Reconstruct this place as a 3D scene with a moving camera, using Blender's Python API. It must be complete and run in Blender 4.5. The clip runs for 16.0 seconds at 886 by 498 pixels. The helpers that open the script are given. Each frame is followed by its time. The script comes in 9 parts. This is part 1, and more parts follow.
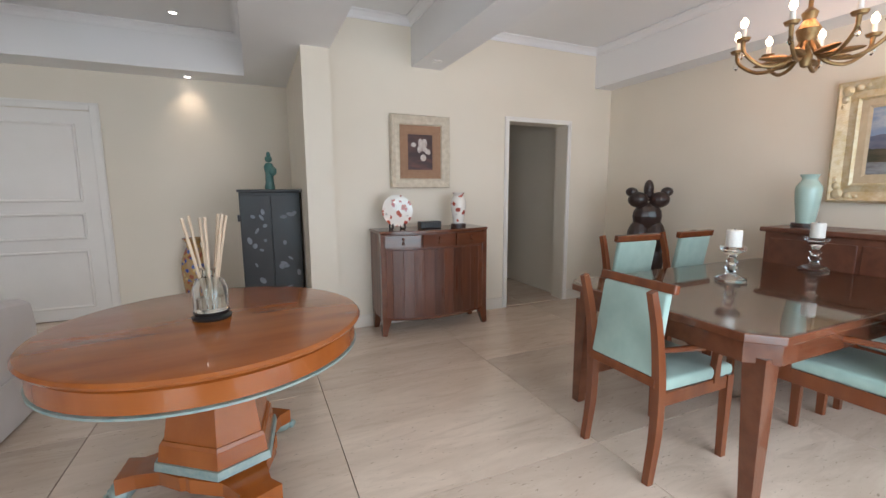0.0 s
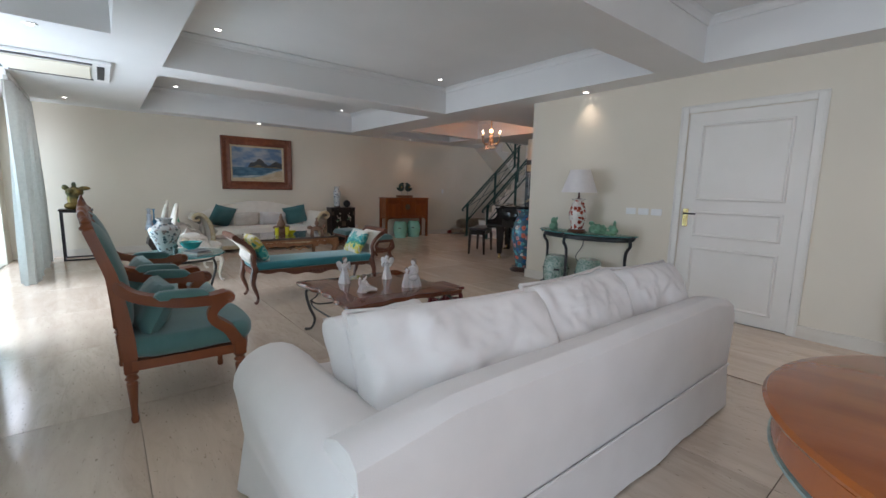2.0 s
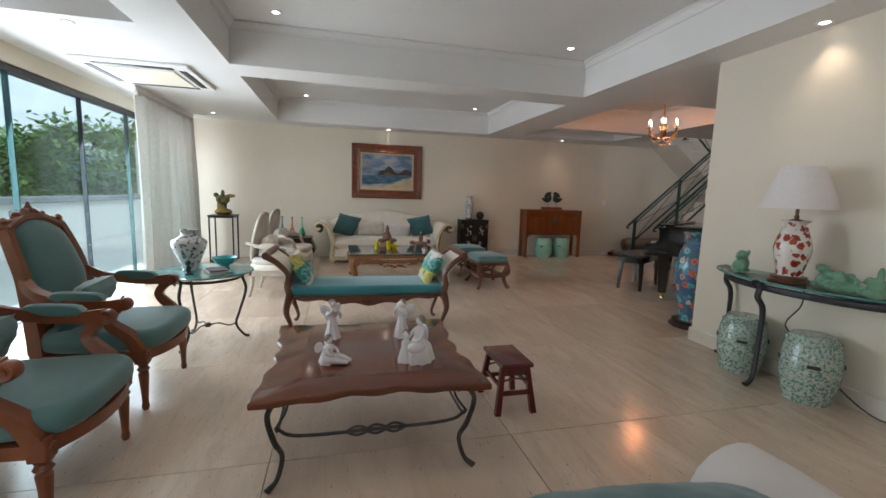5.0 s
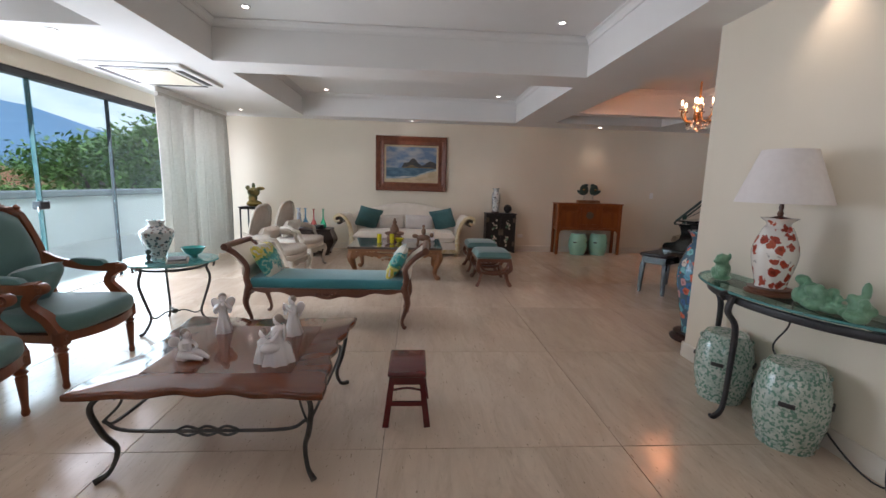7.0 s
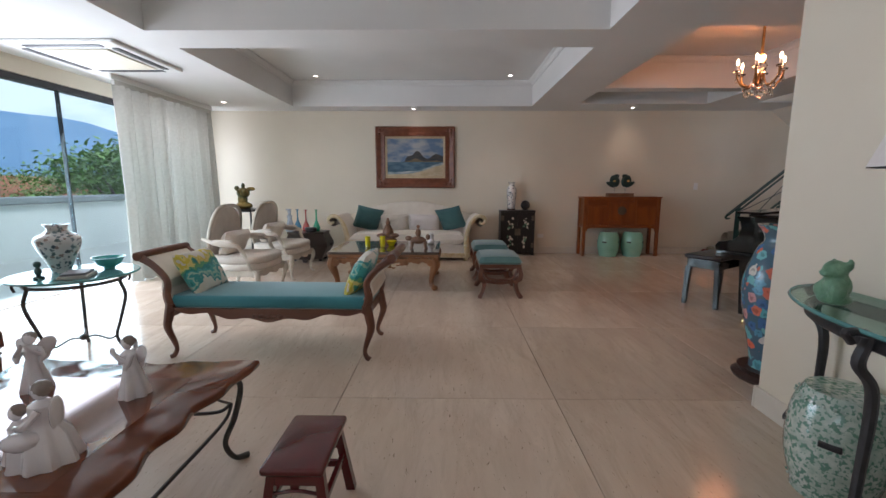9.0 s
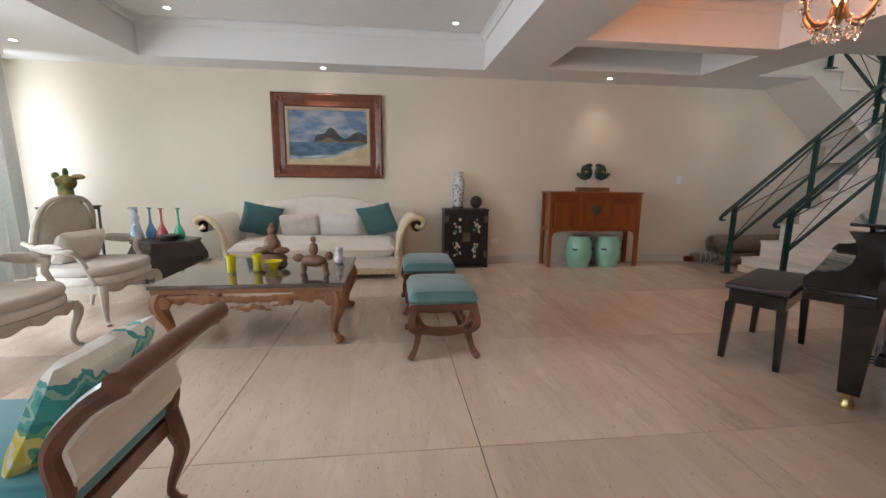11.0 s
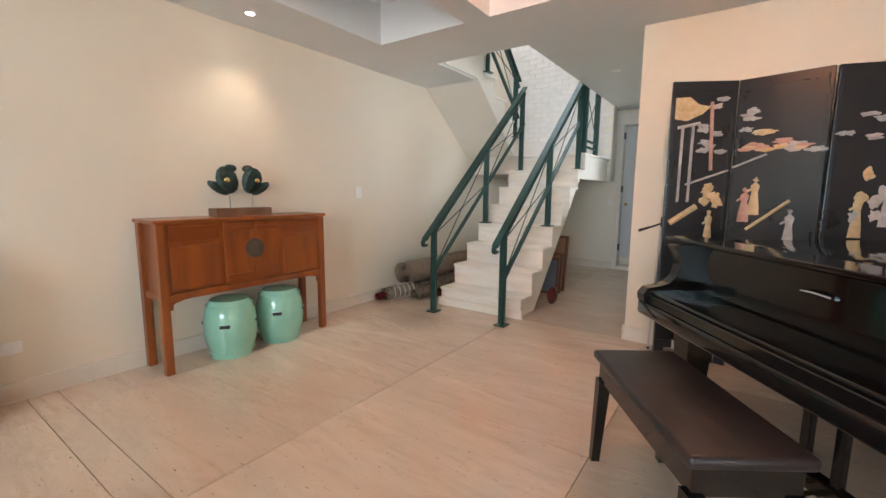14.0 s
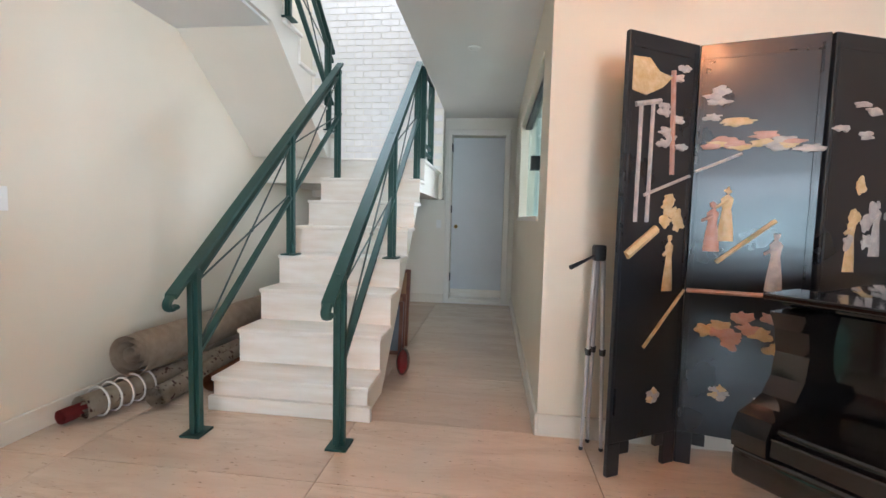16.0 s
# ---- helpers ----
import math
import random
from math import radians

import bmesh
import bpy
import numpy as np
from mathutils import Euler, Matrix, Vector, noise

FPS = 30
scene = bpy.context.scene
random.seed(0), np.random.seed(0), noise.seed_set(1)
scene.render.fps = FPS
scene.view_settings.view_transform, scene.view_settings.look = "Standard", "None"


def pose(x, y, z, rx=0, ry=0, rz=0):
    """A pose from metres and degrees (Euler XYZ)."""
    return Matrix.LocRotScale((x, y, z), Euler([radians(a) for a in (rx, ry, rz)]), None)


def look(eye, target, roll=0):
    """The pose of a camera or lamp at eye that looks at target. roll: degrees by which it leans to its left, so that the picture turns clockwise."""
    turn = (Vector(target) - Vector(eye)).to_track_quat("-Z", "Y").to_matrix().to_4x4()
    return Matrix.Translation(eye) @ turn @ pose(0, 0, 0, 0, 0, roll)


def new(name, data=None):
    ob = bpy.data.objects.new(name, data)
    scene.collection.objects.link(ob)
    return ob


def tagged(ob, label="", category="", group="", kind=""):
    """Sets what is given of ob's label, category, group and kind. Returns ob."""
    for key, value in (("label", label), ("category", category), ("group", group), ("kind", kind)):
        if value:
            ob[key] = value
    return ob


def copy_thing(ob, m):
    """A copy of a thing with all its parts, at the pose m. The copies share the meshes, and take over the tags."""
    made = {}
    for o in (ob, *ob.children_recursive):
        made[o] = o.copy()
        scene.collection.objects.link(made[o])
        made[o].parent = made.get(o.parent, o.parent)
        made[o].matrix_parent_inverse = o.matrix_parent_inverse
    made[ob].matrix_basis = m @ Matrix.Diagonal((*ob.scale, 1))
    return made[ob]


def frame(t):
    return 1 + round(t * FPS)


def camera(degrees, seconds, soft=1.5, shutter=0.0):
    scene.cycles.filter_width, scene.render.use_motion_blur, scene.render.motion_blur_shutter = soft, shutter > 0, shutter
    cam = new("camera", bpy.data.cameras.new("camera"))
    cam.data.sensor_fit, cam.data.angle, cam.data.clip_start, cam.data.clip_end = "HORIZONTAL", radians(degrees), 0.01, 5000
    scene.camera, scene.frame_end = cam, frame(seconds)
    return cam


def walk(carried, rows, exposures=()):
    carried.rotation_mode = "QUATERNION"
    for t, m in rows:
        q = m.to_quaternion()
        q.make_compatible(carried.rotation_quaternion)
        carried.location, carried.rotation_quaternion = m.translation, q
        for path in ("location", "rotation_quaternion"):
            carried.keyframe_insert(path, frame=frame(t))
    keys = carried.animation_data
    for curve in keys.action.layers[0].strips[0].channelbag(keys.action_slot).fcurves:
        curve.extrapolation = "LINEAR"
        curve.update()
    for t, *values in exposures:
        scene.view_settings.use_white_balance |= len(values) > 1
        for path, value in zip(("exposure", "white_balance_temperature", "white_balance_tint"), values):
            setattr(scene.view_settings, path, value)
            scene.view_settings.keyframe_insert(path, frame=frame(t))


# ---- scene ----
cam = camera(93.0, 16.0)
PATH = [
    (0, (-0.005, -0.121, 1.337), (0.801, 1.688, 1.056), -0.3),
    (0.5, (-0.214, -0.019, 1.313), (-0.126, 1.96, 1.034), 0.1),
    (1, (-0.445, 0.058, 1.29), (-1.077, 1.936, 1.021), 0.3),
    (1.5, (-0.52, 0.202, 1.28), (-1.737, 1.766, 1.009), 0.9),
    (2, (-0.53, 0.408, 1.29), (-2.07, 1.652, 1.007), 1.3),
    (2.5, (-0.677, 0.627, 1.269), (-2.373, 1.647, 0.978), 1.1),
    (3, (-0.871, 0.876, 1.273), (-2.66, 1.725, 0.989), 0.7),
    (3.5, (-1.061, 1.214, 1.301), (-2.903, 1.943, 1.027), 0.9),
    (4, (-1.271, 1.496, 1.291), (-3.144, 2.149, 1.03), 1.4),
    (6.5, (-1.453, 2.88, 1.339), (-3.422, 3.083, 1.049), 1.5),
    (7, (-1.466, 3.128, 1.331), (-3.439, 3.259, 1.029), 1.6),
    (7.5, (-1.641, 3.373, 1.321), (-3.615, 3.448, 1.009), 1.5),
    (8, (-1.845, 3.509, 1.316), (-3.82, 3.497, 1.004), 1.0),
    (8.5, (-2.13, 3.634, 1.274), (-4.107, 3.587, 0.974), 1.0),
    (8.7, (-2.224, 3.598, 1.229), (-4.202, 3.554, 0.932), 0.5),
    (10.8, (-4.033, 3.8, 1.215), (-5.995, 3.995, 0.881), 0.8),
    (11, (-4.237, 3.839, 1.202), (-6.194, 4.078, 0.87), 0.7),
    (11.5, (-4.696, 3.884, 1.184), (-6.635, 4.264, 0.873), 0.4),
    (12, (-5.135, 3.936, 1.229), (-7.027, 4.508, 0.926), 0.1),
    (12.5, (-5.587, 4.078, 1.249), (-7.395, 4.88, 0.953), -0.0),
    (13, (-6.02, 4.22, 1.254), (-7.668, 5.313, 0.959), 0.1),
    (13.5, (-6.376, 4.475, 1.255), (-7.818, 5.83, 0.965), 0.1),
    (14, (-6.712, 4.833, 1.234), (-7.849, 6.456, 0.966), 0.5),
    (14.5, (-7.022, 5.165, 1.22), (-7.875, 6.956, 0.966), 0.8),
    (15, (-7.271, 5.556, 1.208), (-7.862, 7.452, 0.972), 1.1),
    (15.5, (-7.52, 5.928, 1.191), (-7.889, 7.883, 0.982), 1.2),
    (16, (-7.705, 6.28, 1.174), (-7.938, 8.261, 1.029), 1.4),
]
EXPOSURES = [(0.0, 0.6, 6300, 21), (1.0, 0.6, 6000, 19), (2.0, 0.5, 5950, 19), (3.0, 0.45, 6050, 17), (4.0, 0.65, 6350, 17), (7.0, 0.75, 6400, 25), (8.5, 0.7, 6250, 24), (11.0, 1.35, 6350, 22), (13.5, 2.15, 6350, 16), (16.0, 2.55, 5800, 13)]
walk(cam, [(t, look(eye, target, roll)) for t, eye, target, roll in PATH], EXPOSURES)

# ---- world, sun, lamps ----
SPOT_NEAR, SPOT_FAR, CHANDELIER = 5.0, 13.0, 6.0
DAYLIGHT = 230.0
SUN_EL, SUN_AZ = 52.0, 15.0
world = bpy.data.worlds.new("world")
scene.world = world
world.use_nodes = True
wn, wl = world.node_tree.nodes, world.node_tree.links
sky = wn.new("ShaderNodeTexSky")
sky.sky_type, sky.sun_disc = "NISHITA", False
sky.sun_elevation, sky.sun_rotation = radians(SUN_EL), radians(SUN_AZ)
cloud_co = wn.new("ShaderNodeTexCoord")
cloud_map = wn.new("ShaderNodeMapping")
cloud_map.inputs["Scale"].default_value = (1.0, 1.0, 3.2)
cloud = wn.new("ShaderNodeTexNoise")
cloud.inputs["Scale"].default_value, cloud.inputs["Detail"].default_value, cloud.inputs["Roughness"].default_value = 2.6, 8.0, 0.58
cloud_ramp = wn.new("ShaderNodeValToRGB")
cloud_ramp.color_ramp.elements[0].position, cloud_ramp.color_ramp.elements[1].position = 0.30, 0.52
cloud_mix = wn.new("ShaderNodeMix")
cloud_mix.data_type = "RGBA"
cloud_mix.inputs["B"].default_value = (8.5, 8.9, 9.4, 1)
wl.new(cloud_co.outputs["Generated"], cloud_map.inputs["Vector"])
wl.new(cloud_map.outputs[0], cloud.inputs["Vector"])
wl.new(cloud.outputs[0], cloud_ramp.inputs[0])
wl.new(cloud_ramp.outputs[0], cloud_mix.inputs["Factor"])
wl.new(sky.outputs[0], cloud_mix.inputs["A"])
wl.new(cloud_mix.outputs["Result"], wn["Background"].inputs["Color"])
wn["Background"].inputs["Strength"].default_value = 0.085

sun = new("sun", bpy.data.lights.new("sun", "SUN"))
sun.data.energy, sun.data.angle, sun.data.color = 0.8, radians(12), (1.0, 0.96, 0.9)
sun.matrix_world = look((0, 0, 20), (math.sin(radians(SUN_AZ)) * -10, -math.cos(radians(SUN_AZ)) * 10, 20 - 10 * math.tan(radians(SUN_EL))))


def lamp(name, kind, place, target, energy, colour, size=0.05, cone=75.0, blend=0.6):
    ob = new(name, bpy.data.lights.new(name, kind))
    ob.data.energy, ob.data.color, ob.data.shadow_soft_size = energy, colour, size
    if kind == "SPOT":
        ob.data.spot_size, ob.data.spot_blend = radians(cone), blend
    ob.matrix_world = look(place, target)
    return ob



def opening_light(name, place, target, width, height, energy, colour):
    """Daylight entering through an opening of that size."""
    ob = new(name, bpy.data.lights.new(name, "AREA"))
    ob.data.shape, ob.data.size, ob.data.size_y = "RECTANGLE", width, height
    ob.data.energy, ob.data.color = energy, colour
    ob.matrix_world = look(place, target)


opening_light("daylight_south", (-5.1, -1.05, 1.2), (-5.1, 4.0, -0.3), 9.0, 2.2, DAYLIGHT, (0.90, 0.97, 1.0))
opening_light("daylight_dining", (2.05, -1.05, 1.2), (2.05, 4.0, 0.9), 3.1, 2.2, DAYLIGHT * 0.30, (0.90, 0.97, 1.0))
# lamp in the added stairwell roof opening, for the brightness from upstairs
opening_light("daylight_stairs", (-9.2, 10.45, 5.62), (-9.2, 10.45, 0), 1.7, 1.7, DAYLIGHT * 0.025, (0.90, 0.96, 1.0))
opening_light("daylight_kitchen", (-4.35, 10.5, 1.6), (-8.0, 10.5, 1.3), 2.0, 1.2, DAYLIGHT * 0.12, (0.93, 0.97, 1.0))

# ---- materials ----
MATS = {}


def mat(name, c1, c2=None, scale=6.0, rough=0.6, rough2=None, metal=0.0, bump=0.0, bscale=120.0, stretch=(1, 1, 1), coat=0.0, lo=0.3, hi=0.7, sheen=0.0, spots=None, rand=0.0, detail=6.0, distort=0.0, island=False):
    """A surface whose colour wanders between c1 and c2, with a second finer grain in roughness and relief."""
    if name in MATS:
        return MATS[name]
    m = bpy.data.materials.new(name)
    m.use_nodes = True
    n, l = m.node_tree.nodes, m.node_tree.links
    b = n["Principled BSDF"]
    c2 = c2 or tuple(v * 0.9 for v in c1)
    co, mp = n.new("ShaderNodeTexCoord"), n.new("ShaderNodeMapping")
    mp.inputs["Scale"].default_value = stretch
    info = n.new("ShaderNodeObjectInfo")
    shift = n.new("ShaderNodeVectorMath")
    shift.operation = "SCALE"
    shift.inputs[0].default_value = (37.0, 19.0, 11.0)
    l.new(info.outputs["Random"], shift.inputs["Scale"])
    l.new(shift.outputs[0], mp.inputs["Location"])
    l.new(co.outputs["Object"], mp.inputs["Vector"])
    t = n.new("ShaderNodeTexNoise")
    t.inputs["Scale"].default_value, t.inputs["Detail"].default_value, t.inputs["Distortion"].default_value = scale, detail, distort
    l.new(mp.outputs[0], t.inputs["Vector"])
    ramp = n.new("ShaderNodeValToRGB")
    e = ramp.color_ramp.elements
    e[0].position, e[1].position = lo, hi
    e[0].color, e[1].color = (*c1, 1), (*c2, 1)
    l.new(t.outputs[0], ramp.inputs[0])
    out = ramp.outputs[0]
    if spots:
        colour, sscale, level = spots
        v = n.new("ShaderNodeTexNoise")
        v.inputs["Scale"].default_value, v.inputs["Detail"].default_value = sscale, 4.0
        l.new(mp.outputs[0], v.inputs["Vector"])
        r2 = n.new("ShaderNodeValToRGB")
        r2.color_ramp.elements[0].position, r2.color_ramp.elements[1].position = level, level + 0.05
        mx = n.new("ShaderNodeMix")
        mx.data_type = "RGBA"
        mx.inputs["B"].default_value = (*colour, 1)
        l.new(v.outputs[0], r2.inputs[0])
        l.new(r2.outputs[0], mx.inputs["Factor"])
        l.new(out, mx.inputs["A"])
        out = mx.outputs["Result"]
    if rand:
        hsv, mr = n.new("ShaderNodeHueSaturation"), n.new("ShaderNodeMapRange")
        mr.inputs["To Min"].default_value, mr.inputs["To Max"].default_value = 1 - rand, 1 + rand
        src = info.outputs["Random"]
        if island:
            src = n.new("ShaderNodeNewGeometry").outputs["Random Per Island"]
        l.new(src, mr.inputs["Value"])
        l.new(mr.outputs[0], hsv.inputs["Value"])
        l.new(out, hsv.inputs["Color"])
        out = hsv.outputs[0]
    l.new(out, b.inputs["Base Color"])
    b.inputs["Metallic"].default_value, b.inputs["Roughness"].default_value = metal, rough
    b.inputs["Coat Weight"].default_value, b.inputs["Coat Roughness"].default_value = coat, 0.06
    b.inputs["Sheen Weight"].default_value = sheen
    g = n.new("ShaderNodeTexNoise")
    g.inputs["Scale"].default_value, g.inputs["Detail"].default_value = bscale, 5.0
    l.new(mp.outputs[0], g.inputs["Vector"])
    if rough2 is not None:
        rr = n.new("ShaderNodeMapRange")
        rr.inputs["From Min"].default_value, rr.inputs["From Max"].default_value = 0.3, 0.7
        rr.inputs["To Min"].default_value, rr.inputs["To Max"].default_value = rough, rough2
        l.new(t.outputs[0], rr.inputs["Value"])
        l.new(rr.outputs[0], b.inputs["Roughness"])
    if bump:
        bp = n.new("ShaderNodeBump")
        bp.inputs["Strength"].default_value, bp.inputs["Distance"].default_value = bump, 0.01
        l.new(g.outputs[0], bp.inputs["Height"])
        l.new(bp.outputs[0], b.inputs["Normal"])
    MATS[name] = m
    return m


def glass(name, tint=(1, 1, 1), rough=0.0):
    if name in MATS:
        return MATS[name]
    m = bpy.data.materials.new(name)
    m.use_nodes = True
    b = m.node_tree.nodes["Principled BSDF"]
    b.inputs["Base Color"].default_value = (*tint, 1)
    b.inputs["Transmission Weight"].default_value, b.inputs["Roughness"].default_value, b.inputs["IOR"].default_value = 1.0, rough, 1.45
    MATS[name] = m
    return m


def pane_glass(name, tint):
    """Thin sheet glass: mostly clear, more mirror at a slant."""
    m = bpy.data.materials.new(name)
    m.use_nodes = True
    n, l = m.node_tree.nodes, m.node_tree.links
    n.remove(n["Principled BSDF"])
    tr, gl, fr, mx = n.new("ShaderNodeBsdfTransparent"), n.new("ShaderNodeBsdfGlossy"), n.new("ShaderNodeLayerWeight"), n.new("ShaderNodeMixShader")
    pw, ad = n.new("ShaderNodeMath"), n.new("ShaderNodeMath")
    pw.operation, ad.operation = "POWER", "MULTIPLY_ADD"
    pw.inputs[1].default_value, ad.inputs[1].default_value, ad.inputs[2].default_value = 4.0, 0.5, 0.025
    tr.inputs[0].default_value = (*tint, 1)
    gl.inputs["Roughness"].default_value = 0.0
    l.new(fr.outputs["Facing"], pw.inputs[0])
    l.new(pw.outputs[0], ad.inputs[0])
    l.new(ad.outputs[0], mx.inputs[0])
    l.new(tr.outputs[0], mx.inputs[1])
    l.new(gl.outputs[0], mx.inputs[2])
    l.new(mx.outputs[0], n["Material Output"].inputs["Surface"])
    return m


def glow(name, colour, strength):
    if name in MATS:
        return MATS[name]
    m = bpy.data.materials.new(name)
    m.use_nodes = True
    b = m.node_tree.nodes["Principled BSDF"]
    b.inputs["Base Color"].default_value = (*colour, 1)
    b.inputs["Emission Color"].default_value, b.inputs["Emission Strength"].default_value = (*colour, 1), strength
    MATS[name] = m
    return m


WALL = mat("wall_paint", (0.75, 0.69, 0.575), (0.71, 0.65, 0.535), scale=1.3, rough=0.62, rough2=0.75, bump=0.08, bscale=240)
WHITE_PAINT = mat("ceiling_paint", (0.80, 0.80, 0.79), (0.75, 0.75, 0.74), scale=1.1, rough=0.7, bump=0.05, bscale=200)
DOOR_PAINT = mat("door_enamel", (0.80, 0.775, 0.725), (0.75, 0.725, 0.67), scale=2.5, rough=0.38, rough2=0.5, bump=0.03, bscale=60)
PALE_WALL = mat("pale_wall", (0.80, 0.77, 0.70), (0.75, 0.72, 0.64), scale=1.5, rough=0.65, bump=0.06, bscale=220)
def motif_mat(name, ground, colours, scale, rough=0.2, cover=0.42, coat=0.4):
    """Painted enamel: petals and clouds of several colours on a ground, with dark outlines."""
    m = bpy.data.materials.new(name)
    m.use_nodes = True
    n, l = m.node_tree.nodes, m.node_tree.links
    b = n["Principled BSDF"]
    co, wob, ad = n.new("ShaderNodeTexCoord"), n.new("ShaderNodeTexNoise"), n.new("ShaderNodeVectorMath")
    ad.operation = "MULTIPLY_ADD"
    wob.inputs["Scale"].default_value, wob.inputs["Detail"].default_value = scale * 1.8, 3.0
    ad.inputs[1].default_value = (0.9 / scale,) * 3
    l.new(co.outputs["Object"], wob.inputs["Vector"])
    l.new(wob.outputs["Color"], ad.inputs[0])
    l.new(co.outputs["Object"], ad.inputs[2])
    v = n.new("ShaderNodeTexVoronoi")
    v.inputs["Scale"].default_value = scale
    l.new(ad.outputs[0], v.inputs["Vector"])
    sep = n.new("ShaderNodeSeparateColor")
    l.new(v.outputs["Color"], sep.inputs[0])
    pick = n.new("ShaderNodeValToRGB")
    pick.color_ramp.interpolation = "CONSTANT"
    e = pick.color_ramp.elements
    e[0].color, e[1].color = (*colours[0], 1), (*colours[-1], 1)
    e[1].position = 1.0 - 1.0 / len(colours)
    for i, c in enumerate(colours[1:-1]):
        k = e.new((i + 1) / len(colours))
        k.color = (*c, 1)
    l.new(sep.outputs[0], pick.inputs[0])
    edge = n.new("ShaderNodeValToRGB")
    edge.color_ramp.elements[0].position, edge.color_ramp.elements[1].position = cover, cover + 0.04
    l.new(v.outputs["Distance"], edge.inputs[0])
    line = n.new("ShaderNodeValToRGB")
    line.color_ramp.elements[0].position, line.color_ramp.elements[1].position = cover * 0.42, cover * 0.5
    line.color_ramp.elements[0].color, line.color_ramp.elements[1].color = (0.6, 0.6, 0.6, 1), (1, 1, 1, 1)
    l.new(v.outputs["Distance"], line.inputs[0])
    tone = n.new("ShaderNodeMix")
    tone.data_type, tone.blend_type = "RGBA", "MULTIPLY"
    tone.inputs["Factor"].default_value = 1.0
    l.new(pick.outputs[0], tone.inputs["A"])
    l.new(line.outputs[0], tone.inputs["B"])
    mx = n.new("ShaderNodeMix")
    mx.data_type = "RGBA"
    mx.inputs["B"].default_value = (*ground, 1)
    l.new(edge.outputs[0], mx.inputs["Factor"])
    l.new(tone.outputs["Result"], mx.inputs["A"])
    l.new(mx.outputs["Result"], b.inputs["Base Color"])
    b.inputs["Roughness"].default_value, b.inputs["Coat Weight"].default_value = rough, coat
    return m


def travertine(name, pale, deep, vein, pit):
    """Polished vein-cut stone: long soft bands, thin veins and dark filled pits, each slab cut elsewhere."""
    m = bpy.data.materials.new(name)
    m.use_nodes = True
    n, l = m.node_tree.nodes, m.node_tree.links
    b = n["Principled BSDF"]
    co, info, sh = n.new("ShaderNodeTexCoord"), n.new("ShaderNodeObjectInfo"), n.new("ShaderNodeVectorMath")
    sh.operation = "SCALE"
    sh.inputs[0].default_value = (41.0, 23.0, 13.0)
    l.new(info.outputs["Random"], sh.inputs["Scale"])

    def veil(sx, sy, scale, detail, lo, hi, distort=0.0, rough=0.6):
        mp, t, r = n.new("ShaderNodeMapping"), n.new("ShaderNodeTexNoise"), n.new("ShaderNodeMapRange")
        mp.inputs["Scale"].default_value = (sx, sy, 1)
        l.new(sh.outputs[0], mp.inputs["Location"])
        l.new(co.outputs["Object"], mp.inputs["Vector"])
        t.inputs["Scale"].default_value, t.inputs["Detail"].default_value = scale, detail
        t.inputs["Distortion"].default_value, t.inputs["Roughness"].default_value = distort, rough
        l.new(mp.outputs[0], t.inputs["Vector"])
        r.inputs["From Min"].default_value, r.inputs["From Max"].default_value = lo, hi
        l.new(t.outputs[0], r.inputs["Value"])
        return r.outputs[0]

    def over(a, factor, colour, amount=1.0):
        mx, mu = n.new("ShaderNodeMix"), n.new("ShaderNodeMath")
        mx.data_type = "RGBA"
        mu.operation = "MULTIPLY"
        mu.inputs[1].default_value = amount
        l.new(factor, mu.inputs[0])
        l.new(mu.outputs[0], mx.inputs["Factor"])
        if isinstance(a, tuple):
            mx.inputs["A"].default_value = (*a, 1)
        else:
            l.new(a, mx.inputs["A"])
        mx.inputs["B"].default_value = (*colour, 1)
        return mx.outputs["Result"]

    c = over(pale, veil(0.6, 2.6, 1.6, 6.0, 0.34, 0.66, 0.8), deep)
    c = over(c, veil(1.0, 4.6, 2.2, 8.0, 0.47, 0.74, 1.2, 0.70), vein, 0.62)
    c = over(c, veil(0.9, 5.0, 3.0, 6.0, 0.50, 0.68, 1.2, 0.62), pale, 0.30)
    c = over(c, veil(0.8, 1.6, 1.1, 4.0, 0.38, 0.68, 0.6), deep, 0.75)
    pits = veil(1.5, 6.0, 16.0, 4.0, 0.655, 0.70, 0.5)
    c = over(c, pits, pit, 0.8)
    hsv, mr = n.new("ShaderNodeHueSaturation"), n.new("ShaderNodeMapRange")
    mr.inputs["To Min"].default_value, mr.inputs["To Max"].default_value = 0.90, 1.08
    l.new(info.outputs["Random"], mr.inputs["Value"])
    l.new(mr.outputs[0], hsv.inputs["Value"])
    l.new(c, hsv.inputs["Color"])
    l.new(hsv.outputs[0], b.inputs["Base Color"])
    rr = n.new("ShaderNodeMapRange")
    rr.inputs["To Min"].default_value, rr.inputs["To Max"].default_value = 0.10, 0.24
    l.new(veil(1.0, 2.0, 3.0, 6.0, 0.3, 0.7), rr.inputs["Value"])
    l.new(rr.outputs[0], b.inputs["Roughness"])
    b.inputs["Specular IOR Level"].default_value = 0.6
    return m


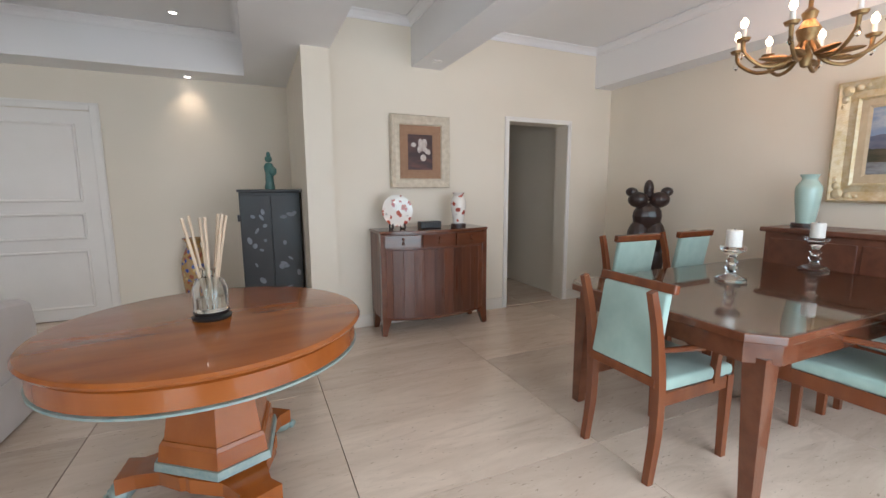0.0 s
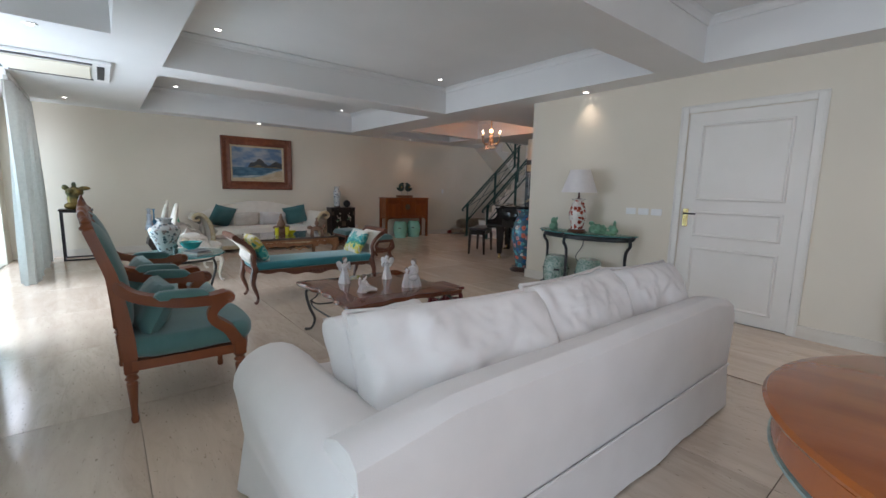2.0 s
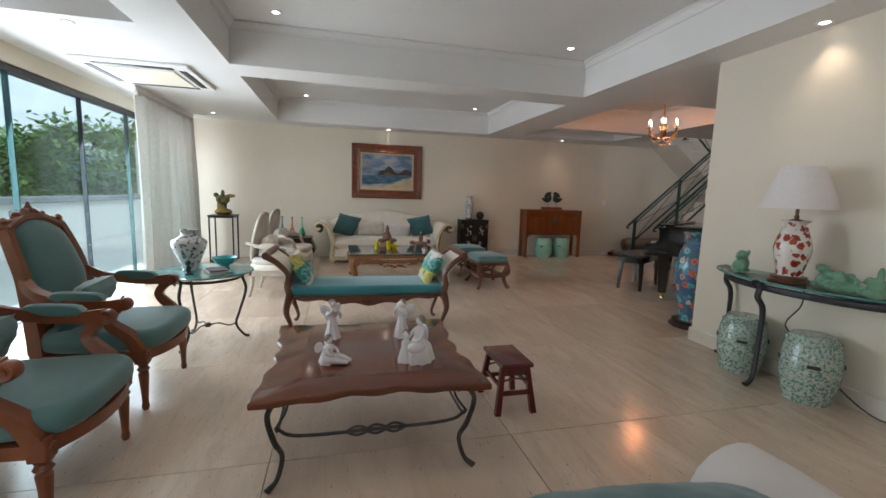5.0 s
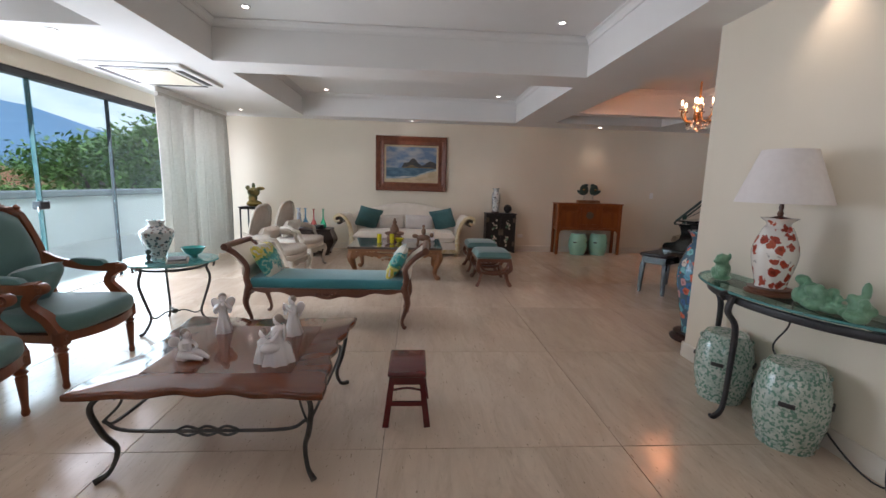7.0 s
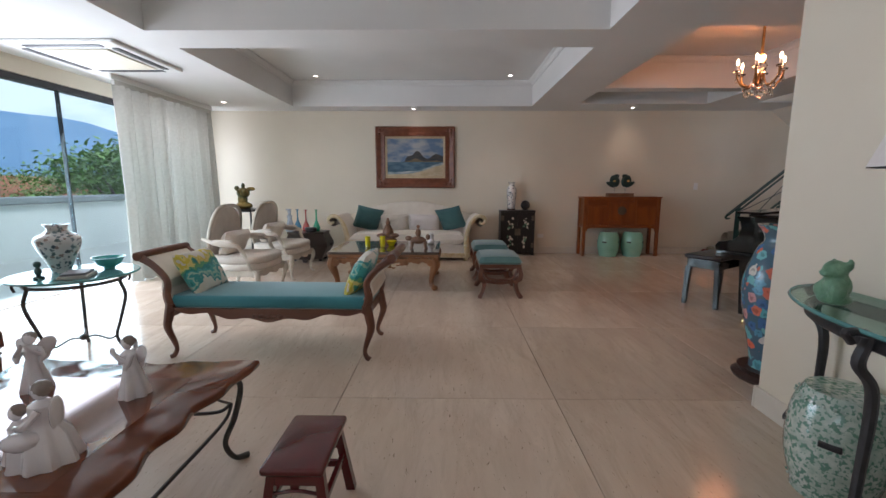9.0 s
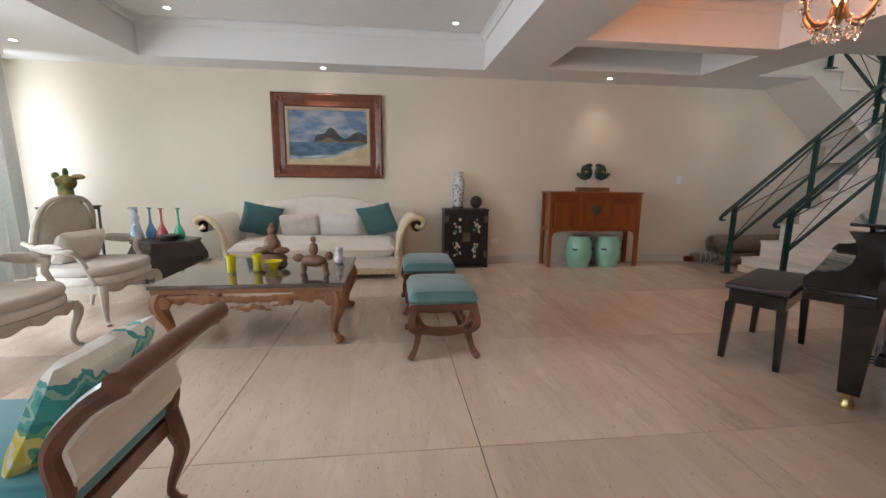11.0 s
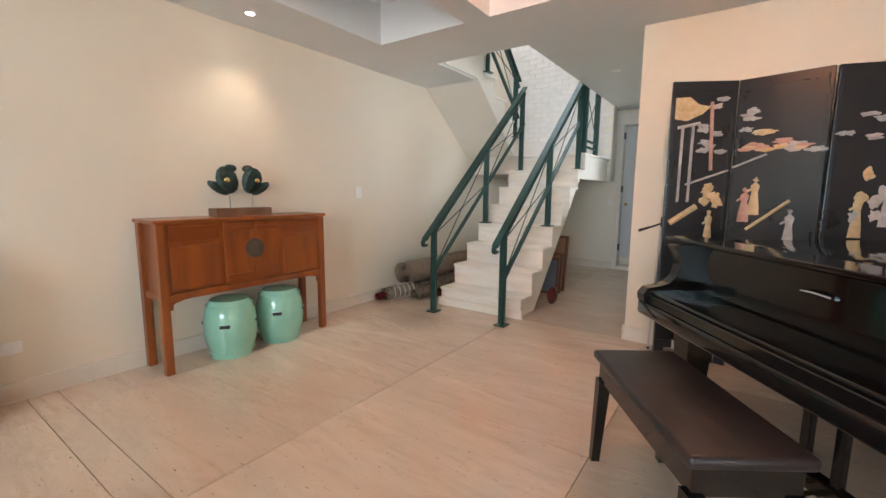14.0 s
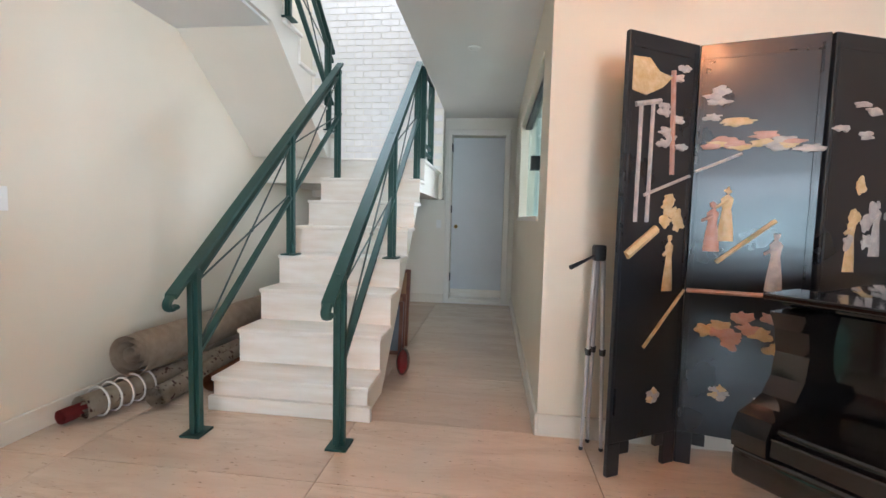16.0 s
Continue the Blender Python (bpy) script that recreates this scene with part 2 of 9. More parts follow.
TRAV = travertine("travertine", (0.72, 0.60, 0.485), (0.58, 0.465, 0.365), (0.42, 0.32, 0.235), (0.17, 0.12, 0.08))
GROUT = mat("grout", (0.40, 0.34, 0.27), (0.32, 0.27, 0.22), scale=9, rough=0.9)
BASEB = mat("baseboard_stone", (0.72, 0.68, 0.60), (0.66, 0.61, 0.53), scale=4, rough=0.3, stretch=(1, 1, 3))
STEP_STONE = mat("step_travertine", (0.78, 0.72, 0.64), (0.88, 0.85, 0.80), scale=5, rough=0.3, rough2=0.5, stretch=(0.7, 4, 4), bump=0.05, bscale=70)
TERRACE = mat("terrace_tile", (0.72, 0.70, 0.66), (0.62, 0.60, 0.56), scale=3, rough=0.5, bump=0.05)
RENDER_WHITE = mat("outside_render", (0.82, 0.82, 0.80), (0.72, 0.72, 0.70), scale=1.2, rough=0.8, bump=0.15, bscale=160)
BLACK_METAL = mat("black_iron", (0.025, 0.027, 0.03), (0.04, 0.04, 0.045), scale=20, rough=0.45, bump=0.06, bscale=90, metal=0.3)

# ---- building helpers ----


def thing(name, m, label="", category="", group="", kind=""):
    ob = new(name)
    ob.matrix_world = m
    ob.empty_display_size = 0.1
    return tagged(ob, label, category, group, kind)


def part(name, bm, material, parent=None, label="", smooth=False, at=None):
    """Links a bmesh as one mesh object under a thing or part."""
    me = bpy.data.meshes.new(name)
    bmesh.ops.recalc_face_normals(bm, faces=bm.faces)
    if smooth:
        for f in bm.faces:
            f.smooth = True
    bm.to_mesh(me)
    bm.free()
    if smooth:
        me.set_sharp_from_angle(angle=radians(38))
    for x in (material if isinstance(material, (list, tuple)) else [material]):
        me.materials.append(x)
    ob = new(name, me)
    if parent is not None:
        ob.parent = parent
    if at is not None:
        ob.matrix_basis = at
    if label:
        ob["label"] = label
    return ob


def again(ob, m, parent=None):
    """The same piece once more, sharing its mesh."""
    o = new(ob.name.split(".")[0], ob.data)
    o.parent = parent if parent is not None else ob.parent
    o.matrix_basis = m
    if "label" in ob:
        o["label"] = ob["label"]
    return o


def box(x0, x1, y0, y1, z0, z1, bev=0.0, bm=None, seg=2, mi=0):
    b = bmesh.new()
    bmesh.ops.create_cube(b, size=1, matrix=Matrix.Translation(((x0 + x1) / 2, (y0 + y1) / 2, (z0 + z1) / 2)) @ Matrix.Diagonal((abs(x1 - x0), abs(y1 - y0), abs(z1 - z0), 1)))
    if bev:
        bmesh.ops.bevel(b, geom=b.edges[:], offset=bev, segments=seg, profile=0.5, affect="EDGES")
    return merge(bm, b, mi)


def merge(bm, b, mi=0):
    if mi:
        for f in b.faces:
            f.material_index = mi
    if bm is None:
        return b
    me = bpy.data.meshes.new("tmp")
    b.to_mesh(me)
    b.free()
    bm.from_mesh(me)
    bpy.data.meshes.remove(me)
    return bm


def lathe(profile, seg=24, bm=None, at=(0, 0, 0), mi=0, squash=(1, 1)):
    """Turns (radius, height) pairs round the z axis."""
    b = bmesh.new()
    rings = []
    for r, z in profile:
        rings.append([b.verts.new((at[0] + squash[0] * max(r, 1e-4) * math.cos(2 * math.pi * i / seg), at[1] + squash[1] * max(r, 1e-4) * math.sin(2 * math.pi * i / seg), at[2] + z)) for i in range(seg)])
    for a, c in zip(rings, rings[1:]):
        for i in range(seg):
            b.faces.new((a[i], a[(i + 1) % seg], c[(i + 1) % seg], c[i]))
    for ring in (rings[0], rings[-1]):
        b.faces.new(ring)
    return merge(bm, b, mi)


def smooth_line(pts, steps=6):
    """A Catmull-Rom line through the points."""
    p = [Vector(q) for q in pts]
    p = [2 * p[0] - p[1]] + p + [2 * p[-1] - p[-2]]
    out = []
    for i in range(1, len(p) - 2):
        for k in range(steps):
            t = k / steps
            out.append(0.5 * ((2 * p[i]) + (p[i + 1] - p[i - 1]) * t + (2 * p[i - 1] - 5 * p[i] + 4 * p[i + 1] - p[i + 2]) * t * t + (3 * p[i] - p[i - 1] - 3 * p[i + 1] + p[i + 2]) * t ** 3))
    return out + [p[-2]]


def tube(pts, radius, seg=8, bm=None, steps=6, flat=1.0, square=False, mi=0):
    """A rod along a smooth line; radius is a number or a list along the given points."""
    line = smooth_line(pts, steps) if steps > 1 else [Vector(q) for q in pts]
    n = len(line)
    rad = [radius] * n if not isinstance(radius, (list, tuple)) else [float(np.interp(i / (n - 1) * (len(radius) - 1), range(len(radius)), radius)) for i in range(n)]
    b = bmesh.new()
    rings, side = [], None
    if square:
        seg = 4
    for i, q in enumerate(line):
        d = (line[min(i + 1, n - 1)] - line[max(i - 1, 0)]).normalized()
        if side is None:
            side = d.cross(Vector((0, 0, 1)) if abs(d.z) < 0.9 else Vector((0, 1, 0))).normalized()
        side = (side - d * side.dot(d)).normalized()
        up = side.cross(d)
        ring = []
        for k in range(seg):
            a = 2 * math.pi * (k + (0.5 if square else 0)) / seg
            s = 1.414 if square else 1.0
            ring.append(b.verts.new(q + s * rad[i] * (math.cos(a) * side + flat * math.sin(a) * up)))
        rings.append(ring)
    for a, c in zip(rings, rings[1:]):
        for k in range(seg):
            b.faces.new((a[k], a[(k + 1) % seg], c[(k + 1) % seg], c[k]))
    b.faces.new(rings[0])
    b.faces.new(rings[-1])
    return merge(bm, b, mi)


def prism(outline, z0, z1, bev=0.0, bm=None, mi=0, seg=2):
    """A slab of the given plan between two heights."""
    b = bmesh.new()
    lo = [b.verts.new((x, y, z0)) for x, y in outline]
    f = b.faces.new(lo)
    r = bmesh.ops.extrude_face_region(b, geom=[f])
    up = [v for v in r["geom"] if isinstance(v, bmesh.types.BMVert)]
    bmesh.ops.translate(b, verts=up, vec=(0, 0, z1 - z0))
    if bev:
        es = [e for e in b.edges if abs(e.verts[0].co.z - e.verts[1].co.z) < 1e-6]
        bmesh.ops.bevel(b, geom=es, offset=bev, segments=seg, profile=0.5, affect="EDGES")
    return merge(bm, b, mi)


def turned(bm, m):
    bmesh.ops.transform(bm, matrix=m, verts=bm.verts)
    return bm


def cushion(w, d, h, puff=0.35, n=14, wob=0.0, seed=0, bm=None, mi=0, at=None, pinch=0.0):
    """A stuffed cushion: w by d in plan, h thick, thinning to a seam at the rim."""
    b = bmesh.new()
    for sgn in (1, -1):
        g = []
        for i in range(n + 1):
            row = []
            for j in range(n + 1):
                u, v = 2 * i / n - 1, 2 * j / n - 1
                t = max(0.0, (1 - abs(u) ** 3.2)) ** puff * max(0.0, (1 - abs(v) ** 3.2)) ** puff
                dent = wob * noise.noise(Vector((u * 2.1 + seed, v * 2.1, sgn * 1.3 + seed * 0.7)))
                crease = wob * 0.5 * noise.noise(Vector((u * 6 + seed, v * 3, 5.0)))
                sx, sy = 1 - pinch * (1 - v * v) * abs(u) ** 6, 1 - pinch * (1 - u * u) * abs(v) ** 6
                row.append(b.verts.new((u * w / 2 * sx, v * d / 2 * sy, sgn * t * (h / 2 + (dent + crease) * h) + 0.0)))
            g.append(row)
        for i in range(n):
            for j in range(n):
                b.faces.new((g[i][j], g[i + 1][j], g[i + 1][j + 1], g[i][j + 1]))
    bmesh.ops.remove_doubles(b, verts=b.verts, dist=1e-5)
    if at is not None:
        bmesh.ops.transform(b, matrix=at, verts=b.verts)
    return merge(bm, b, mi)


def rumple(bm, amp, seed):
    """Soft folds in stuffed cloth: ridged creases running in from the seams."""
    bm.normal_update()
    for v in bm.verts:
        q = v.co
        w = noise.noise(Vector((q.x * 5 + seed * 3.1, q.y * 5, q.z * 5)))
        f = max(0.0, 1 - abs(noise.noise(Vector((q.x * 7 + w * 2.2 + seed, q.y * 13 - w * 2.5, q.z * 7)))) * 2.6) ** 2
        g = max(0.0, 1 - abs(noise.noise(Vector((q.x * 15 - w * 2.0, q.y * 8 + w * 1.5 + seed, q.z * 8)))) * 3.2) ** 2
        v.co = q + v.normal * amp * (w * 1.1 - f * 0.6 - g * 0.25)
    return bm


def ball(r, at=(0, 0, 0), scale=(1, 1, 1), bm=None, seg=12, mi=0, rot=None):
    b = bmesh.new()
    bmesh.ops.create_uvsphere(b, u_segments=seg, v_segments=max(6, seg * 2 // 3), radius=r)
    m = Matrix.Translation(at) @ (rot or Matrix()) @ Matrix.Diagonal((*scale, 1))
    bmesh.ops.transform(b, matrix=m, verts=b.verts)
    return merge(bm, b, mi)


def sized(m, x, y, z):
    """The same place with its own width, depth and height."""
    return m @ Matrix.Diagonal((x, y, z, 1))


def fused(ob, voxel):
    """Melts the overlapping masses of a carved piece into one skin."""
    r = ob.modifiers.new("fuse", "REMESH")
    r.mode, r.voxel_size, r.use_smooth_shade = "VOXEL", voxel, True
    return ob

# ---- the rooms ----
LOW, HIGH, TOP, BEAM = 2.53, 2.93, 3.2, 2.50
XW, XE, YS, YN, YH = -10.08, 4.0, -0.8, 5.34, 12.05


def wall(name, bm, material=WALL, label="", kind="structure"):
    return tagged(part(name, bm, material), label, "wall", kind=kind)


# floor bed and its tiles (tiles are laid at the end)
floor = part("floor", box(-11, 5, -0.95, 12.6, -0.2, -0.012), GROUT)
tagged(floor, "polished beige travertine floor in large square slabs", "floor", kind="structure")

wall("wall_west", box(XW - 0.2, XW, -0.95, 12.6, -0.1, 5.6), label="long cream painted wall behind the pale sofa")
b = box(-4.62, -2.51, YN, YN + 0.2, -0.1, TOP)
box(-1.465, 0.42, YN, YN + 0.2, -0.1, TOP, bm=b)
box(-2.51, -1.465, YN, YN + 0.2, 2.135, TOP, bm=b)
wall("wall_north", b, label="cream wall with a white panelled door")
wall("wall_return", box(0.42, 0.655, 3.72, YN + 0.2, -0.1, TOP), label="cream wall end beside the lacquer cabinet")
b = box(0.655, 2.555, 3.865, 4.065, -0.1, TOP)
box(3.355, XE + 0.2, 3.865, 4.065, -0.1, TOP, bm=b)
box(2.555, 3.355, 3.865, 4.065, 2.06, TOP, bm=b)
wall("wall_dining", b, label="cream dining wall with an open doorway")
wall("wall_east", box(XE, XE + 0.2, -0.95, 3.865, -0.1, TOP), label="cream dining wall with a gilt painting")
wall("wall_piano_east", box(-4.62, -4.42, YN + 0.2, 8.77, -0.1, TOP), label="cream wall beside the piano")
# piano wall with the hatch into the hall
wall("wall_piano", box(-7.43, -4.62, 8.57, 8.77, -0.1, TOP), label="cream wall behind the lacquer screen")
b = box(-7.43, -7.28, 8.77, 8.95, -0.1, TOP)
box(-7.43, -7.28, 8.95, 11.0, -0.1, 1.17, bm=b)
box(-7.43, -7.28, 8.95, 11.0, 2.2, TOP, bm=b)
box(-7.43, -7.28, 11.0, YH, -0.1, TOP, bm=b)
wall("wall_hall", b, label="cream hall wall with a glazed hatch")
b = box(XW, -8.36, 11.6, 11.8, 1.42, 5.6)
box(XW, -8.29, YH, YH + 0.2, -0.1, TOP, bm=b)
box(-7.57, -7.0, YH, YH + 0.2, -0.1, TOP, bm=b)
box(-8.29, -7.57, YH, YH + 0.2, 2.3, TOP, bm=b)
wall("wall_hall_end", b, PALE_WALL, label="pale wall at the end of the hall")
# side lobby behind the dining doorway, and small closing walls
wall("wall_lobby_1", box(1.6, 1.8, 4.065, 6.4, -0.1, TOP), label="cream lobby wall beyond the doorway")
wall("wall_lobby_2", box(1.8, 3.65, 6.2, 6.4, -0.1, TOP), label="cream lobby wall beyond the doorway")
wall("wall_lobby_3", box(3.45, 3.65, 4.065, 6.2, -0.1, TOP), label="cream lobby wall beyond the doorway")
b = box(-7.28, -4.4, 12.4, 12.6, -0.1, TOP)
box(-4.6, -4.4, 8.77, 9.5, -0.1, TOP, bm=b)
box(-4.6, -4.4, 11.5, 12.6, -0.1, TOP, bm=b)
box(-4.6, -4.4, 9.5, 11.5, -0.1, 1.0, bm=b)
box(-4.6, -4.4, 9.5, 11.5, 2.2, TOP, bm=b)
box(XW - 0.2, -4.4, 13.4, 13.6, -0.1, TOP, bm=b)
box(-8.9, -8.7, YH + 0.2, 13.4, -0.1, TOP, bm=b)
wall("wall_service", b, PALE_WALL, label="pale walls of the rooms beyond the hall")

# south side: a glazed front under a low header
b = box(XW, -9.62, YS - 0.15, YS, -0.1, TOP)
box(-9.62, -0.6, YS - 0.15, YS, 2.36, TOP, bm=b)
box(-0.6, 0.5, YS - 0.15, YS, -0.1, TOP, bm=b)
box(0.5, 3.6, YS - 0.15, YS, 2.36, TOP, bm=b)
box(3.6, XE + 0.2, YS - 0.15, YS, -0.1, TOP, bm=b)
wall("wall_south", b, label="cream wall above the glass sliding doors")

# ceiling: flat at LOW with sunken panels
COFFERS = [(-9.65, -6.65, 1.01, 4.99), (-6.18, -2.74, 1.01, 4.96), (-2.28, -0.02, 1.01, 4.96),
           (-5.27, -2.77, -0.46, 0.56), (-2.32, -0.02, -0.46, 0.56), (-9.45, -8.57, 5.7, 7.75), (-8.35, -6.12, 5.7, 7.75)]
DINING = [(1.76, 3.74, 0.5, 3.9), (0.66, 1.45, 0.5, 3.9)]


def cell_height(x, y):
    if x > 0.66 and y < 3.9:
        for a, c, d, e in DINING:
            if a < x < c and d < y < e:
                return HIGH
        return BEAM
    for a, c, d, e in COFFERS:
        if a < x < c and d < y < e:
            return HIGH
    if y > 8.47 and XW - 0.1 < x < -8.36 and y < 11.8:
        return None
    return LOW


def stepped_ceiling():
    xs = sorted({XW, -8.36, -7.43, XE, 0.66, *(v for r in COFFERS + DINING for v in r[:2])})
    ys = sorted({YS, 8.47, 11.8, YH + 0.1, YN + 0.2, 3.9, 4.9, *(v for r in COFFERS + DINING for v in r[2:])})
    b = bmesh.new()
    h = {}
    for i in range(len(xs) - 1):
        for j in range(len(ys) - 1):
            h[i, j] = cell_height((xs[i] + xs[i + 1]) / 2, (ys[j] + ys[j + 1]) / 2)
    for (i, j), z in h.items():
        if z is None:
            continue
        b.faces.new([b.verts.new(p) for p in ((xs[i], ys[j], z), (xs[i + 1], ys[j], z), (xs[i + 1], ys[j + 1], z), (xs[i], ys[j + 1], z))])
        for di, dj, p, q in ((1, 0, (xs[i + 1], ys[j]), (xs[i + 1], ys[j + 1])), (0, 1, (xs[i], ys[j + 1]), (xs[i + 1], ys[j + 1]))):
            o = h.get((i + di, j + dj), z)
            o = TOP if o is None else o
            if o != z:
                b.faces.new([b.verts.new((*p, z)), b.verts.new((*q, z)), b.verts.new((*q, o)), b.verts.new((*p, o))])
    for i in range(len(xs) - 1):
        for j in range(len(ys) - 1):
            if h[i, j] is None and j > 0 and h[i, j - 1] is not None:
                b.faces.new([b.verts.new(p) for p in ((xs[i], ys[j], LOW), (xs[i + 1], ys[j], LOW), (xs[i + 1], ys[j], TOP), (xs[i], ys[j], TOP))])
    bmesh.ops.remove_doubles(b, verts=b.verts, dist=1e-4)
    return b


tagged(part("ceiling", stepped_ceiling(), WHITE_PAINT), "white coffered ceiling with recessed downlights", "ceiling", kind="structure")
# roof above, with the stair shaft going up through it
b = box(-11, 5, -0.95, 8.47, TOP, TOP + 0.2)
box(-8.36, 5, 8.47, 13.6, TOP, TOP + 0.2, bm=b)
tagged(part("ceiling_slab", b, WHITE_PAINT), "plain slab above the ceiling", "slab", kind="structure")
b = box(-8.36, -8.26, 8.47, 11.8, TOP, 5.6)
box(XW, -8.26, 8.37, 8.47, TOP + 0.2, 5.6, bm=b)
wall("wall_stairwell", b, PALE_WALL, label="white walls of the stairwell")
# unseen roof, added; the gap in it lets daylight down the shaft
b = box(XW, -8.26, 8.37, 9.6, 5.6, 5.7)
box(XW, -8.26, 11.3, 12.0, 5.6, 5.7, bm=b)
tagged(part("stairwell_roof", b, WHITE_PAINT), "unseen white stairwell roof, added with an opening for daylight", "roof", kind="structure")


def cornice(x0, x1, y0, y1, z):
    """A small cove moulding round the top of a sunken panel."""
    b = bmesh.new()
    prof = [(0.0, 0.0), (0.0, -0.07), (0.012, -0.07), (0.02, -0.045), (0.045, -0.02), (0.07, -0.012), (0.07, 0.0)]
    rings = []
    for o, dz in prof:
        rings.append([b.verts.new(p) for p in ((x0 + o, y0 + o, z + dz), (x1 - o, y0 + o, z + dz), (x1 - o, y1 - o, z + dz), (x0 + o, y1 - o, z + dz))])
    for r, s in zip(rings, rings[1:]):
        for k in range(4):
            b.faces.new((r[k], r[(k + 1) % 4], s[(k + 1) % 4], s[k]))
    return b


for r in COFFERS + DINING:
    tagged(part("trim", cornice(r[0] + 0.002, r[1] - 0.002, r[2] + 0.002, min(r[3], 3.865 if r in DINING else 99) - 0.002, HIGH - 0.002), WHITE_PAINT), "white cove moulding inside a ceiling panel", "moulding", kind="structure")


def baseboard(p, q, n, h=0.12, d=0.018):
    """A skirting from p to q on the side that n points to."""
    (x0, y0), (x1, y1) = p, q
    b = box(min(x0, x1, x0 + n[0] * d), max(x0, x1, x0 + n[0] * d), min(y0, y1, y0 + n[1] * d), max(y0, y1, y0 + n[1] * d), -0.01, h, bev=0.004, seg=1)
    tagged(part("baseboard", b, BASEB), "pale stone skirting along the wall", "skirting", kind="structure")


for p, q, n in [((XW, -0.7), (XW, YH), (1, 0)), ((-4.62, YN), (-2.6, YN), (0, -1)), ((-1.43, YN), (0.42, YN), (0, -1)), ((-4.62, YN - 0.018), (-4.62, 8.57), (-1, 0)),
                ((0.42, 3.72), (0.42, YN - 0.018), (-1, 0)), ((0.402, 3.72), (0.655, 3.72), (0, -1)), ((0.655, 3.865), (2.5, 3.865), (0, -1)), ((3.41, 3.865), (XE, 3.865), (0, -1)),
                ((XE, -0.7), (XE, 3.847), (-1, 0)), ((-7.43, 8.57), (-4.64, 8.57), (0, -1)), ((-7.43, 8.552), (-7.43, YH), (-1, 0)), ((-9.9, YH), (-8.37, YH), (0, -1))]:
    baseboard(p, q, n)

# outside ground and terrace
tagged(part("terrace", box(-16, 10, -3.6, -0.95, -0.3, -0.03), TERRACE), "pale tiled terrace outside the glass doors", "terrace", kind="structure")

# ---- doors, windows, fixed fittings ----
CHROME = mat("chrome", (0.75, 0.75, 0.76), (0.7, 0.7, 0.71), scale=9, rough=0.12, metal=1.0)
BRASS = mat("brass", (0.72, 0.55, 0.25), (0.6, 0.43, 0.18), scale=14, rough=0.25, metal=1.0)
PLASTIC_WHITE = mat("white_plastic", (0.82, 0.82, 0.8), (0.78, 0.78, 0.76), scale=5, rough=0.35)
DARK_ALU = mat("dark_aluminium", (0.03, 0.033, 0.035), (0.05, 0.05, 0.055), scale=8, rough=0.4, metal=0.5)
PANE = pane_glass("window_glass", (0.80, 0.92, 0.93))
CURTAIN = mat("curtain_linen", (0.58, 0.57, 0.53), (0.52, 0.51, 0.47), scale=30, rough=0.9, bump=0.12, bscale=300, sheen=0.2)


def casing(w, h, d=0.02, f=0.075):
    """A door casing round an opening w wide and h high, on the y = 0 face."""
    b = box(-w / 2 - f, -w / 2, -d, 0, 0, h + f, bev=0.006)
    box(w / 2, w / 2 + f, -d, 0, 0, h + f, bev=0.006, bm=b)
    box(-w / 2, w / 2, -d, 0, h, h + f, bev=0.006, bm=b)
    box(-w / 2 - f + 0.012, -w / 2 - f + 0.026, -d - 0.008, -d, 0, h + f - 0.012, bev=0.003, bm=b)
    box(w / 2 + f - 0.026, w / 2 + f - 0.012, -d - 0.008, -d, 0, h + f - 0.012, bev=0.003, bm=b)
    box(-w / 2 - f + 0.012, w / 2 + f - 0.012, -d - 0.008, -d, h + f - 0.026, h + f - 0.012, bev=0.003, bm=b)
    return b


def moulding(x0, x1, z0, z1, y, s=0.035):
    """A raised rectangular bead on a door leaf."""
    b = bmesh.new()
    rings = []
    for o, dy in ((0, 0.0), (0.006, -0.012), (0.016, -0.016), (0.026, -0.006), (s, 0.004), (s, 0.012), (0.0, 0.012)):
        rings.append([b.verts.new(p) for p in ((x0 + o, y + dy, z0 + o), (x1 - o, y + dy, z0 + o), (x1 - o, y + dy, z1 - o), (x0 + o, y + dy, z1 - o))])
    for r, q in zip(rings, rings[1:]):
        for k in range(4):
            b.faces.new((r[k], r[(k + 1) % 4], q[(k + 1) % 4], q[k]))
    return b


def panel_door(name, m, w, h, label, panels):
    d = thing(name, m, label, "door", kind="structure")
    leaf = part("leaf", box(-w / 2, w / 2, 0.012, 0.05, 0.006, h, bev=0.003), DOOR_PAINT, d)
    for x0, x1, z0, z1 in panels:
        part("panel_moulding", moulding(x0, x1, z0, z1, 0.012), DOOR_PAINT, leaf)
    return d, leaf


door, leaf = panel_door("door_1", sized(pose(-1.9875, YN, 0), 1.045, 1.0, 1.007), 1.0, 2.12, "closed white enamelled three-panel door with brass handle", [(-0.37, 0.37, 1.22, 2.0), (-0.37, 0.37, 0.84, 1.11), (-0.37, 0.37, 0.12, 0.73)])
part("door_casing", casing(1.0, 2.125), DOOR_PAINT, door)
b = box(-0.47, -0.42, -0.002, 0.012, 0.94, 1.13, bev=0.004)
h1 = part("handle_plate", b, BRASS, leaf, "brass back plate")
b = tube([(-0.445, 0.0, 1.08), (-0.445, -0.045, 1.08), (-0.43, -0.055, 1.08), (-0.33, -0.055, 1.08)], 0.009, steps=3)
part("lever", b, BLACK_METAL, leaf, "dark door lever", smooth=True)
for z in (0.3, 1.05, 1.85):
    part("hinge", lathe([(0.007, 0), (0.007, 0.1)], 8, at=(0.503, -0.006, z)), CHROME, door, smooth=True)

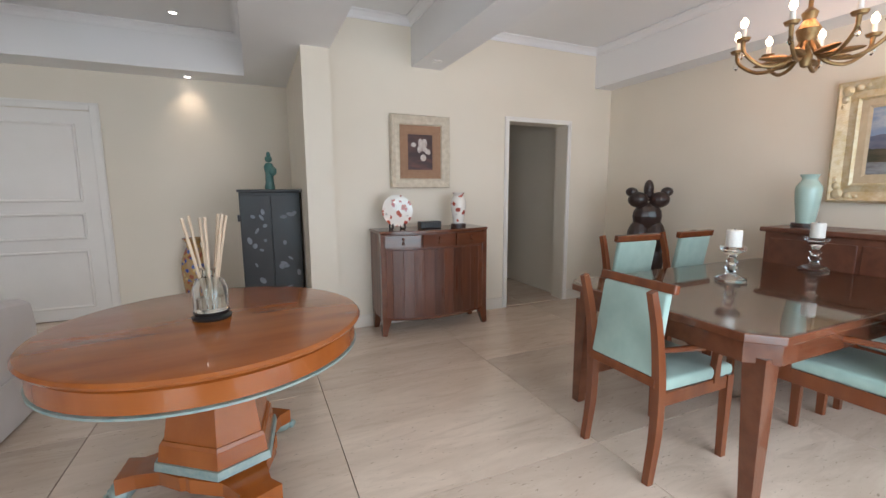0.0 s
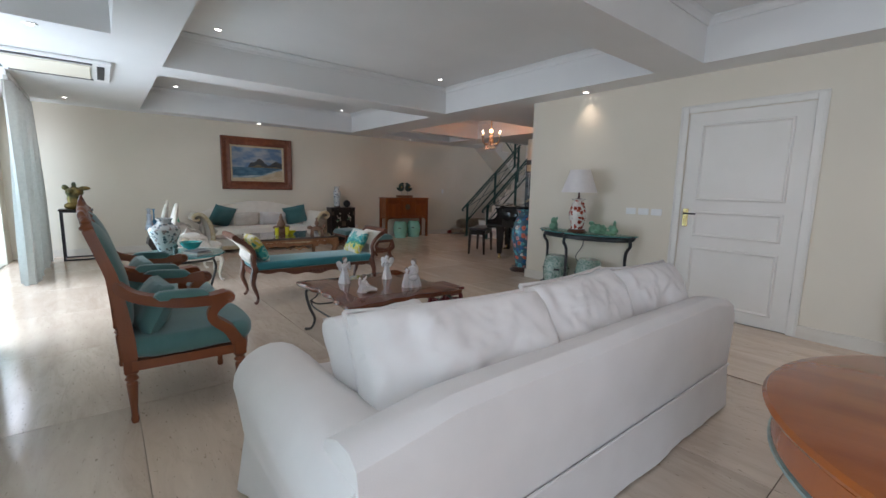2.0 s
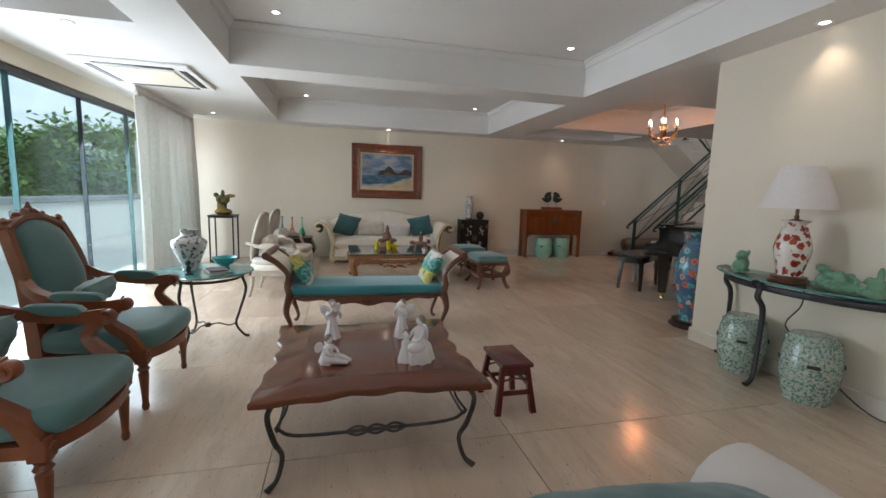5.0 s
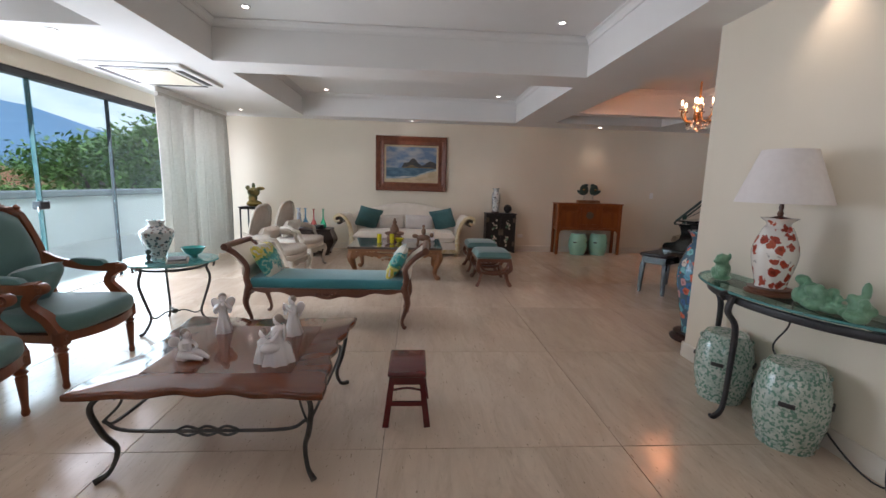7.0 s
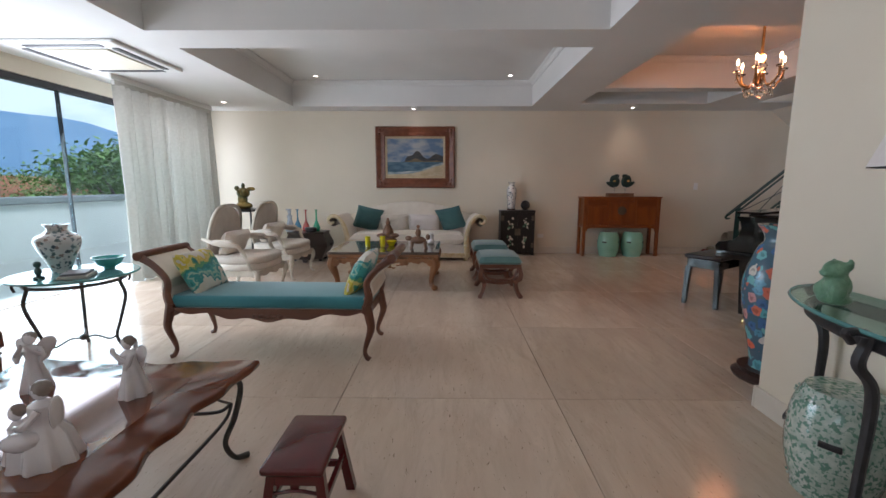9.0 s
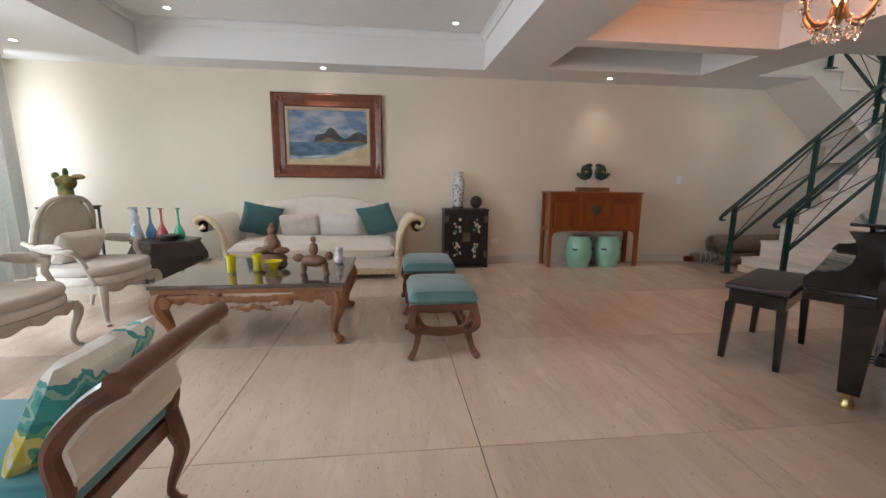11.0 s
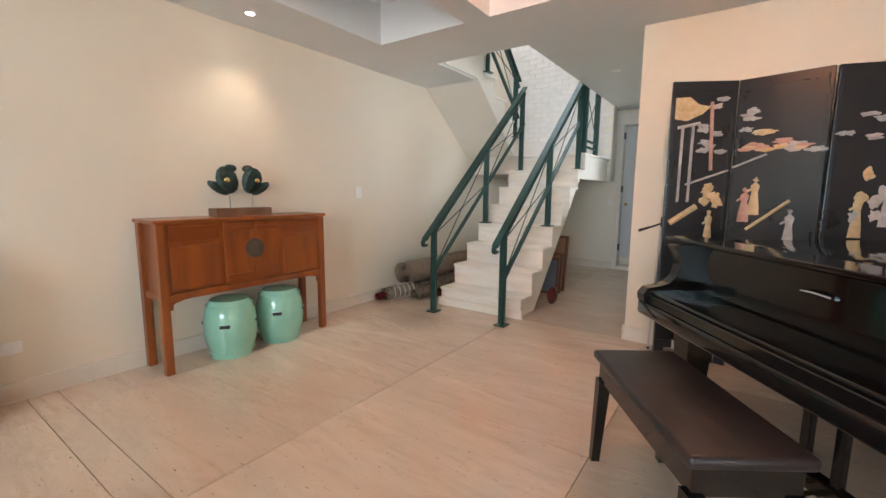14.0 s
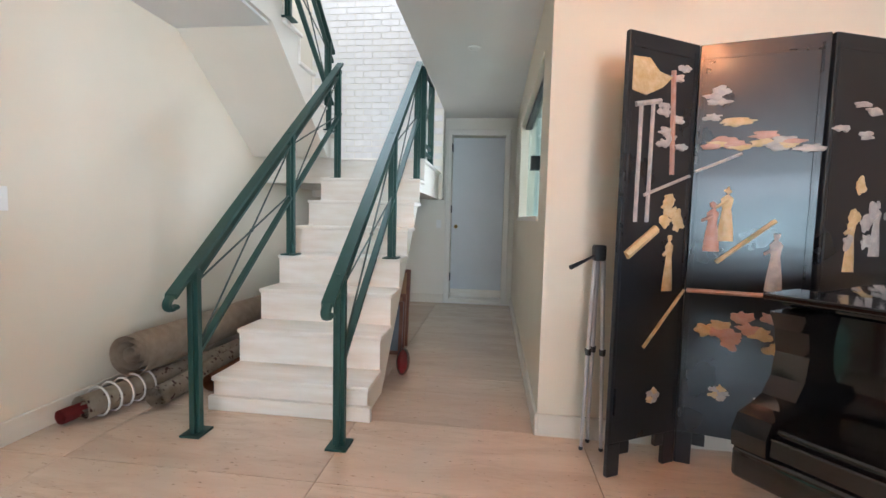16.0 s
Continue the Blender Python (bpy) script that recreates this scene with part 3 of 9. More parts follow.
dw = thing("door_frame", pose(2.955, 3.865, 0), "white painted casing round an open doorway", "door frame", kind="structure")
part("casing", casing(0.8, 2.06, f=0.05), DOOR_PAINT, dw)
ld, ll = panel_door("door_2", pose(2.45, 6.19, 0), 0.8, 2.1, "closed white lobby door with a brass knob", [(-0.3, 0.3, 1.2, 1.95), (-0.3, 0.3, 0.15, 1.05)])
part("knob", ball(0.028, (0.32, -0.03, 1.02)), BRASS, ll, smooth=True)
part("lock_plate", box(0.29, 0.35, 0.0, 0.012, 1.18, 1.34, bev=0.004), BRASS, ll)

# door at the hall's end, ajar
hd = thing("door_3", sized(pose(-7.93, YH, 0), 1.0, 1.0, 1.045), "open white door at the end of the hall", "door", kind="structure")
part("casing", casing(0.72, 2.2), DOOR_PAINT, hd)
GREY_DOOR = mat("grey_door", (0.62, 0.65, 0.68), (0.58, 0.61, 0.64), scale=2, rough=0.45)
lf = part("leaf", box(-0.355, 0.355, 0.1, 0.14, 0.18, 2.19, bev=0.003), GREY_DOOR, hd, "pale grey flush door leaf")
part("knob", ball(0.026, (-0.29, 0.07, 1.02)), BRASS, lf, smooth=True)
part("step", box(-0.36, 0.36, 0.0, 0.3, -0.01, 0.06, bev=0.006), STEP_STONE, hd, "pale stone threshold step")
part("riser", box(-0.36, 0.36, 0.2, 0.3, 0.06, 0.18, bev=0.006), STEP_STONE, hd)
for z in (0.3, 1.2, 2.0):
    part("hinge", box(-0.37, -0.352, -0.012, 0.1, z, z + 0.1, bev=0.002), BLACK_METAL, hd)

# hall hatch: sill, rails and two sliding panes
hatch = thing("hatch_window", pose(-7.355, 9.98, 1.2), "glazed serving hatch with dark frame and white sill", "window", kind="structure")
part("sill", box(-0.09, 0.09, -1.03, 1.03, -0.03, 0.004, bev=0.004), DOOR_PAINT, hatch)
part("track", box(-0.03, 0.03, -1.03, 1.03, 0.955, 0.998, bev=0.003), DARK_ALU, hatch)
for k, y in enumerate((-0.52, 0.5)):
    pn = part("pane", box(-0.012 + 0.02 * k, -0.004 + 0.02 * k, y - 0.51, y + 0.51, 0.006, 0.955), PANE, hatch)
    pn.visible_shadow = False
part("lock", box(-0.05, 0.03, -0.06, 0.03, 0.4, 0.52, bev=0.008), BLACK_METAL, hatch)


def switch_plate(m, label, n=2, w=0.12, h=0.075):
    s = thing("light_switch", m, label, "switch")
    part("plate", box(-w / 2, w / 2, -0.009, 0, -h / 2, h / 2, bev=0.003), PLASTIC_WHITE, s)
    for i in range(n):
        x = (i - (n - 1) / 2) * w / (n + 0.6)
        part("rocker", box(x - 0.013, x + 0.013, -0.014, -0.008, -0.018, 0.018, bev=0.003), PLASTIC_WHITE, s)


for i, x in enumerate((-3.06, -2.91, -2.76)):
    switch_plate(pose(x, YN, 1.08), "white plastic switch plate on cream wall", 2 + (i == 0))
switch_plate(pose(XW, 8.05, 1.22, 0, 0, 90), "white plastic light switch on cream wall", 1, 0.075, 0.12)
switch_plate(pose(XW, 5.3, 0.32, 0, 0, 90), "white wall socket beside the lacquer cabinet", 2, 0.11, 0.07)
switch_plate(pose(-8.45, YH, 1.1), "white switch beside the hall door", 1, 0.07, 0.11)


def slider(x0, x1):
    """A run of frameless glass doors between x0 and x1."""
    w = thing("window_1" if x0 < -5 else "window_2", pose(0, YS - 0.08, 0), "floor-to-ceiling sliding glass doors in dark frame", "window", kind="structure")
    part("head_rail", box(x0, x1, -0.05, 0.05, 2.29, 2.36, bev=0.004), DARK_ALU, w)
    part("floor_track", box(x0, x1, -0.05, 0.05, -0.012, 0.006, bev=0.002), CHROME, w)
    n = max(2, round((x1 - x0) / 1.15))
    s = (x1 - x0) / n
    for i in range(n):
        y = 0.015 if i % 2 else -0.015
        p = part("pane", box(x0 + i * s - 0.02, x0 + (i + 1) * s + 0.02, y - 0.005, y + 0.005, 0.006, 2.29), PANE, w)
        p.visible_shadow = False
    EDGE = mat("sheet_edge", (0.02, 0.075, 0.075), (0.03, 0.10, 0.10), rough=0.2)
    for i in range(1, n):
        part("glass_edge", box(x0 + i * s - 0.005, x0 + i * s + 0.005, -0.024, 0.024, 0.006, 2.29), EDGE if i % 2 else DARK_ALU, w)
    i = 3
    lk = part("lock", box(x0 + i * s - 0.07, x0 + i * s + 0.05, -0.05, 0.05, 0.95, 1.04, bev=0.015), BLACK_METAL, w, "black lock body")
    part("key", box(x0 + i * s + 0.05, x0 + i * s + 0.062, 0.02, 0.03, 0.93, 0.98), CHROME, lk)


slider(-9.62, -0.6)
slider(0.5, 3.6)


def curtain(x0, x1, waves, seed, depth=0.07):
    """A gathered floor-length curtain with uneven folds."""
    rnd = random.Random(seed)
    c = thing("curtain", pose((x0 + x1) / 2, -0.36, 0), "gathered floor-length off-white curtain", "curtain", "curtains at the glass doors")
    b = bmesh.new()
    nx, nz = int(waves * 9), 14
    ph = [rnd.uniform(-0.6, 0.6) for _ in range(int(waves) + 2)]
    am = [rnd.uniform(0.5, 1.25) for _ in range(int(waves) + 2)]
    g = []
    for i in range(nx + 1):
        u = i / nx * waves
        k = int(u)
        f = u - k
        a = am[k] * (1 - f) + am[k + 1] * f
        p = ph[k] * (1 - f) + ph[k + 1] * f
        row = []
        for j in range(nz + 1):
            v = j / nz
            z = 0.012 + v * 2.40
            flare = 1.0 - 0.45 * v
            y = depth * a * flare * math.sin(2 * math.pi * u + p * (1 - v)) + 0.02 * math.sin(7 * u * 0.37 + 3 * v)
            x = (x0 - x1) / 2 + (x1 - x0) * i / nx + 0.02 * math.sin(2 * math.pi * u * 0.5 + 2.2 * v) * (1 - v)
            row.append(b.verts.new((x, y, z)))
        g.append(row)
    for i in range(nx):
        for j in range(nz):
            b.faces.new((g[i][j], g[i + 1][j], g[i + 1][j + 1], g[i][j + 1]))
    bmesh.ops.solidify(b, geom=b.faces[:], thickness=0.004)
    part("fabric", b, CURTAIN, c, smooth=True)
    part("heading", box((x0 - x1) / 2, (x1 - x0) / 2, -0.02, 0.02, 2.405, 2.46, bev=0.004), CURTAIN, c, "pleated heading tape")
    part("rail", box((x0 - x1) / 2 - 0.04, (x1 - x0) / 2 + 0.04, -0.014, 0.014, 2.46, 2.528, bev=0.003), PLASTIC_WHITE, c, "white curtain rail")


curtain(-9.6, -7.55, 15, 3)
curtain(-5.05, -1.2, 27, 5)

# ceiling cassette air conditioner
AC_CREAM = mat("aged_plastic", (0.80, 0.75, 0.62), (0.76, 0.70, 0.57), scale=3, rough=0.45)
ac = thing("air_conditioner", pose(-6.88, 0.06, LOW), "white ceiling cassette air conditioner with yellowed grille", "air conditioner")
part("frame", box(-0.52, 0.52, -0.52, 0.52, -0.035, -0.002, bev=0.012), PLASTIC_WHITE, ac)
part("grille", box(-0.34, 0.34, -0.34, 0.34, -0.05, -0.036, bev=0.006), AC_CREAM, ac, "yellowed intake grille")
for k in range(4):
    part("louvre", box(-0.36, 0.36, -0.46, -0.395, -0.042, -0.034, bev=0.003), DARK_ALU, ac, "dark air slot", at=pose(0, 0, 0, 0, 0, 90 * k))

# downlights
LAMP_ON = glow("lamp_disc", (1.0, 0.93, 0.8), 9.0)
SPOTS = [(-5.8, 1.5, HIGH), (-5.78, 4.52, HIGH), (-9.3, 1.52, HIGH), (-9.28, 4.57, HIGH), (-1.82, 4.56, HIGH), (-0.57, 4.56, HIGH), (-3.2, 1.5, HIGH), (-7.05, 1.5, HIGH), (-1.8, 1.5, HIGH),
         (-0.57, 5.22, LOW), (-3.71, 5.22, LOW), (-9.86, 3.01, LOW), (-9.78, 6.71, LOW), (-9.25, 0.06, LOW), (-5.42, 0.05, LOW), (1.60, 3.6, BEAM), (3.87, 3.0, BEAM), (-7.9, 9.72, LOW)]
for i, (x, y, z) in enumerate(SPOTS):
    on = z != BEAM and y < 9
    s = thing("downlight", pose(x, y, z), "small round white recessed ceiling downlight" + (", lit" if on else ", unlit"), "downlight", "recessed ceiling downlights")
    part("ring", lathe([(0.03, -0.002), (0.031, -0.008), (0.042, -0.01), (0.05, -0.006), (0.05, -0.002)], 20), PLASTIC_WHITE, s, smooth=True)
    part("bulb", lathe([(0.029, -0.003), (0.028, -0.006), (0.0, -0.0065)], 16), LAMP_ON if on else PLASTIC_WHITE, s)
    if on:
        near_wall = z == LOW
        lamp("downlight_lamp", "SPOT", (x, y, z - 0.02), (x, y, 0), SPOT_NEAR if near_wall else SPOT_FAR, (1.0, 0.84, 0.62) if near_wall else (1.0, 0.92, 0.80), 0.03, 100 if near_wall else 90, 1.0)

# outside: parapet with coping
tagged(part("parapet", box(-16, 10, -3.75, -3.6, -0.3, 0.9), RENDER_WHITE), "white rendered terrace parapet", "parapet", kind="structure")
COPING = mat("coping_stone", (0.32, 0.34, 0.35), (0.25, 0.27, 0.28), scale=3, rough=0.6, bump=0.1)
tagged(part("coping", box(-16, 10, -3.8, -3.5, 0.9, 1.03, bev=0.03), COPING), "grey rounded coping on the parapet", "coping", kind="structure")
b = box(-16.2, -16, -3.8, -0.95, -0.3, 2.6)
box(10, 10.2, -3.8, -0.95, -0.3, 2.6, bm=b)
tagged(part("terrace_end", b, RENDER_WHITE), "white wall at the end of the terrace", "wall", kind="structure")
GRASS = mat("far_ground", (0.06, 0.10, 0.03), (0.10, 0.13, 0.05), scale=0.05, rough=0.95)
tagged(part("ground", box(-3000, 3000, -3000, 3000, -9.2, -9.0), GRASS), "green ground below the house", "ground", kind="structure")
LEAF = mat("tree_leaves", (0.10, 0.22, 0.04), (0.19, 0.34, 0.08), scale=0.6, rough=0.6, rand=0.45, island=True)
DARKLEAF = mat("hedge_leaves", (0.11, 0.20, 0.04), (0.22, 0.29, 0.10), scale=0.5, rough=0.7, rand=0.4, island=True)


def leaf_mass(name, n, centre, spread, size, seed, material, lumps=9):
    """Many small leaves gathered in clumps."""
    rnd = random.Random(seed)
    v, f = [], []
    heads = [[centre[k] + spread[k] * rnd.uniform(-1, 1) for k in range(3)] for _ in range(lumps)]
    for _ in range(n):
        hd0 = heads[rnd.randrange(lumps)]
        q = Vector([hd0[k] + rnd.gauss(0, spread[k] * 0.22) for k in range(3)])
        a = Vector((rnd.uniform(-1, 1), rnd.uniform(-1, 1), rnd.uniform(-0.6, 0.6))).normalized() * size * rnd.uniform(0.6, 1.5)
        c = a.cross(Vector((rnd.uniform(-0.5, 0.5), rnd.uniform(-0.5, 0.5), 1))).normalized() * size * 0.45
        i = len(v)
        v += [q - a, q + c, q + a, q - c]
        f.append((i, i + 1, i + 2, i + 3))
    me = bpy.data.meshes.new(name)
    me.from_pydata(v, [], f)
    me.materials.append(material)
    return me


BARK = mat("bark", (0.16, 0.12, 0.09), (0.24, 0.2, 0.15), scale=6, rough=0.9, bump=0.4, bscale=30)
for k, (x, y, z, r) in enumerate([(-22.5, -11.5, 1.9, 2.4), (-17.5, -15.0, -0.6, 2.4), (-12.5, -12.0, -0.6, 2.2), (-33, -19, 0.6, 3.4), (-8.0, -14.0, 1.2, 2.6), (-2.0, -15.0, 2.0, 3.0), (-20.0, -6.0, 2.3, 2.2), (-27, -8.0, 1.5, 2.8), (-40, -33, 0.4, 4.0), (-16.5, -9.5, -0.4, 2.0)]):
    t = thing("tree", pose(x, y, -9.0), "broad green tree beyond the terrace", "tree", "trees beyond the terrace")
    tr = part("trunk", tube([(0, 0, 0), (0.2, 0.1, 4), (0.1, -0.1, z + 8.2)], [0.28, 0.2, 0.1]), BARK, t, smooth=True)
    for j in range(4):
        part("limb", tube([(0.15, 0, 5.5 + 0.5 * j), (1.0 * math.cos(j * 1.7), 1.0 * math.sin(j * 1.7), z + 7.6), (1.7 * math.cos(j * 1.7), 1.7 * math.sin(j * 1.7), z + 8.8)], [0.1, 0.07, 0.03], seg=6), BARK, t)
    cr = new("crown", leaf_mass("crown", 5200, (0, 0, z + 8.9), (r, r, r * 0.5), 0.15, 20 + k, LEAF, 26))
    cr.parent = t
for k, (x, y, dx, dy, zt) in enumerate([(-28, -24, 26, 8, -0.2), (2, -22, 16, 8, -1.2), (-58, -46, 40, 9, 2.4), (-38, -12, 10, 7, -0.8)]):
    ob = new("hedge", leaf_mass("hedge", 16000, (x, y, zt - 1.0), (dx, dy, 1.1), 0.26, 60 + k, DARKLEAF, 160))
    tagged(ob, "dense green shrubs on the slope beyond the terrace", "shrubs", kind="stuff")

# red-roofed neighbour, and hills whose blue colour stands in for distance haze
ROOF_TILE = mat("clay_roof", (0.50, 0.19, 0.11), (0.40, 0.14, 0.08), scale=6, rough=0.8, stretch=(1, 6, 1), bump=0.3, bscale=20)
nb = thing("neighbour_house", pose(-46, -42, -9), "distant house with a clay tile roof among trees", "house")
part("wall", box(-7, 7, -5, 5, 0, 9.0), RENDER_WHITE, nb)
b = bmesh.new()
for q in ((-9, -7, 8.9), (9, -7, 8.9), (9, 7, 8.9), (-9, 7, 8.9), (-4, 0, 11.2), (4, 0, 11.2)):
    b.verts.new(q)
b.verts.ensure_lookup_table()
for f in ((0, 1, 5, 4), (1, 2, 5), (2, 3, 4, 5), (3, 0, 4), (3, 2, 1, 0)):
    b.faces.new([b.verts[i] for i in f])
part("roof", b, ROOF_TILE, nb, "faded red clay tiles")
for x in (-4, 0, 4):
    part("window", box(x - 0.8, x + 0.8, 5.0, 5.06, 6.6, 8.2), DARK_ALU, nb)
# air haze is put into this blue base colour
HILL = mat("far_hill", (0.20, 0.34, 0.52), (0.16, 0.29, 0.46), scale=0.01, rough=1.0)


def ridge(name, dist, base, tall, seed, a0, a1, power):
    """A mountain ridge as a strip of slopes on an arc round the house."""
    b = bmesh.new()
    n, prev = 110, None
    for i in range(n + 1):
        a = radians(a0 + (a1 - a0) * i / n)
        u = i / n * 7
        hgt = base + tall * max(0.05, (0.5 + 0.9 * noise.noise(Vector((u * 0.55 + seed, seed, 0))) + 0.16 * noise.noise(Vector((u * 2.3, seed, 2))) + 0.05 * noise.noise(Vector((u * 8, seed, 4)))) ** power)
        c = [b.verts.new((math.cos(a) * dist, math.sin(a) * dist, -12)), b.verts.new((math.cos(a) * dist * 1.15, math.sin(a) * dist * 1.15, hgt * 0.55)), b.verts.new((math.cos(a) * dist * 1.3, math.sin(a) * dist * 1.3, hgt))]
        if prev:
            for k in (0, 1):
                b.faces.new((prev[k], c[k], c[k + 1], prev[k + 1]))
        prev = c
    tagged(part(name, b, HILL, smooth=True), "mountain ridge on the horizon, distance haze painted in as blue", "mountain", kind="structure")


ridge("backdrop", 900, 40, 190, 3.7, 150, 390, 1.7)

# ---- lounge furniture ----
WHITE_COTTON = mat("white_slipcover", (0.72, 0.685, 0.665), (0.67, 0.635, 0.615), scale=5, rough=0.9, bump=0.12, bscale=260, sheen=0.25)
IVORY = mat("ivory_upholstery", (0.76, 0.71, 0.63), (0.70, 0.65, 0.57), scale=9, rough=0.88, bump=0.1, bscale=300, sheen=0.2)
GREIGE = mat("greige_linen", (0.60, 0.55, 0.48), (0.53, 0.48, 0.42), scale=12, rough=0.9, bump=0.12, bscale=320, sheen=0.2)
TEAL_VELVET = mat("teal_velvet", (0.026, 0.11, 0.115), (0.045, 0.155, 0.16), scale=4, rough=0.7, bump=0.05, bscale=200, sheen=0.35)
TEAL_PALE = mat("pale_teal_velvet", (0.055, 0.155, 0.155), (0.085, 0.205, 0.20), scale=4, rough=0.65, bump=0.05, bscale=200, sheen=0.35)
TURQ = mat("turquoise_velvet", (0.022, 0.20, 0.25), (0.04, 0.27, 0.32), scale=3, rough=0.75, bump=0.06, bscale=220, sheen=0.5)
CHERRY = mat("carved_cherry", (0.24, 0.066, 0.018), (0.15, 0.038, 0.012), scale=5, rough=0.32, rough2=0.5, stretch=(1, 1, 0.25), bump=0.12, bscale=70, coat=0.3)
MAHOG = mat("dark_mahogany", (0.105, 0.035, 0.02), (0.17, 0.062, 0.032), scale=5, rough=0.3, rough2=0.45, stretch=(0.4, 3, 3), bump=0.1, bscale=80, coat=0.3)
TABLE_WOOD = mat("red_brown_veneer", (0.105, 0.025, 0.009), (0.16, 0.043, 0.015), scale=3, rough=0.07, rough2=0.13, stretch=(4, 0.6, 1), bump=0.02, bscale=60, coat=0.3)
IRON = mat("wrought_iron", (0.05, 0.05, 0.048), (0.10, 0.095, 0.085), scale=18, rough=0.5, metal=0.6, bump=0.3, bscale=60)
GLASS_TOP = pane_glass("tabletop_glass", (0.66, 0.84, 0.80))
CLEAR = glass("clear_glass", (0.98, 1, 1))
PORCELAIN = mat("white_porcelain", (0.82, 0.80, 0.80), (0.72, 0.70, 0.72), scale=7, rough=0.12, coat=0.5)
FIG_HAIR = mat("grey_brown_glaze", (0.22, 0.17, 0.14), (0.3, 0.25, 0.22), scale=9, rough=0.2)
OAK_CARVED = mat("carved_light_wood", (0.19, 0.078, 0.03), (0.29, 0.13, 0.052), scale=9, rough=0.4, rough2=0.55, stretch=(1, 1, 0.5), bump=0.35, bscale=55)
MARBLE_DARK = mat("dark_marble", (0.07, 0.055, 0.045), (0.15, 0.12, 0.10), scale=6, rough=0.07, coat=0.5, distort=1.5)
PALE_WOOD = mat("whitewashed_wood", (0.55, 0.50, 0.42), (0.42, 0.37, 0.30), scale=10, rough=0.5, bump=0.2, bscale=70)
GILT = mat("aged_gilding", (0.56, 0.43, 0.22), (0.70, 0.62, 0.45), scale=22, rough=0.4, metal=0.35, bump=0.5, bscale=70)
ORANGE_WOOD = mat("orange_elm", (0.30, 0.085, 0.015), (0.20, 0.05, 0.012), scale=4, rough=0.28, rough2=0.4, stretch=(3, 3, 0.5), bump=0.05, bscale=60, coat=0.3)
CELADON = mat("celadon_glaze", (0.23, 0.52, 0.40), (0.30, 0.60, 0.47), scale=5, rough=0.1, coat=0.6)
BLACK_LACQ = mat("black_lacquer", (0.010, 0.009, 0.009), (0.020, 0.017, 0.016), scale=7, rough=0.34, rough2=0.44, coat=0.08)
BRONZE = mat("green_bronze", (0.025, 0.055, 0.05), (0.06, 0.10, 0.09), scale=14, rough=0.4, metal=0.5, bump=0.3, bscale=40)
GOLD_BRONZE = mat("gold_bronze", (0.34, 0.24, 0.08), (0.10, 0.12, 0.07), scale=5, rough=0.3, metal=0.8, lo=0.4, hi=0.6)
PEARL = mat("mother_of_pearl", (0.62, 0.55, 0.42), (0.75, 0.70, 0.62), scale=30, rough=0.25, bump=0.3, bscale=60)
BLUEWHITE = motif_mat("blue_white_porcelain", (0.62, 0.64, 0.63), [(0.10, 0.14, 0.17), (0.20, 0.26, 0.28), (0.62, 0.64, 0.63), (0.13, 0.19, 0.20), (0.30, 0.24, 0.22)], 34.0, 0.12, 0.42)
GREENWHITE = mat("green_white_porcelain", (0.56, 0.63, 0.58), (0.30, 0.42, 0.36), scale=26, rough=0.14, coat=0.5, spots=((0.13, 0.27, 0.21), 62.0, 0.51))
REDWHITE = motif_mat("red_white_porcelain", (0.76, 0.72, 0.66), [(0.40, 0.06, 0.03), (0.76, 0.72, 0.66), (0.46, 0.09, 0.045), (0.34, 0.045, 0.025)], 19.0, 0.12, 0.44)
CLOISON = motif_mat("cloisonne", (0.06, 0.14, 0.20), [(0.10, 0.42, 0.50), (0.62, 0.16, 0.10), (0.08, 0.30, 0.46), (0.62, 0.62, 0.58), (0.16, 0.48, 0.52), (0.05, 0.16, 0.36), (0.55, 0.30, 0.32)], 15.0, 0.25, 0.46)
IMARI = motif_mat("yellow_blue_enamel", (0.36, 0.22, 0.09), [(0.06, 0.09, 0.28), (0.45, 0.24, 0.06), (0.10, 0.14, 0.32), (0.50, 0.36, 0.16), (0.32, 0.10, 0.05)], 20.0, 0.2, 0.44)
JADE = mat("jade_green", (0.08, 0.22, 0.13), (0.19, 0.37, 0.24), scale=22, rough=0.3, bump=1.0, bscale=55)
RED_LACQ = mat("dark_red_lacquer", (0.125, 0.012, 0.014), (0.09, 0.008, 0.01), scale=7, rough=0.22, coat=0.4)
YELLOW_GLASS = mat("yellow_glass", (0.78, 0.72, 0.02), (0.70, 0.64, 0.01), rough=0.08, coat=0.5)
SHADE = mat("lamp_shade", (0.80, 0.76, 0.74), (0.76, 0.72, 0.70), scale=30, rough=0.85, bump=0.08, bscale=260)
BROWN_STONE = mat("carved_brown", (0.16, 0.075, 0.04), (0.24, 0.13, 0.075), scale=12, rough=0.4, bump=0.3, bscale=50)


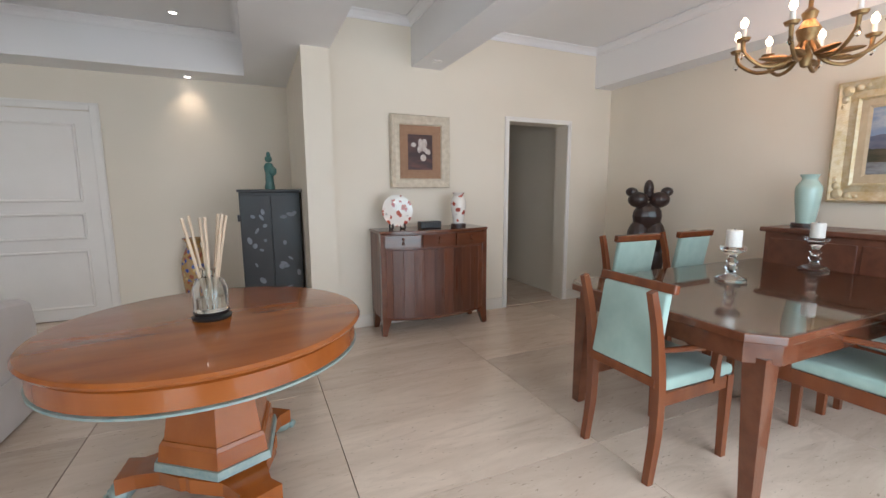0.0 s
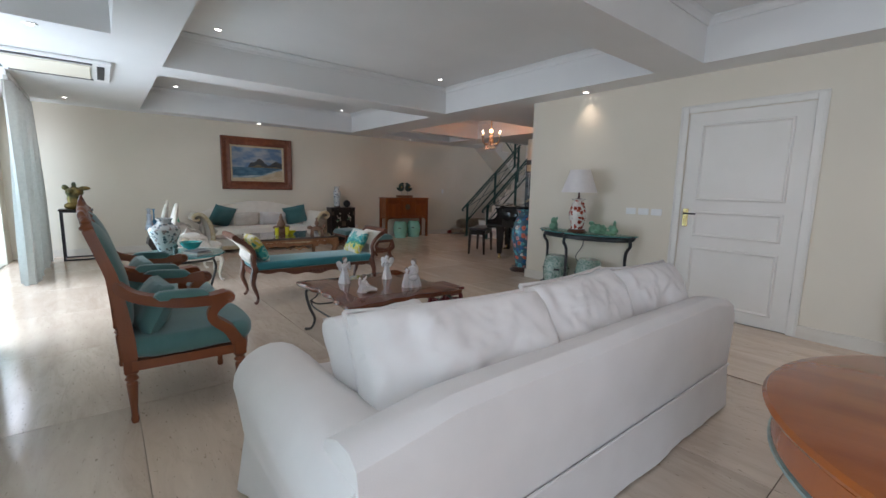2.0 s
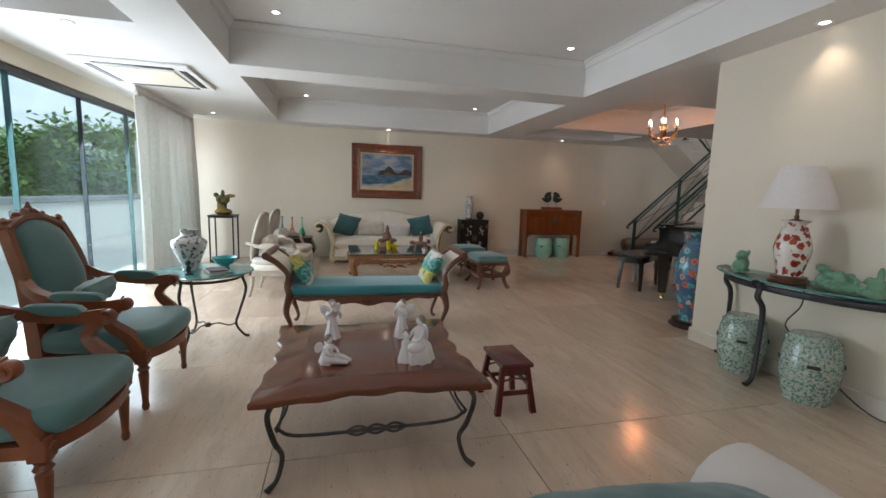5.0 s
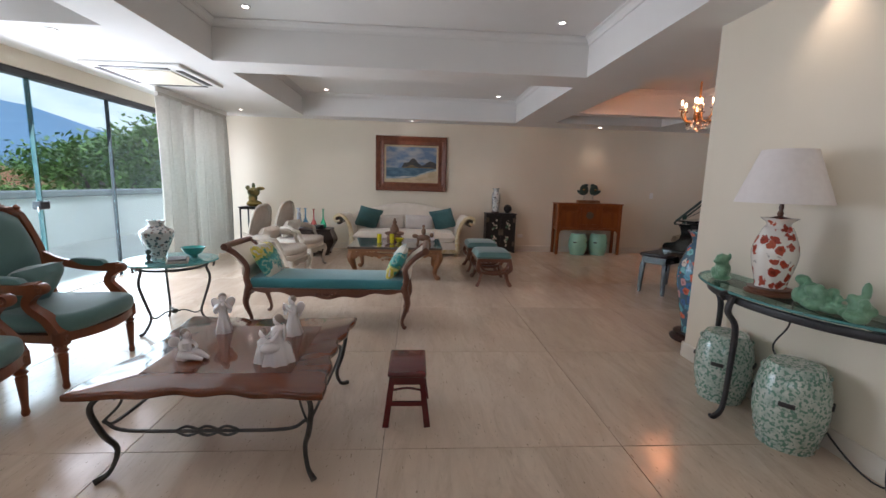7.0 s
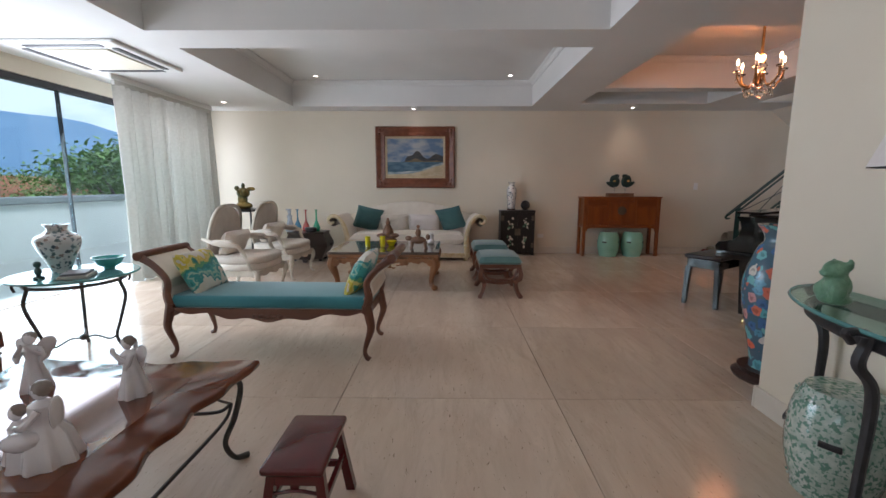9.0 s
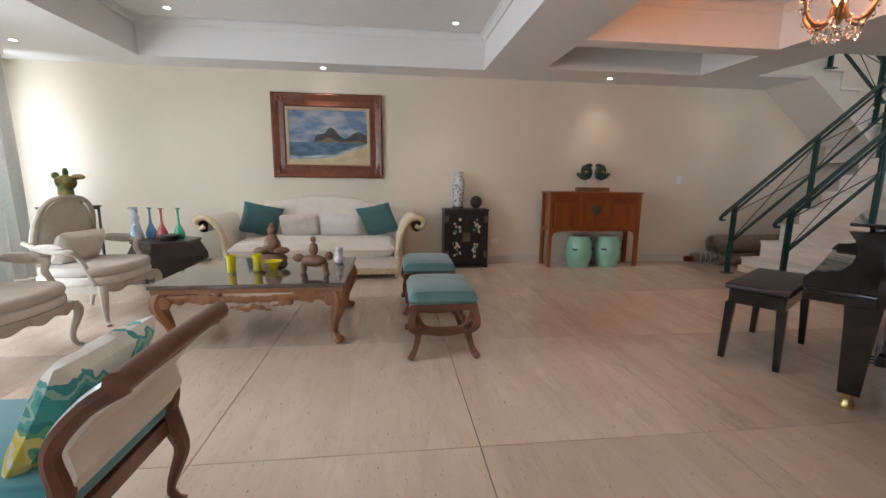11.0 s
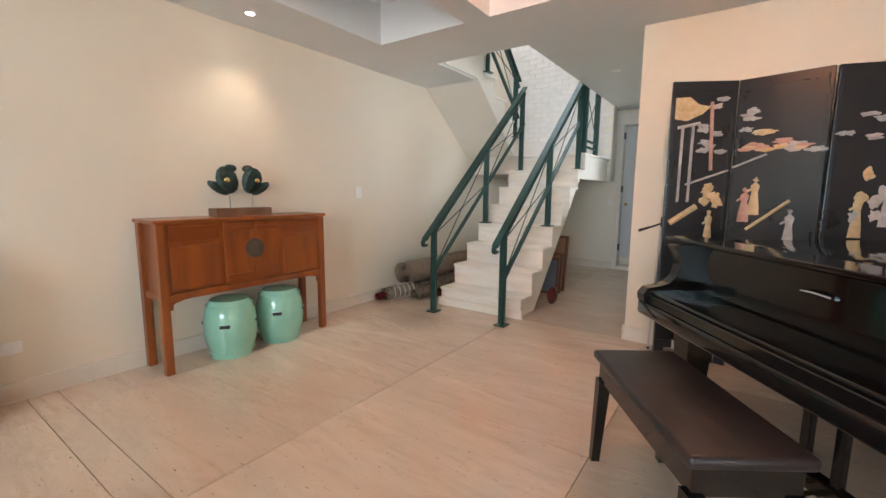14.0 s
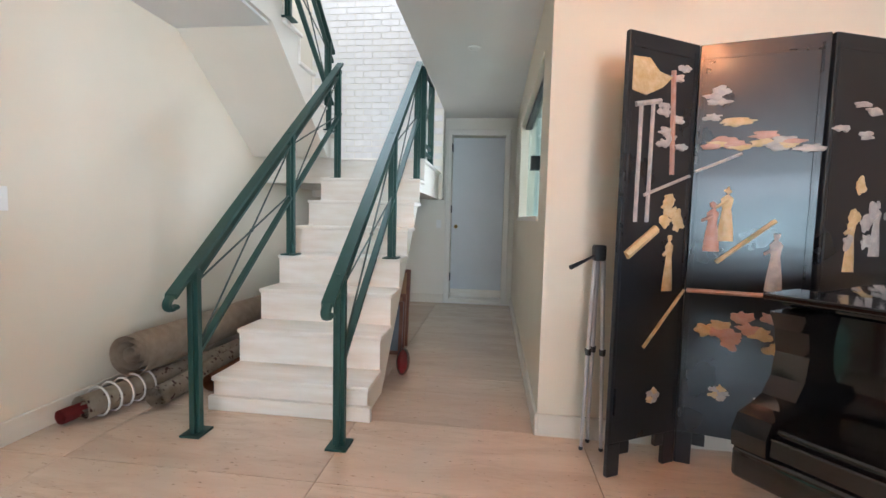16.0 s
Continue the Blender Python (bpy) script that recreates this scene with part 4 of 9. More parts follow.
def chevron_mat(name, stops, teeth, swing, rough=0.85):
    """A printed cloth whose colours step across it in uneven zigzag bands."""
    m = bpy.data.materials.new(name)
    m.use_nodes = True
    n, l = m.node_tree.nodes, m.node_tree.links
    co, sep, zig, wob, add, r = n.new("ShaderNodeTexCoord"), n.new("ShaderNodeSeparateXYZ"), n.new("ShaderNodeMath"), n.new("ShaderNodeTexNoise"), n.new("ShaderNodeMath"), n.new("ShaderNodeValToRGB")
    tw, tz = n.new("ShaderNodeMath"), n.new("ShaderNodeMath")
    zig.operation, add.operation, tw.operation, tz.operation = "PINGPONG", "ADD", "MULTIPLY_ADD", "MULTIPLY_ADD"
    zig.inputs[1].default_value = teeth
    tz.inputs[1].default_value = swing
    tw.inputs[1].default_value, tw.inputs[2].default_value = 0.5, -0.25
    wob.inputs["Scale"].default_value, wob.inputs["Detail"].default_value = 9.0, 3.0
    l.new(co.outputs["Object"], sep.inputs[0])
    l.new(co.outputs["Object"], wob.inputs["Vector"])
    l.new(sep.outputs["Y"], zig.inputs[0])
    l.new(zig.outputs[0], tz.inputs[0])
    l.new(sep.outputs["X"], tz.inputs[2])
    l.new(wob.outputs[0], tw.inputs[0])
    l.new(tz.outputs[0], add.inputs[0])
    l.new(tw.outputs[0], add.inputs[1])
    span = n.new("ShaderNodeMapRange")
    span.inputs["From Min"].default_value, span.inputs["From Max"].default_value = -0.18, 0.24
    l.new(add.outputs[0], span.inputs["Value"])
    l.new(span.outputs[0], r.inputs[0])
    e = r.color_ramp.elements
    e[0].position, e[0].color = stops[0][0], (*stops[0][1], 1)
    e[1].position, e[1].color = stops[-1][0], (*stops[-1][1], 1)
    for p, c in stops[1:-1]:
        e.new(p).color = (*c, 1)
    r.color_ramp.interpolation = "CONSTANT"
    b = n["Principled BSDF"]
    l.new(r.outputs[0], b.inputs["Base Color"])
    b.inputs["Roughness"].default_value, b.inputs["Sheen Weight"].default_value = rough, 0.2
    return m


PRINT = chevron_mat("printed_cushion", [(0.0, (0.62, 0.60, 0.52)), (0.14, (0.60, 0.50, 0.06)), (0.22, (0.66, 0.58, 0.20)), (0.30, (0.10, 0.34, 0.16)), (0.38, (0.02, 0.24, 0.24)), (0.50, (0.05, 0.36, 0.34)), (0.60, (0.30, 0.52, 0.44)), (0.68, (0.04, 0.30, 0.30)), (0.76, (0.66, 0.65, 0.57)), (1.0, (0.70, 0.68, 0.60))], 0.035, 1.5)


def thick_line(pts, r, parent, name, material, flat=1.0, label="", seg=8, square=False, steps=6):
    return part(name, tube(pts, r, seg, flat=flat, square=square, steps=steps), material, parent, label, smooth=not square)


def mirrored(pts, axis=0):
    return [tuple(-v if i == axis else v for i, v in enumerate(p)) for p in pts]


# white slipcovered sofa; its back stands towards the round table, local +y is its front
def white_sofa():
    s = thing("white_sofa", pose(-1.815, 2.03, 0, 0, 0, 90), "large white slipcovered sofa with rolled arms", "sofa")
    L, D = 2.46, 1.0
    hw = L / 2
    # box body and skirt
    b = bmesh.new()
    n = 90
    per = 2 * (L + D) - 0.4
    lo, mid, hi = [], [], []
    pts = []
    for (x0, y0), (x1, y1) in (((-hw, -D / 2), (hw, -D / 2)), ((hw, -D / 2), (hw, D / 2)), ((hw, D / 2), (-hw, D / 2)), ((-hw, D / 2), (-hw, -D / 2))):
        m = int(30 * math.hypot(x1 - x0, y1 - y0))
        for i in range(m):
            pts.append((x0 + (x1 - x0) * i / m, y0 + (y1 - y0) * i / m))
    for i, (x, y) in enumerate(pts):
        w = 0.012 * noise.noise(Vector((x * 3.0, y * 3.0, 0.3))) + 0.003 * noise.noise(Vector((x * 14, y * 14, 3)))
        k = 1.0 + w / 0.5
        corner = max(0, abs(x) / hw - 0.94) * max(0, abs(y) / (D / 2) - 0.85) * 3
        lo.append(b.verts.new((x * (k + 0.008) + corner * x, y * (k + 0.004), 0.012)))
        mid.append(b.verts.new((x * 0.995, y * 0.99, 0.29)))
    for i in range(len(pts)):
        j = (i + 1) % len(pts)
        b.faces.new((lo[i], lo[j], mid[j], mid[i]))
    part("skirt", b, WHITE_COTTON, s, smooth=True)
    part("base", box(-hw + 0.012, hw - 0.012, -D / 2 + 0.012, D / 2 - 0.02, 0.06, 0.42, bev=0.02), WHITE_COTTON, s)
    part("piping", tube([(-hw, -D / 2, 0.29), (hw, -D / 2, 0.29), (hw, D / 2, 0.29), (-hw, D / 2, 0.29), (-hw, -D / 2, 0.29)], 0.007, 6, steps=1), WHITE_COTTON, s)
    # back: leaning slab with a rounded, slightly sagging top and swept ends
    b = bmesh.new()
    prof = [(-0.487, 0.245), (-0.50, 0.45), (-0.505, 0.62), (-0.495, 0.695), (-0.455, 0.728), (-0.39, 0.728), (-0.32, 0.69), (-0.26, 0.55), (-0.23, 0.38)]
    rows = []
    for i in range(25):
        u = i / 24 * 2 - 1
        drop = 0.05 * max(0, abs(u) - 0.75) / 0.25
        sag = 0.002 * math.sin(u * 9)
        rows.append([b.verts.new((u * (hw - 0.01), y + 0.003 * noise.noise(Vector((u * 5, z * 4, 1))), z - (drop - sag) * (z - 0.28) / 0.46)) for y, z in prof])
    for r, q in zip(rows, rows[1:]):
        for k in range(len(prof) - 1):
            b.faces.new((r[k], q[k], q[k + 1], r[k + 1]))
    b.faces.new(rows[0])
    b.faces.new(rows[-1][::-1])
    part("backrest", b, WHITE_COTTON, s, smooth=True)
    # rolled arms with bulging front
    for sx in (-1, 1):
        b = bmesh.new()
        cx, cz, r = sx * (hw - 0.115), 0.49, 0.155
        rows = []
        for y in np.linspace(-0.49, 0.47, 12):
            k = 1.0 - 0.10 * max(0, (y - 0.3) / 0.2) ** 2 - 0.04 * math.sin(y * 8)
            row = [b.verts.new((cx + sx * 0.121, y, 0.262))]
            for a in np.linspace(-20, 215, 14):
                aa = radians(a)
                row.append(b.verts.new((cx - sx * -1 * r * 1.05 * k * math.cos(aa), y, cz + r * k * math.sin(aa))))
            row.append(b.verts.new((cx - sx * 0.12, y, 0.26)))
            rows.append(row)
        for p, q in zip(rows, rows[1:]):
            for k in range(len(p) - 1):
                b.faces.new((p[k], q[k], q[k + 1], p[k + 1]))
        b.faces.new(rows[0])
        b.faces.new(rows[-1])
        part("arm", b, WHITE_COTTON, s, smooth=True)
    for i in range(3):
        x = (i - 1) * 0.69
        part("seat_cushion", rumple(cushion(0.70, 0.66, 0.17, puff=0.22, n=32, wob=0.12, seed=i), 0.006, i), WHITE_COTTON, s, smooth=True, at=pose(x, 0.14, 0.44))
    for i, (x, y, z, rx, rz, w) in enumerate(((-0.62, -0.20, 0.645, 60, -9, 0.84), (0.12, -0.20, 0.65, 65, 4, 0.72), (0.74, -0.21, 0.64, 68, -6, 0.60))):
        bc = part("back_cushion", rumple(cushion(w, 0.50, 0.29, puff=0.27, n=56, wob=0.10, seed=i + 7, pinch=0.03), 0.0065, i + 3), WHITE_COTTON, s, "plump white back cushion", smooth=True, at=pose(x, y, z, rx, 0, rz))
        rim = [(w / 2 * (1 - 0.05 * (1 - v * v)), v * 0.26, 0) for v in np.linspace(-1, 1, 9)] + [(u * w / 2, 0.26 * (1 - 0.05 * (1 - u * u)), 0) for u in np.linspace(1, -1, 9)] + [(-w / 2 * (1 - 0.05 * (1 - v * v)), v * 0.26, 0) for v in np.linspace(1, -1, 9)] + [(u * w / 2, -0.26 * (1 - 0.05 * (1 - u * u)), 0) for u in np.linspace(-1, 1, 9)]
        part("piping", tube(rim, 0.008, 6, steps=1), WHITE_COTTON, bc, smooth=True)
    part("scatter_cushion", rumple(cushion(0.44, 0.40, 0.22, puff=0.27, n=36, wob=0.10, seed=21, pinch=0.03), 0.004, 5), WHITE_COTTON, s, "square white scatter cushion", smooth=True, at=pose(-0.80, 0.06, 0.64, 60, 0, 6))
    for x, y, z, rx, ry, rz, sd in ((-0.19, 0.20, 0.605, -14, 0, 5, 3), (0.70, 0.19, 0.615, -16, 0, -5, 9)):
        c = thing("throw_cushion", pose(-1.815, 2.03, 0, 0, 0, 90) @ pose(x, y, z, rx, ry, rz), "dark teal velvet throw cushion on the white sofa", "cushion", "teal throw cushions on white sofa")
        cv = part("cover", rumple(cushion(0.64, 0.50, 0.17, puff=0.38, n=34, wob=0.06, seed=sd, pinch=0.07), 0.003, sd), TEAL_VELVET, c, smooth=True)


white_sofa()


# carved armchairs; local +y is the front
def carved_armchair(m):
    c = thing("carved_armchair", m, "carved cherry wood armchair in teal velvet", "armchair", "carved teal armchairs")
    w, d = 0.30, 0.28
    for sx in (-1, 1):
        part("front_leg", lathe([(0.015, 0), (0.021, 0.02), (0.016, 0.045), (0.019, 0.10), (0.028, 0.225), (0.020, 0.235), (0.034, 0.25), (0.022, 0.268), (0.035, 0.285)], 12, at=(sx * w, d, 0)), CHERRY, c, smooth=True)
        part("leg_block", box(sx * w - 0.034, sx * w + 0.034, d - 0.034, d + 0.034, 0.285, 0.375, bev=0.007), CHERRY, c)
        part("rosette", lathe([(0, 0), (0.022, 0), (0.02, 0.006), (0.008, 0.004), (0.006, 0.009), (0, 0.01)], 12), CHERRY, c, "carved rosette", smooth=True, at=pose(sx * w, d + 0.034, 0.33, -90, 0, 0))
        part("back_leg", lathe([(0.014, 0), (0.020, 0.02), (0.015, 0.045), (0.018, 0.10), (0.027, 0.225), (0.020, 0.235), (0.033, 0.25), (0.022, 0.268), (0.034, 0.285)], 12, at=(sx * 0.262, -0.245, 0)), CHERRY, c, smooth=True)
        part("leg_block", box(sx * 0.262 - 0.032, sx * 0.262 + 0.032, -0.277, -0.213, 0.285, 0.38, bev=0.007), CHERRY, c)
        thick_line([(sx * 0.262, -0.245, 0.36), (sx * 0.262, -0.252, 0.50), (sx * 0.258, -0.285, 0.77), (sx * 0.245, -0.33, 0.93), (sx * 0.222, -0.368, 1.045)], [0.033, 0.032, 0.026, 0.024, 0.024], c, "back_post", CHERRY, square=True)
        part("finial", lathe([(0.026, 0), (0.031, 0.014), (0.018, 0.032), (0.024, 0.046), (0.010, 0.062), (0.0, 0.068)], 10, at=(sx * 0.222, -0.372, 1.045)), CHERRY, c, smooth=True)
        arm = thick_line([(sx * 0.262, -0.285, 0.765), (sx * 0.30, -0.20, 0.70), (sx * 0.33, -0.04, 0.658), (sx * 0.338, 0.12, 0.648), (sx * 0.332, 0.215, 0.655)], [0.024, 0.026, 0.027, 0.029, 0.034], c, "arm", CHERRY, square=True)
        part("arm_pad", cushion(0.062, 0.26, 0.06, puff=0.3, n=10), TEAL_PALE, arm, "teal arm pad", smooth=True, at=pose(sx * 0.33, 0.0, 0.69, -3, 0, 0))
        part("scroll", lathe([(0.0, -0.031), (0.030, -0.031), (0.036, -0.02), (0.036, 0.02), (0.030, 0.031), (0.014, 0.027), (0.012, 0.034), (0.0, 0.034)], 16), CHERRY, arm, smooth=True, at=pose(sx * 0.332, 0.225, 0.648, 0, 90, 0))
        thick_line([(sx * 0.332, 0.205, 0.64), (sx * 0.33, 0.15, 0.585), (sx * 0.325, 0.145, 0.53), (sx * 0.31, 0.225, 0.45), (sx * w, d - 0.005, 0.36)], [0.027, 0.025, 0.025, 0.029, 0.034], c, "arm_support", CHERRY, square=True, steps=8)
        part("side_rail", tube([(sx * 0.268, -0.24, 0.325), (sx * w, d, 0.325)], [0.026, 0.026], square=True, steps=1), CHERRY, c)
    part("front_rail", tube([(-w, d, 0.335), (-w * 0.5, d + 0.055, 0.33), (0, d + 0.07, 0.325), (w * 0.5, d + 0.055, 0.33), (w, d, 0.335)], 0.029, square=True), CHERRY, c)
    part("back_rail", box(-0.25, 0.25, -0.262, -0.225, 0.30, 0.365, bev=0.006), CHERRY, c)
    sh = [(-0.275, -0.235), (0.275, -0.235), (0.315, d * 0.8), (0.235, d + 0.085), (0, d + 0.11), (-0.235, d + 0.085), (-0.315, d * 0.8)]
    b = prism([(p.x, p.y) for p in smooth_line([(x, y, 0) for x, y in sh + sh[:1]], 4)[:-1]], 0.355, 0.475, bev=0.05, seg=5)
    part("seat", b, TEAL_PALE, c, "sprung teal velvet seat", smooth=True)
    # stuffed back between the posts under an arched, carved crest
    half = lambda z: 0.24 if z < 0.77 else 0.24 - 0.04 * ((z - 0.77) / 0.28)
    depth = lambda z: float(np.interp(z, (0.36, 0.5, 0.77, 0.93, 1.045, 1.12), (-0.247, -0.254, -0.287, -0.332, -0.37, -0.392)))
    arch = lambda u: 1.02 + 0.075 * (1 - u * u)
    for name, material, lift, label in (("back_pad", TEAL_PALE, 1, "stuffed teal velvet back"), ("back_lining", TEAL_PALE, -1, "teal velvet lining behind the back")):
        b = bmesh.new()
        g = []
        for i in range(17):
            u = i / 8 - 1
            row = []
            for k in range(15):
                v = k / 14
                z = 0.485 + v * (arch(u) - 0.485)
                puff = (1 - abs(u) ** 3.5) ** 0.5 * (1 - abs(2 * v - 1) ** 4) ** 0.5
                row.append(b.verts.new((u * half(z), depth(z) + lift * (0.008 + (0.058 if lift > 0 else 0.012) * puff), z)))
            g.append(row)
        for i in range(16):
            for k in range(14):
                b.faces.new((g[i][k], g[i + 1][k], g[i + 1][k + 1], g[i][k + 1]))
        part(name, b, material, c, label, smooth=True)
    part("lower_frame", tube([(-0.25, depth(0.485), 0.475), (0, depth(0.485), 0.465), (0.25, depth(0.485), 0.475)], 0.024, square=True), CHERRY, c)
    part("top_frame", tube([(u * 0.222, depth(arch(u)), arch(u) + 0.012) for u in np.linspace(-1, 1, 9)], 0.024, 8, steps=3), CHERRY, c, smooth=True)
    b = bmesh.new()
    for i in range(13):
        u = i / 6 - 1
        z = arch(u) + 0.032 + 0.006 * (i % 2)
        ball(0.017 + 0.009 * (1 - abs(u)) + 0.004 * (i % 2), (u * 0.205, depth(z), z), (1.2, 0.75, 1), bm=b, seg=8)
    for sx in (-1, 1):
        ball(0.026, (sx * 0.045, depth(1.13) + 0.008, 1.128), (1.7, 0.7, 0.7), bm=b, seg=8, rot=pose(0, 0, 0, 0, sx * 35, 0))
        ball(0.020, (sx * 0.10, depth(1.11) + 0.008, 1.107), (1.6, 0.7, 0.8), bm=b, seg=8, rot=pose(0, 0, 0, 0, sx * 20, 0))
        ball(0.019, (sx * 0.19, depth(1.08), 1.078), (1.5, 0.8, 0.9), bm=b, seg=8, rot=pose(0, 0, 0, 0, sx * -35, 0))
    ball(0.030, (0, depth(1.13), 1.140), (0.85, 0.7, 1.35), bm=b, seg=8)
    ball(0.013, (0, depth(1.13), 1.178), (0.9, 0.8, 1.3), bm=b, seg=8)
    fused(part("crest", b, CHERRY, c, "carved leaf crest", smooth=True), 0.006)
    return c


for m in (pose(-3.475, 0.705, 0), pose(-4.395, 0.68, 0, 0, 0, -1)):
    carved_armchair(m)
    q = thing("lumbar_cushion", m @ pose(0.03, -0.115, 0.585, 62, 0, 6), "small teal velvet cushion on the armchair", "cushion", "cushions on teal armchairs")
    part("cover", cushion(0.44, 0.30, 0.14, puff=0.4, wob=0.12, seed=2), TEAL_PALE, q, smooth=True)


# scalloped coffee table on iron legs
def scalloped(w, d, amp=0.014, n=9):
    out = []
    for (x0, y0), (x1, y1), (nx, ny) in (((-w, -d), (w, -d), (0, -1)), ((w, -d), (w, d), (1, 0)), ((w, d), (-w, d), (0, 1)), ((-w, d), (-w, -d), (-1, 0))):
        m = 48
        for i in range(m):
            u = i / m
            o = amp * math.sin(u * n * math.pi) * math.sin(u * math.pi) - 0.045 * math.sin(u * math.pi) ** 2
            out.append((x0 + (x1 - x0) * u + nx * o, y0 + (y1 - y0) * u + ny * o))
    return out


ct = thing("coffee_table", sized(pose(-3.675, 2.222, 0), 0.98, 0.94, 0.985), "polished wood coffee table with scalloped edge and iron legs", "table")
part("tabletop", prism(scalloped(0.53, 0.56), 0.415, 0.452, bev=0.012, seg=3), TABLE_WOOD, ct, smooth=True)
part("inlay", prism([(-0.33, -0.36), (0.33, -0.36), (0.33, 0.36), (-0.33, 0.36)], 0.4525, 0.4532), mat("book_matched_veneer", (0.16, 0.043, 0.013), (0.12, 0.03, 0.010), scale=4, rough=0.07, stretch=(0.7, 4, 1), coat=0.5), ct, "book-matched veneer field")
for sx in (-1, 1):
    for sy in (-1, 1):
        lg = thick_line([(sx * 0.41, sy * 0.44, 0.41), (sx * 0.47, sy * 0.49, 0.36), (sx * 0.44, sy * 0.47, 0.22), (sx * 0.40, sy * 0.44, 0.12), (sx * 0.43, sy * 0.46, 0.03), (sx * 0.48, sy * 0.50, 0.008)], [0.011, 0.013, 0.014, 0.012, 0.011, 0.015], ct, "leg", IRON)
        part("scroll", tube([(sx * 0.44, sy * 0.46, 0.28), (sx * 0.39, sy * 0.42, 0.33), (sx * 0.37, sy * 0.41, 0.39), (sx * 0.41, sy * 0.43, 0.395), (sx * 0.40, sy * 0.43, 0.36)], 0.006, 6), IRON, lg, smooth=True)
for sy in (-1, 1):
    part("stretcher", tube([(-0.44, sy * 0.46, 0.28), (-0.36, sy * 0.46, 0.235), (0, sy * 0.46, 0.23), (0.36, sy * 0.46, 0.235), (0.44, sy * 0.46, 0.28)], 0.008, 6), IRON, ct, smooth=True)
for sx in (-1, 1):
    rail = part("stretcher", tube([(sx * 0.44, -0.46, 0.28), (sx * 0.44, -0.36, 0.235), (sx * 0.44, 0, 0.23), (sx * 0.44, 0.36, 0.235), (sx * 0.44, 0.46, 0.28)], 0.008, 6), IRON, ct, smooth=True)
    for k in (-1, 0, 1):
        part("twist", tube([(sx * 0.44, k * 0.09 - 0.055, 0.23), (sx * 0.44, k * 0.09, 0.252), (sx * 0.44, k * 0.09 + 0.055, 0.23), (sx * 0.44, k * 0.09, 0.208), (sx * 0.44, k * 0.09 - 0.055, 0.23)], 0.006, 6), IRON, rail, smooth=True)


def robe(profile, folds, depth, seed, bm, at=(0, 0, 0), lean=0.0, squash=0.85, seg=40):
    """A draped gown: (radius, height) pairs turned round, with pleats that fade towards the waist."""
    b = bmesh.new()
    top = profile[-1][1]
    rings = []
    for r, z in profile:
        k = (1 - z / top) ** 0.7
        ring = []
        for i in range(seg):
            a = 2 * math.pi * i / seg
            rr = r * (1 + depth * k * (math.sin(a * folds + seed + 2.0 * z / top) + 0.5 * math.sin(a * (folds - 3) - seed)))
            ring.append(b.verts.new((at[0] + rr * math.cos(a) + lean * (z / top) ** 2, at[1] + squash * rr * math.sin(a), at[2] + z)))
        rings.append(ring)
    for p, q in zip(rings, rings[1:]):
        for i in range(seg):
            b.faces.new((p[i], p[(i + 1) % seg], q[(i + 1) % seg], q[i]))
    b.faces.new(rings[0])
    b.faces.new(rings[-1])
    return merge(bm, b)


def head(bm, x, y, z, r, turn=0.0):
    """A face, a cap of hair and a small bun."""
    ball(r, (x, y, z), (0.86, 0.92, 1.12), bm=bm, seg=14)
    c, s = math.cos(turn), math.sin(turn)
    ball(r * 1.02, (x - 0.22 * r * c, y - 0.22 * r * s, z + 0.22 * r), (0.98, 0.98, 1.0), bm=bm, seg=14, mi=1)
    ball(r * 0.42, (x - 1.0 * r * c, y - 1.0 * r * s, z + 0.1 * r), bm=bm, seg=8, mi=1)
    lathe([(r * 0.36, -1.5 * r), (r * 0.34, -0.6 * r)], 10, bm, at=(x, y, z))


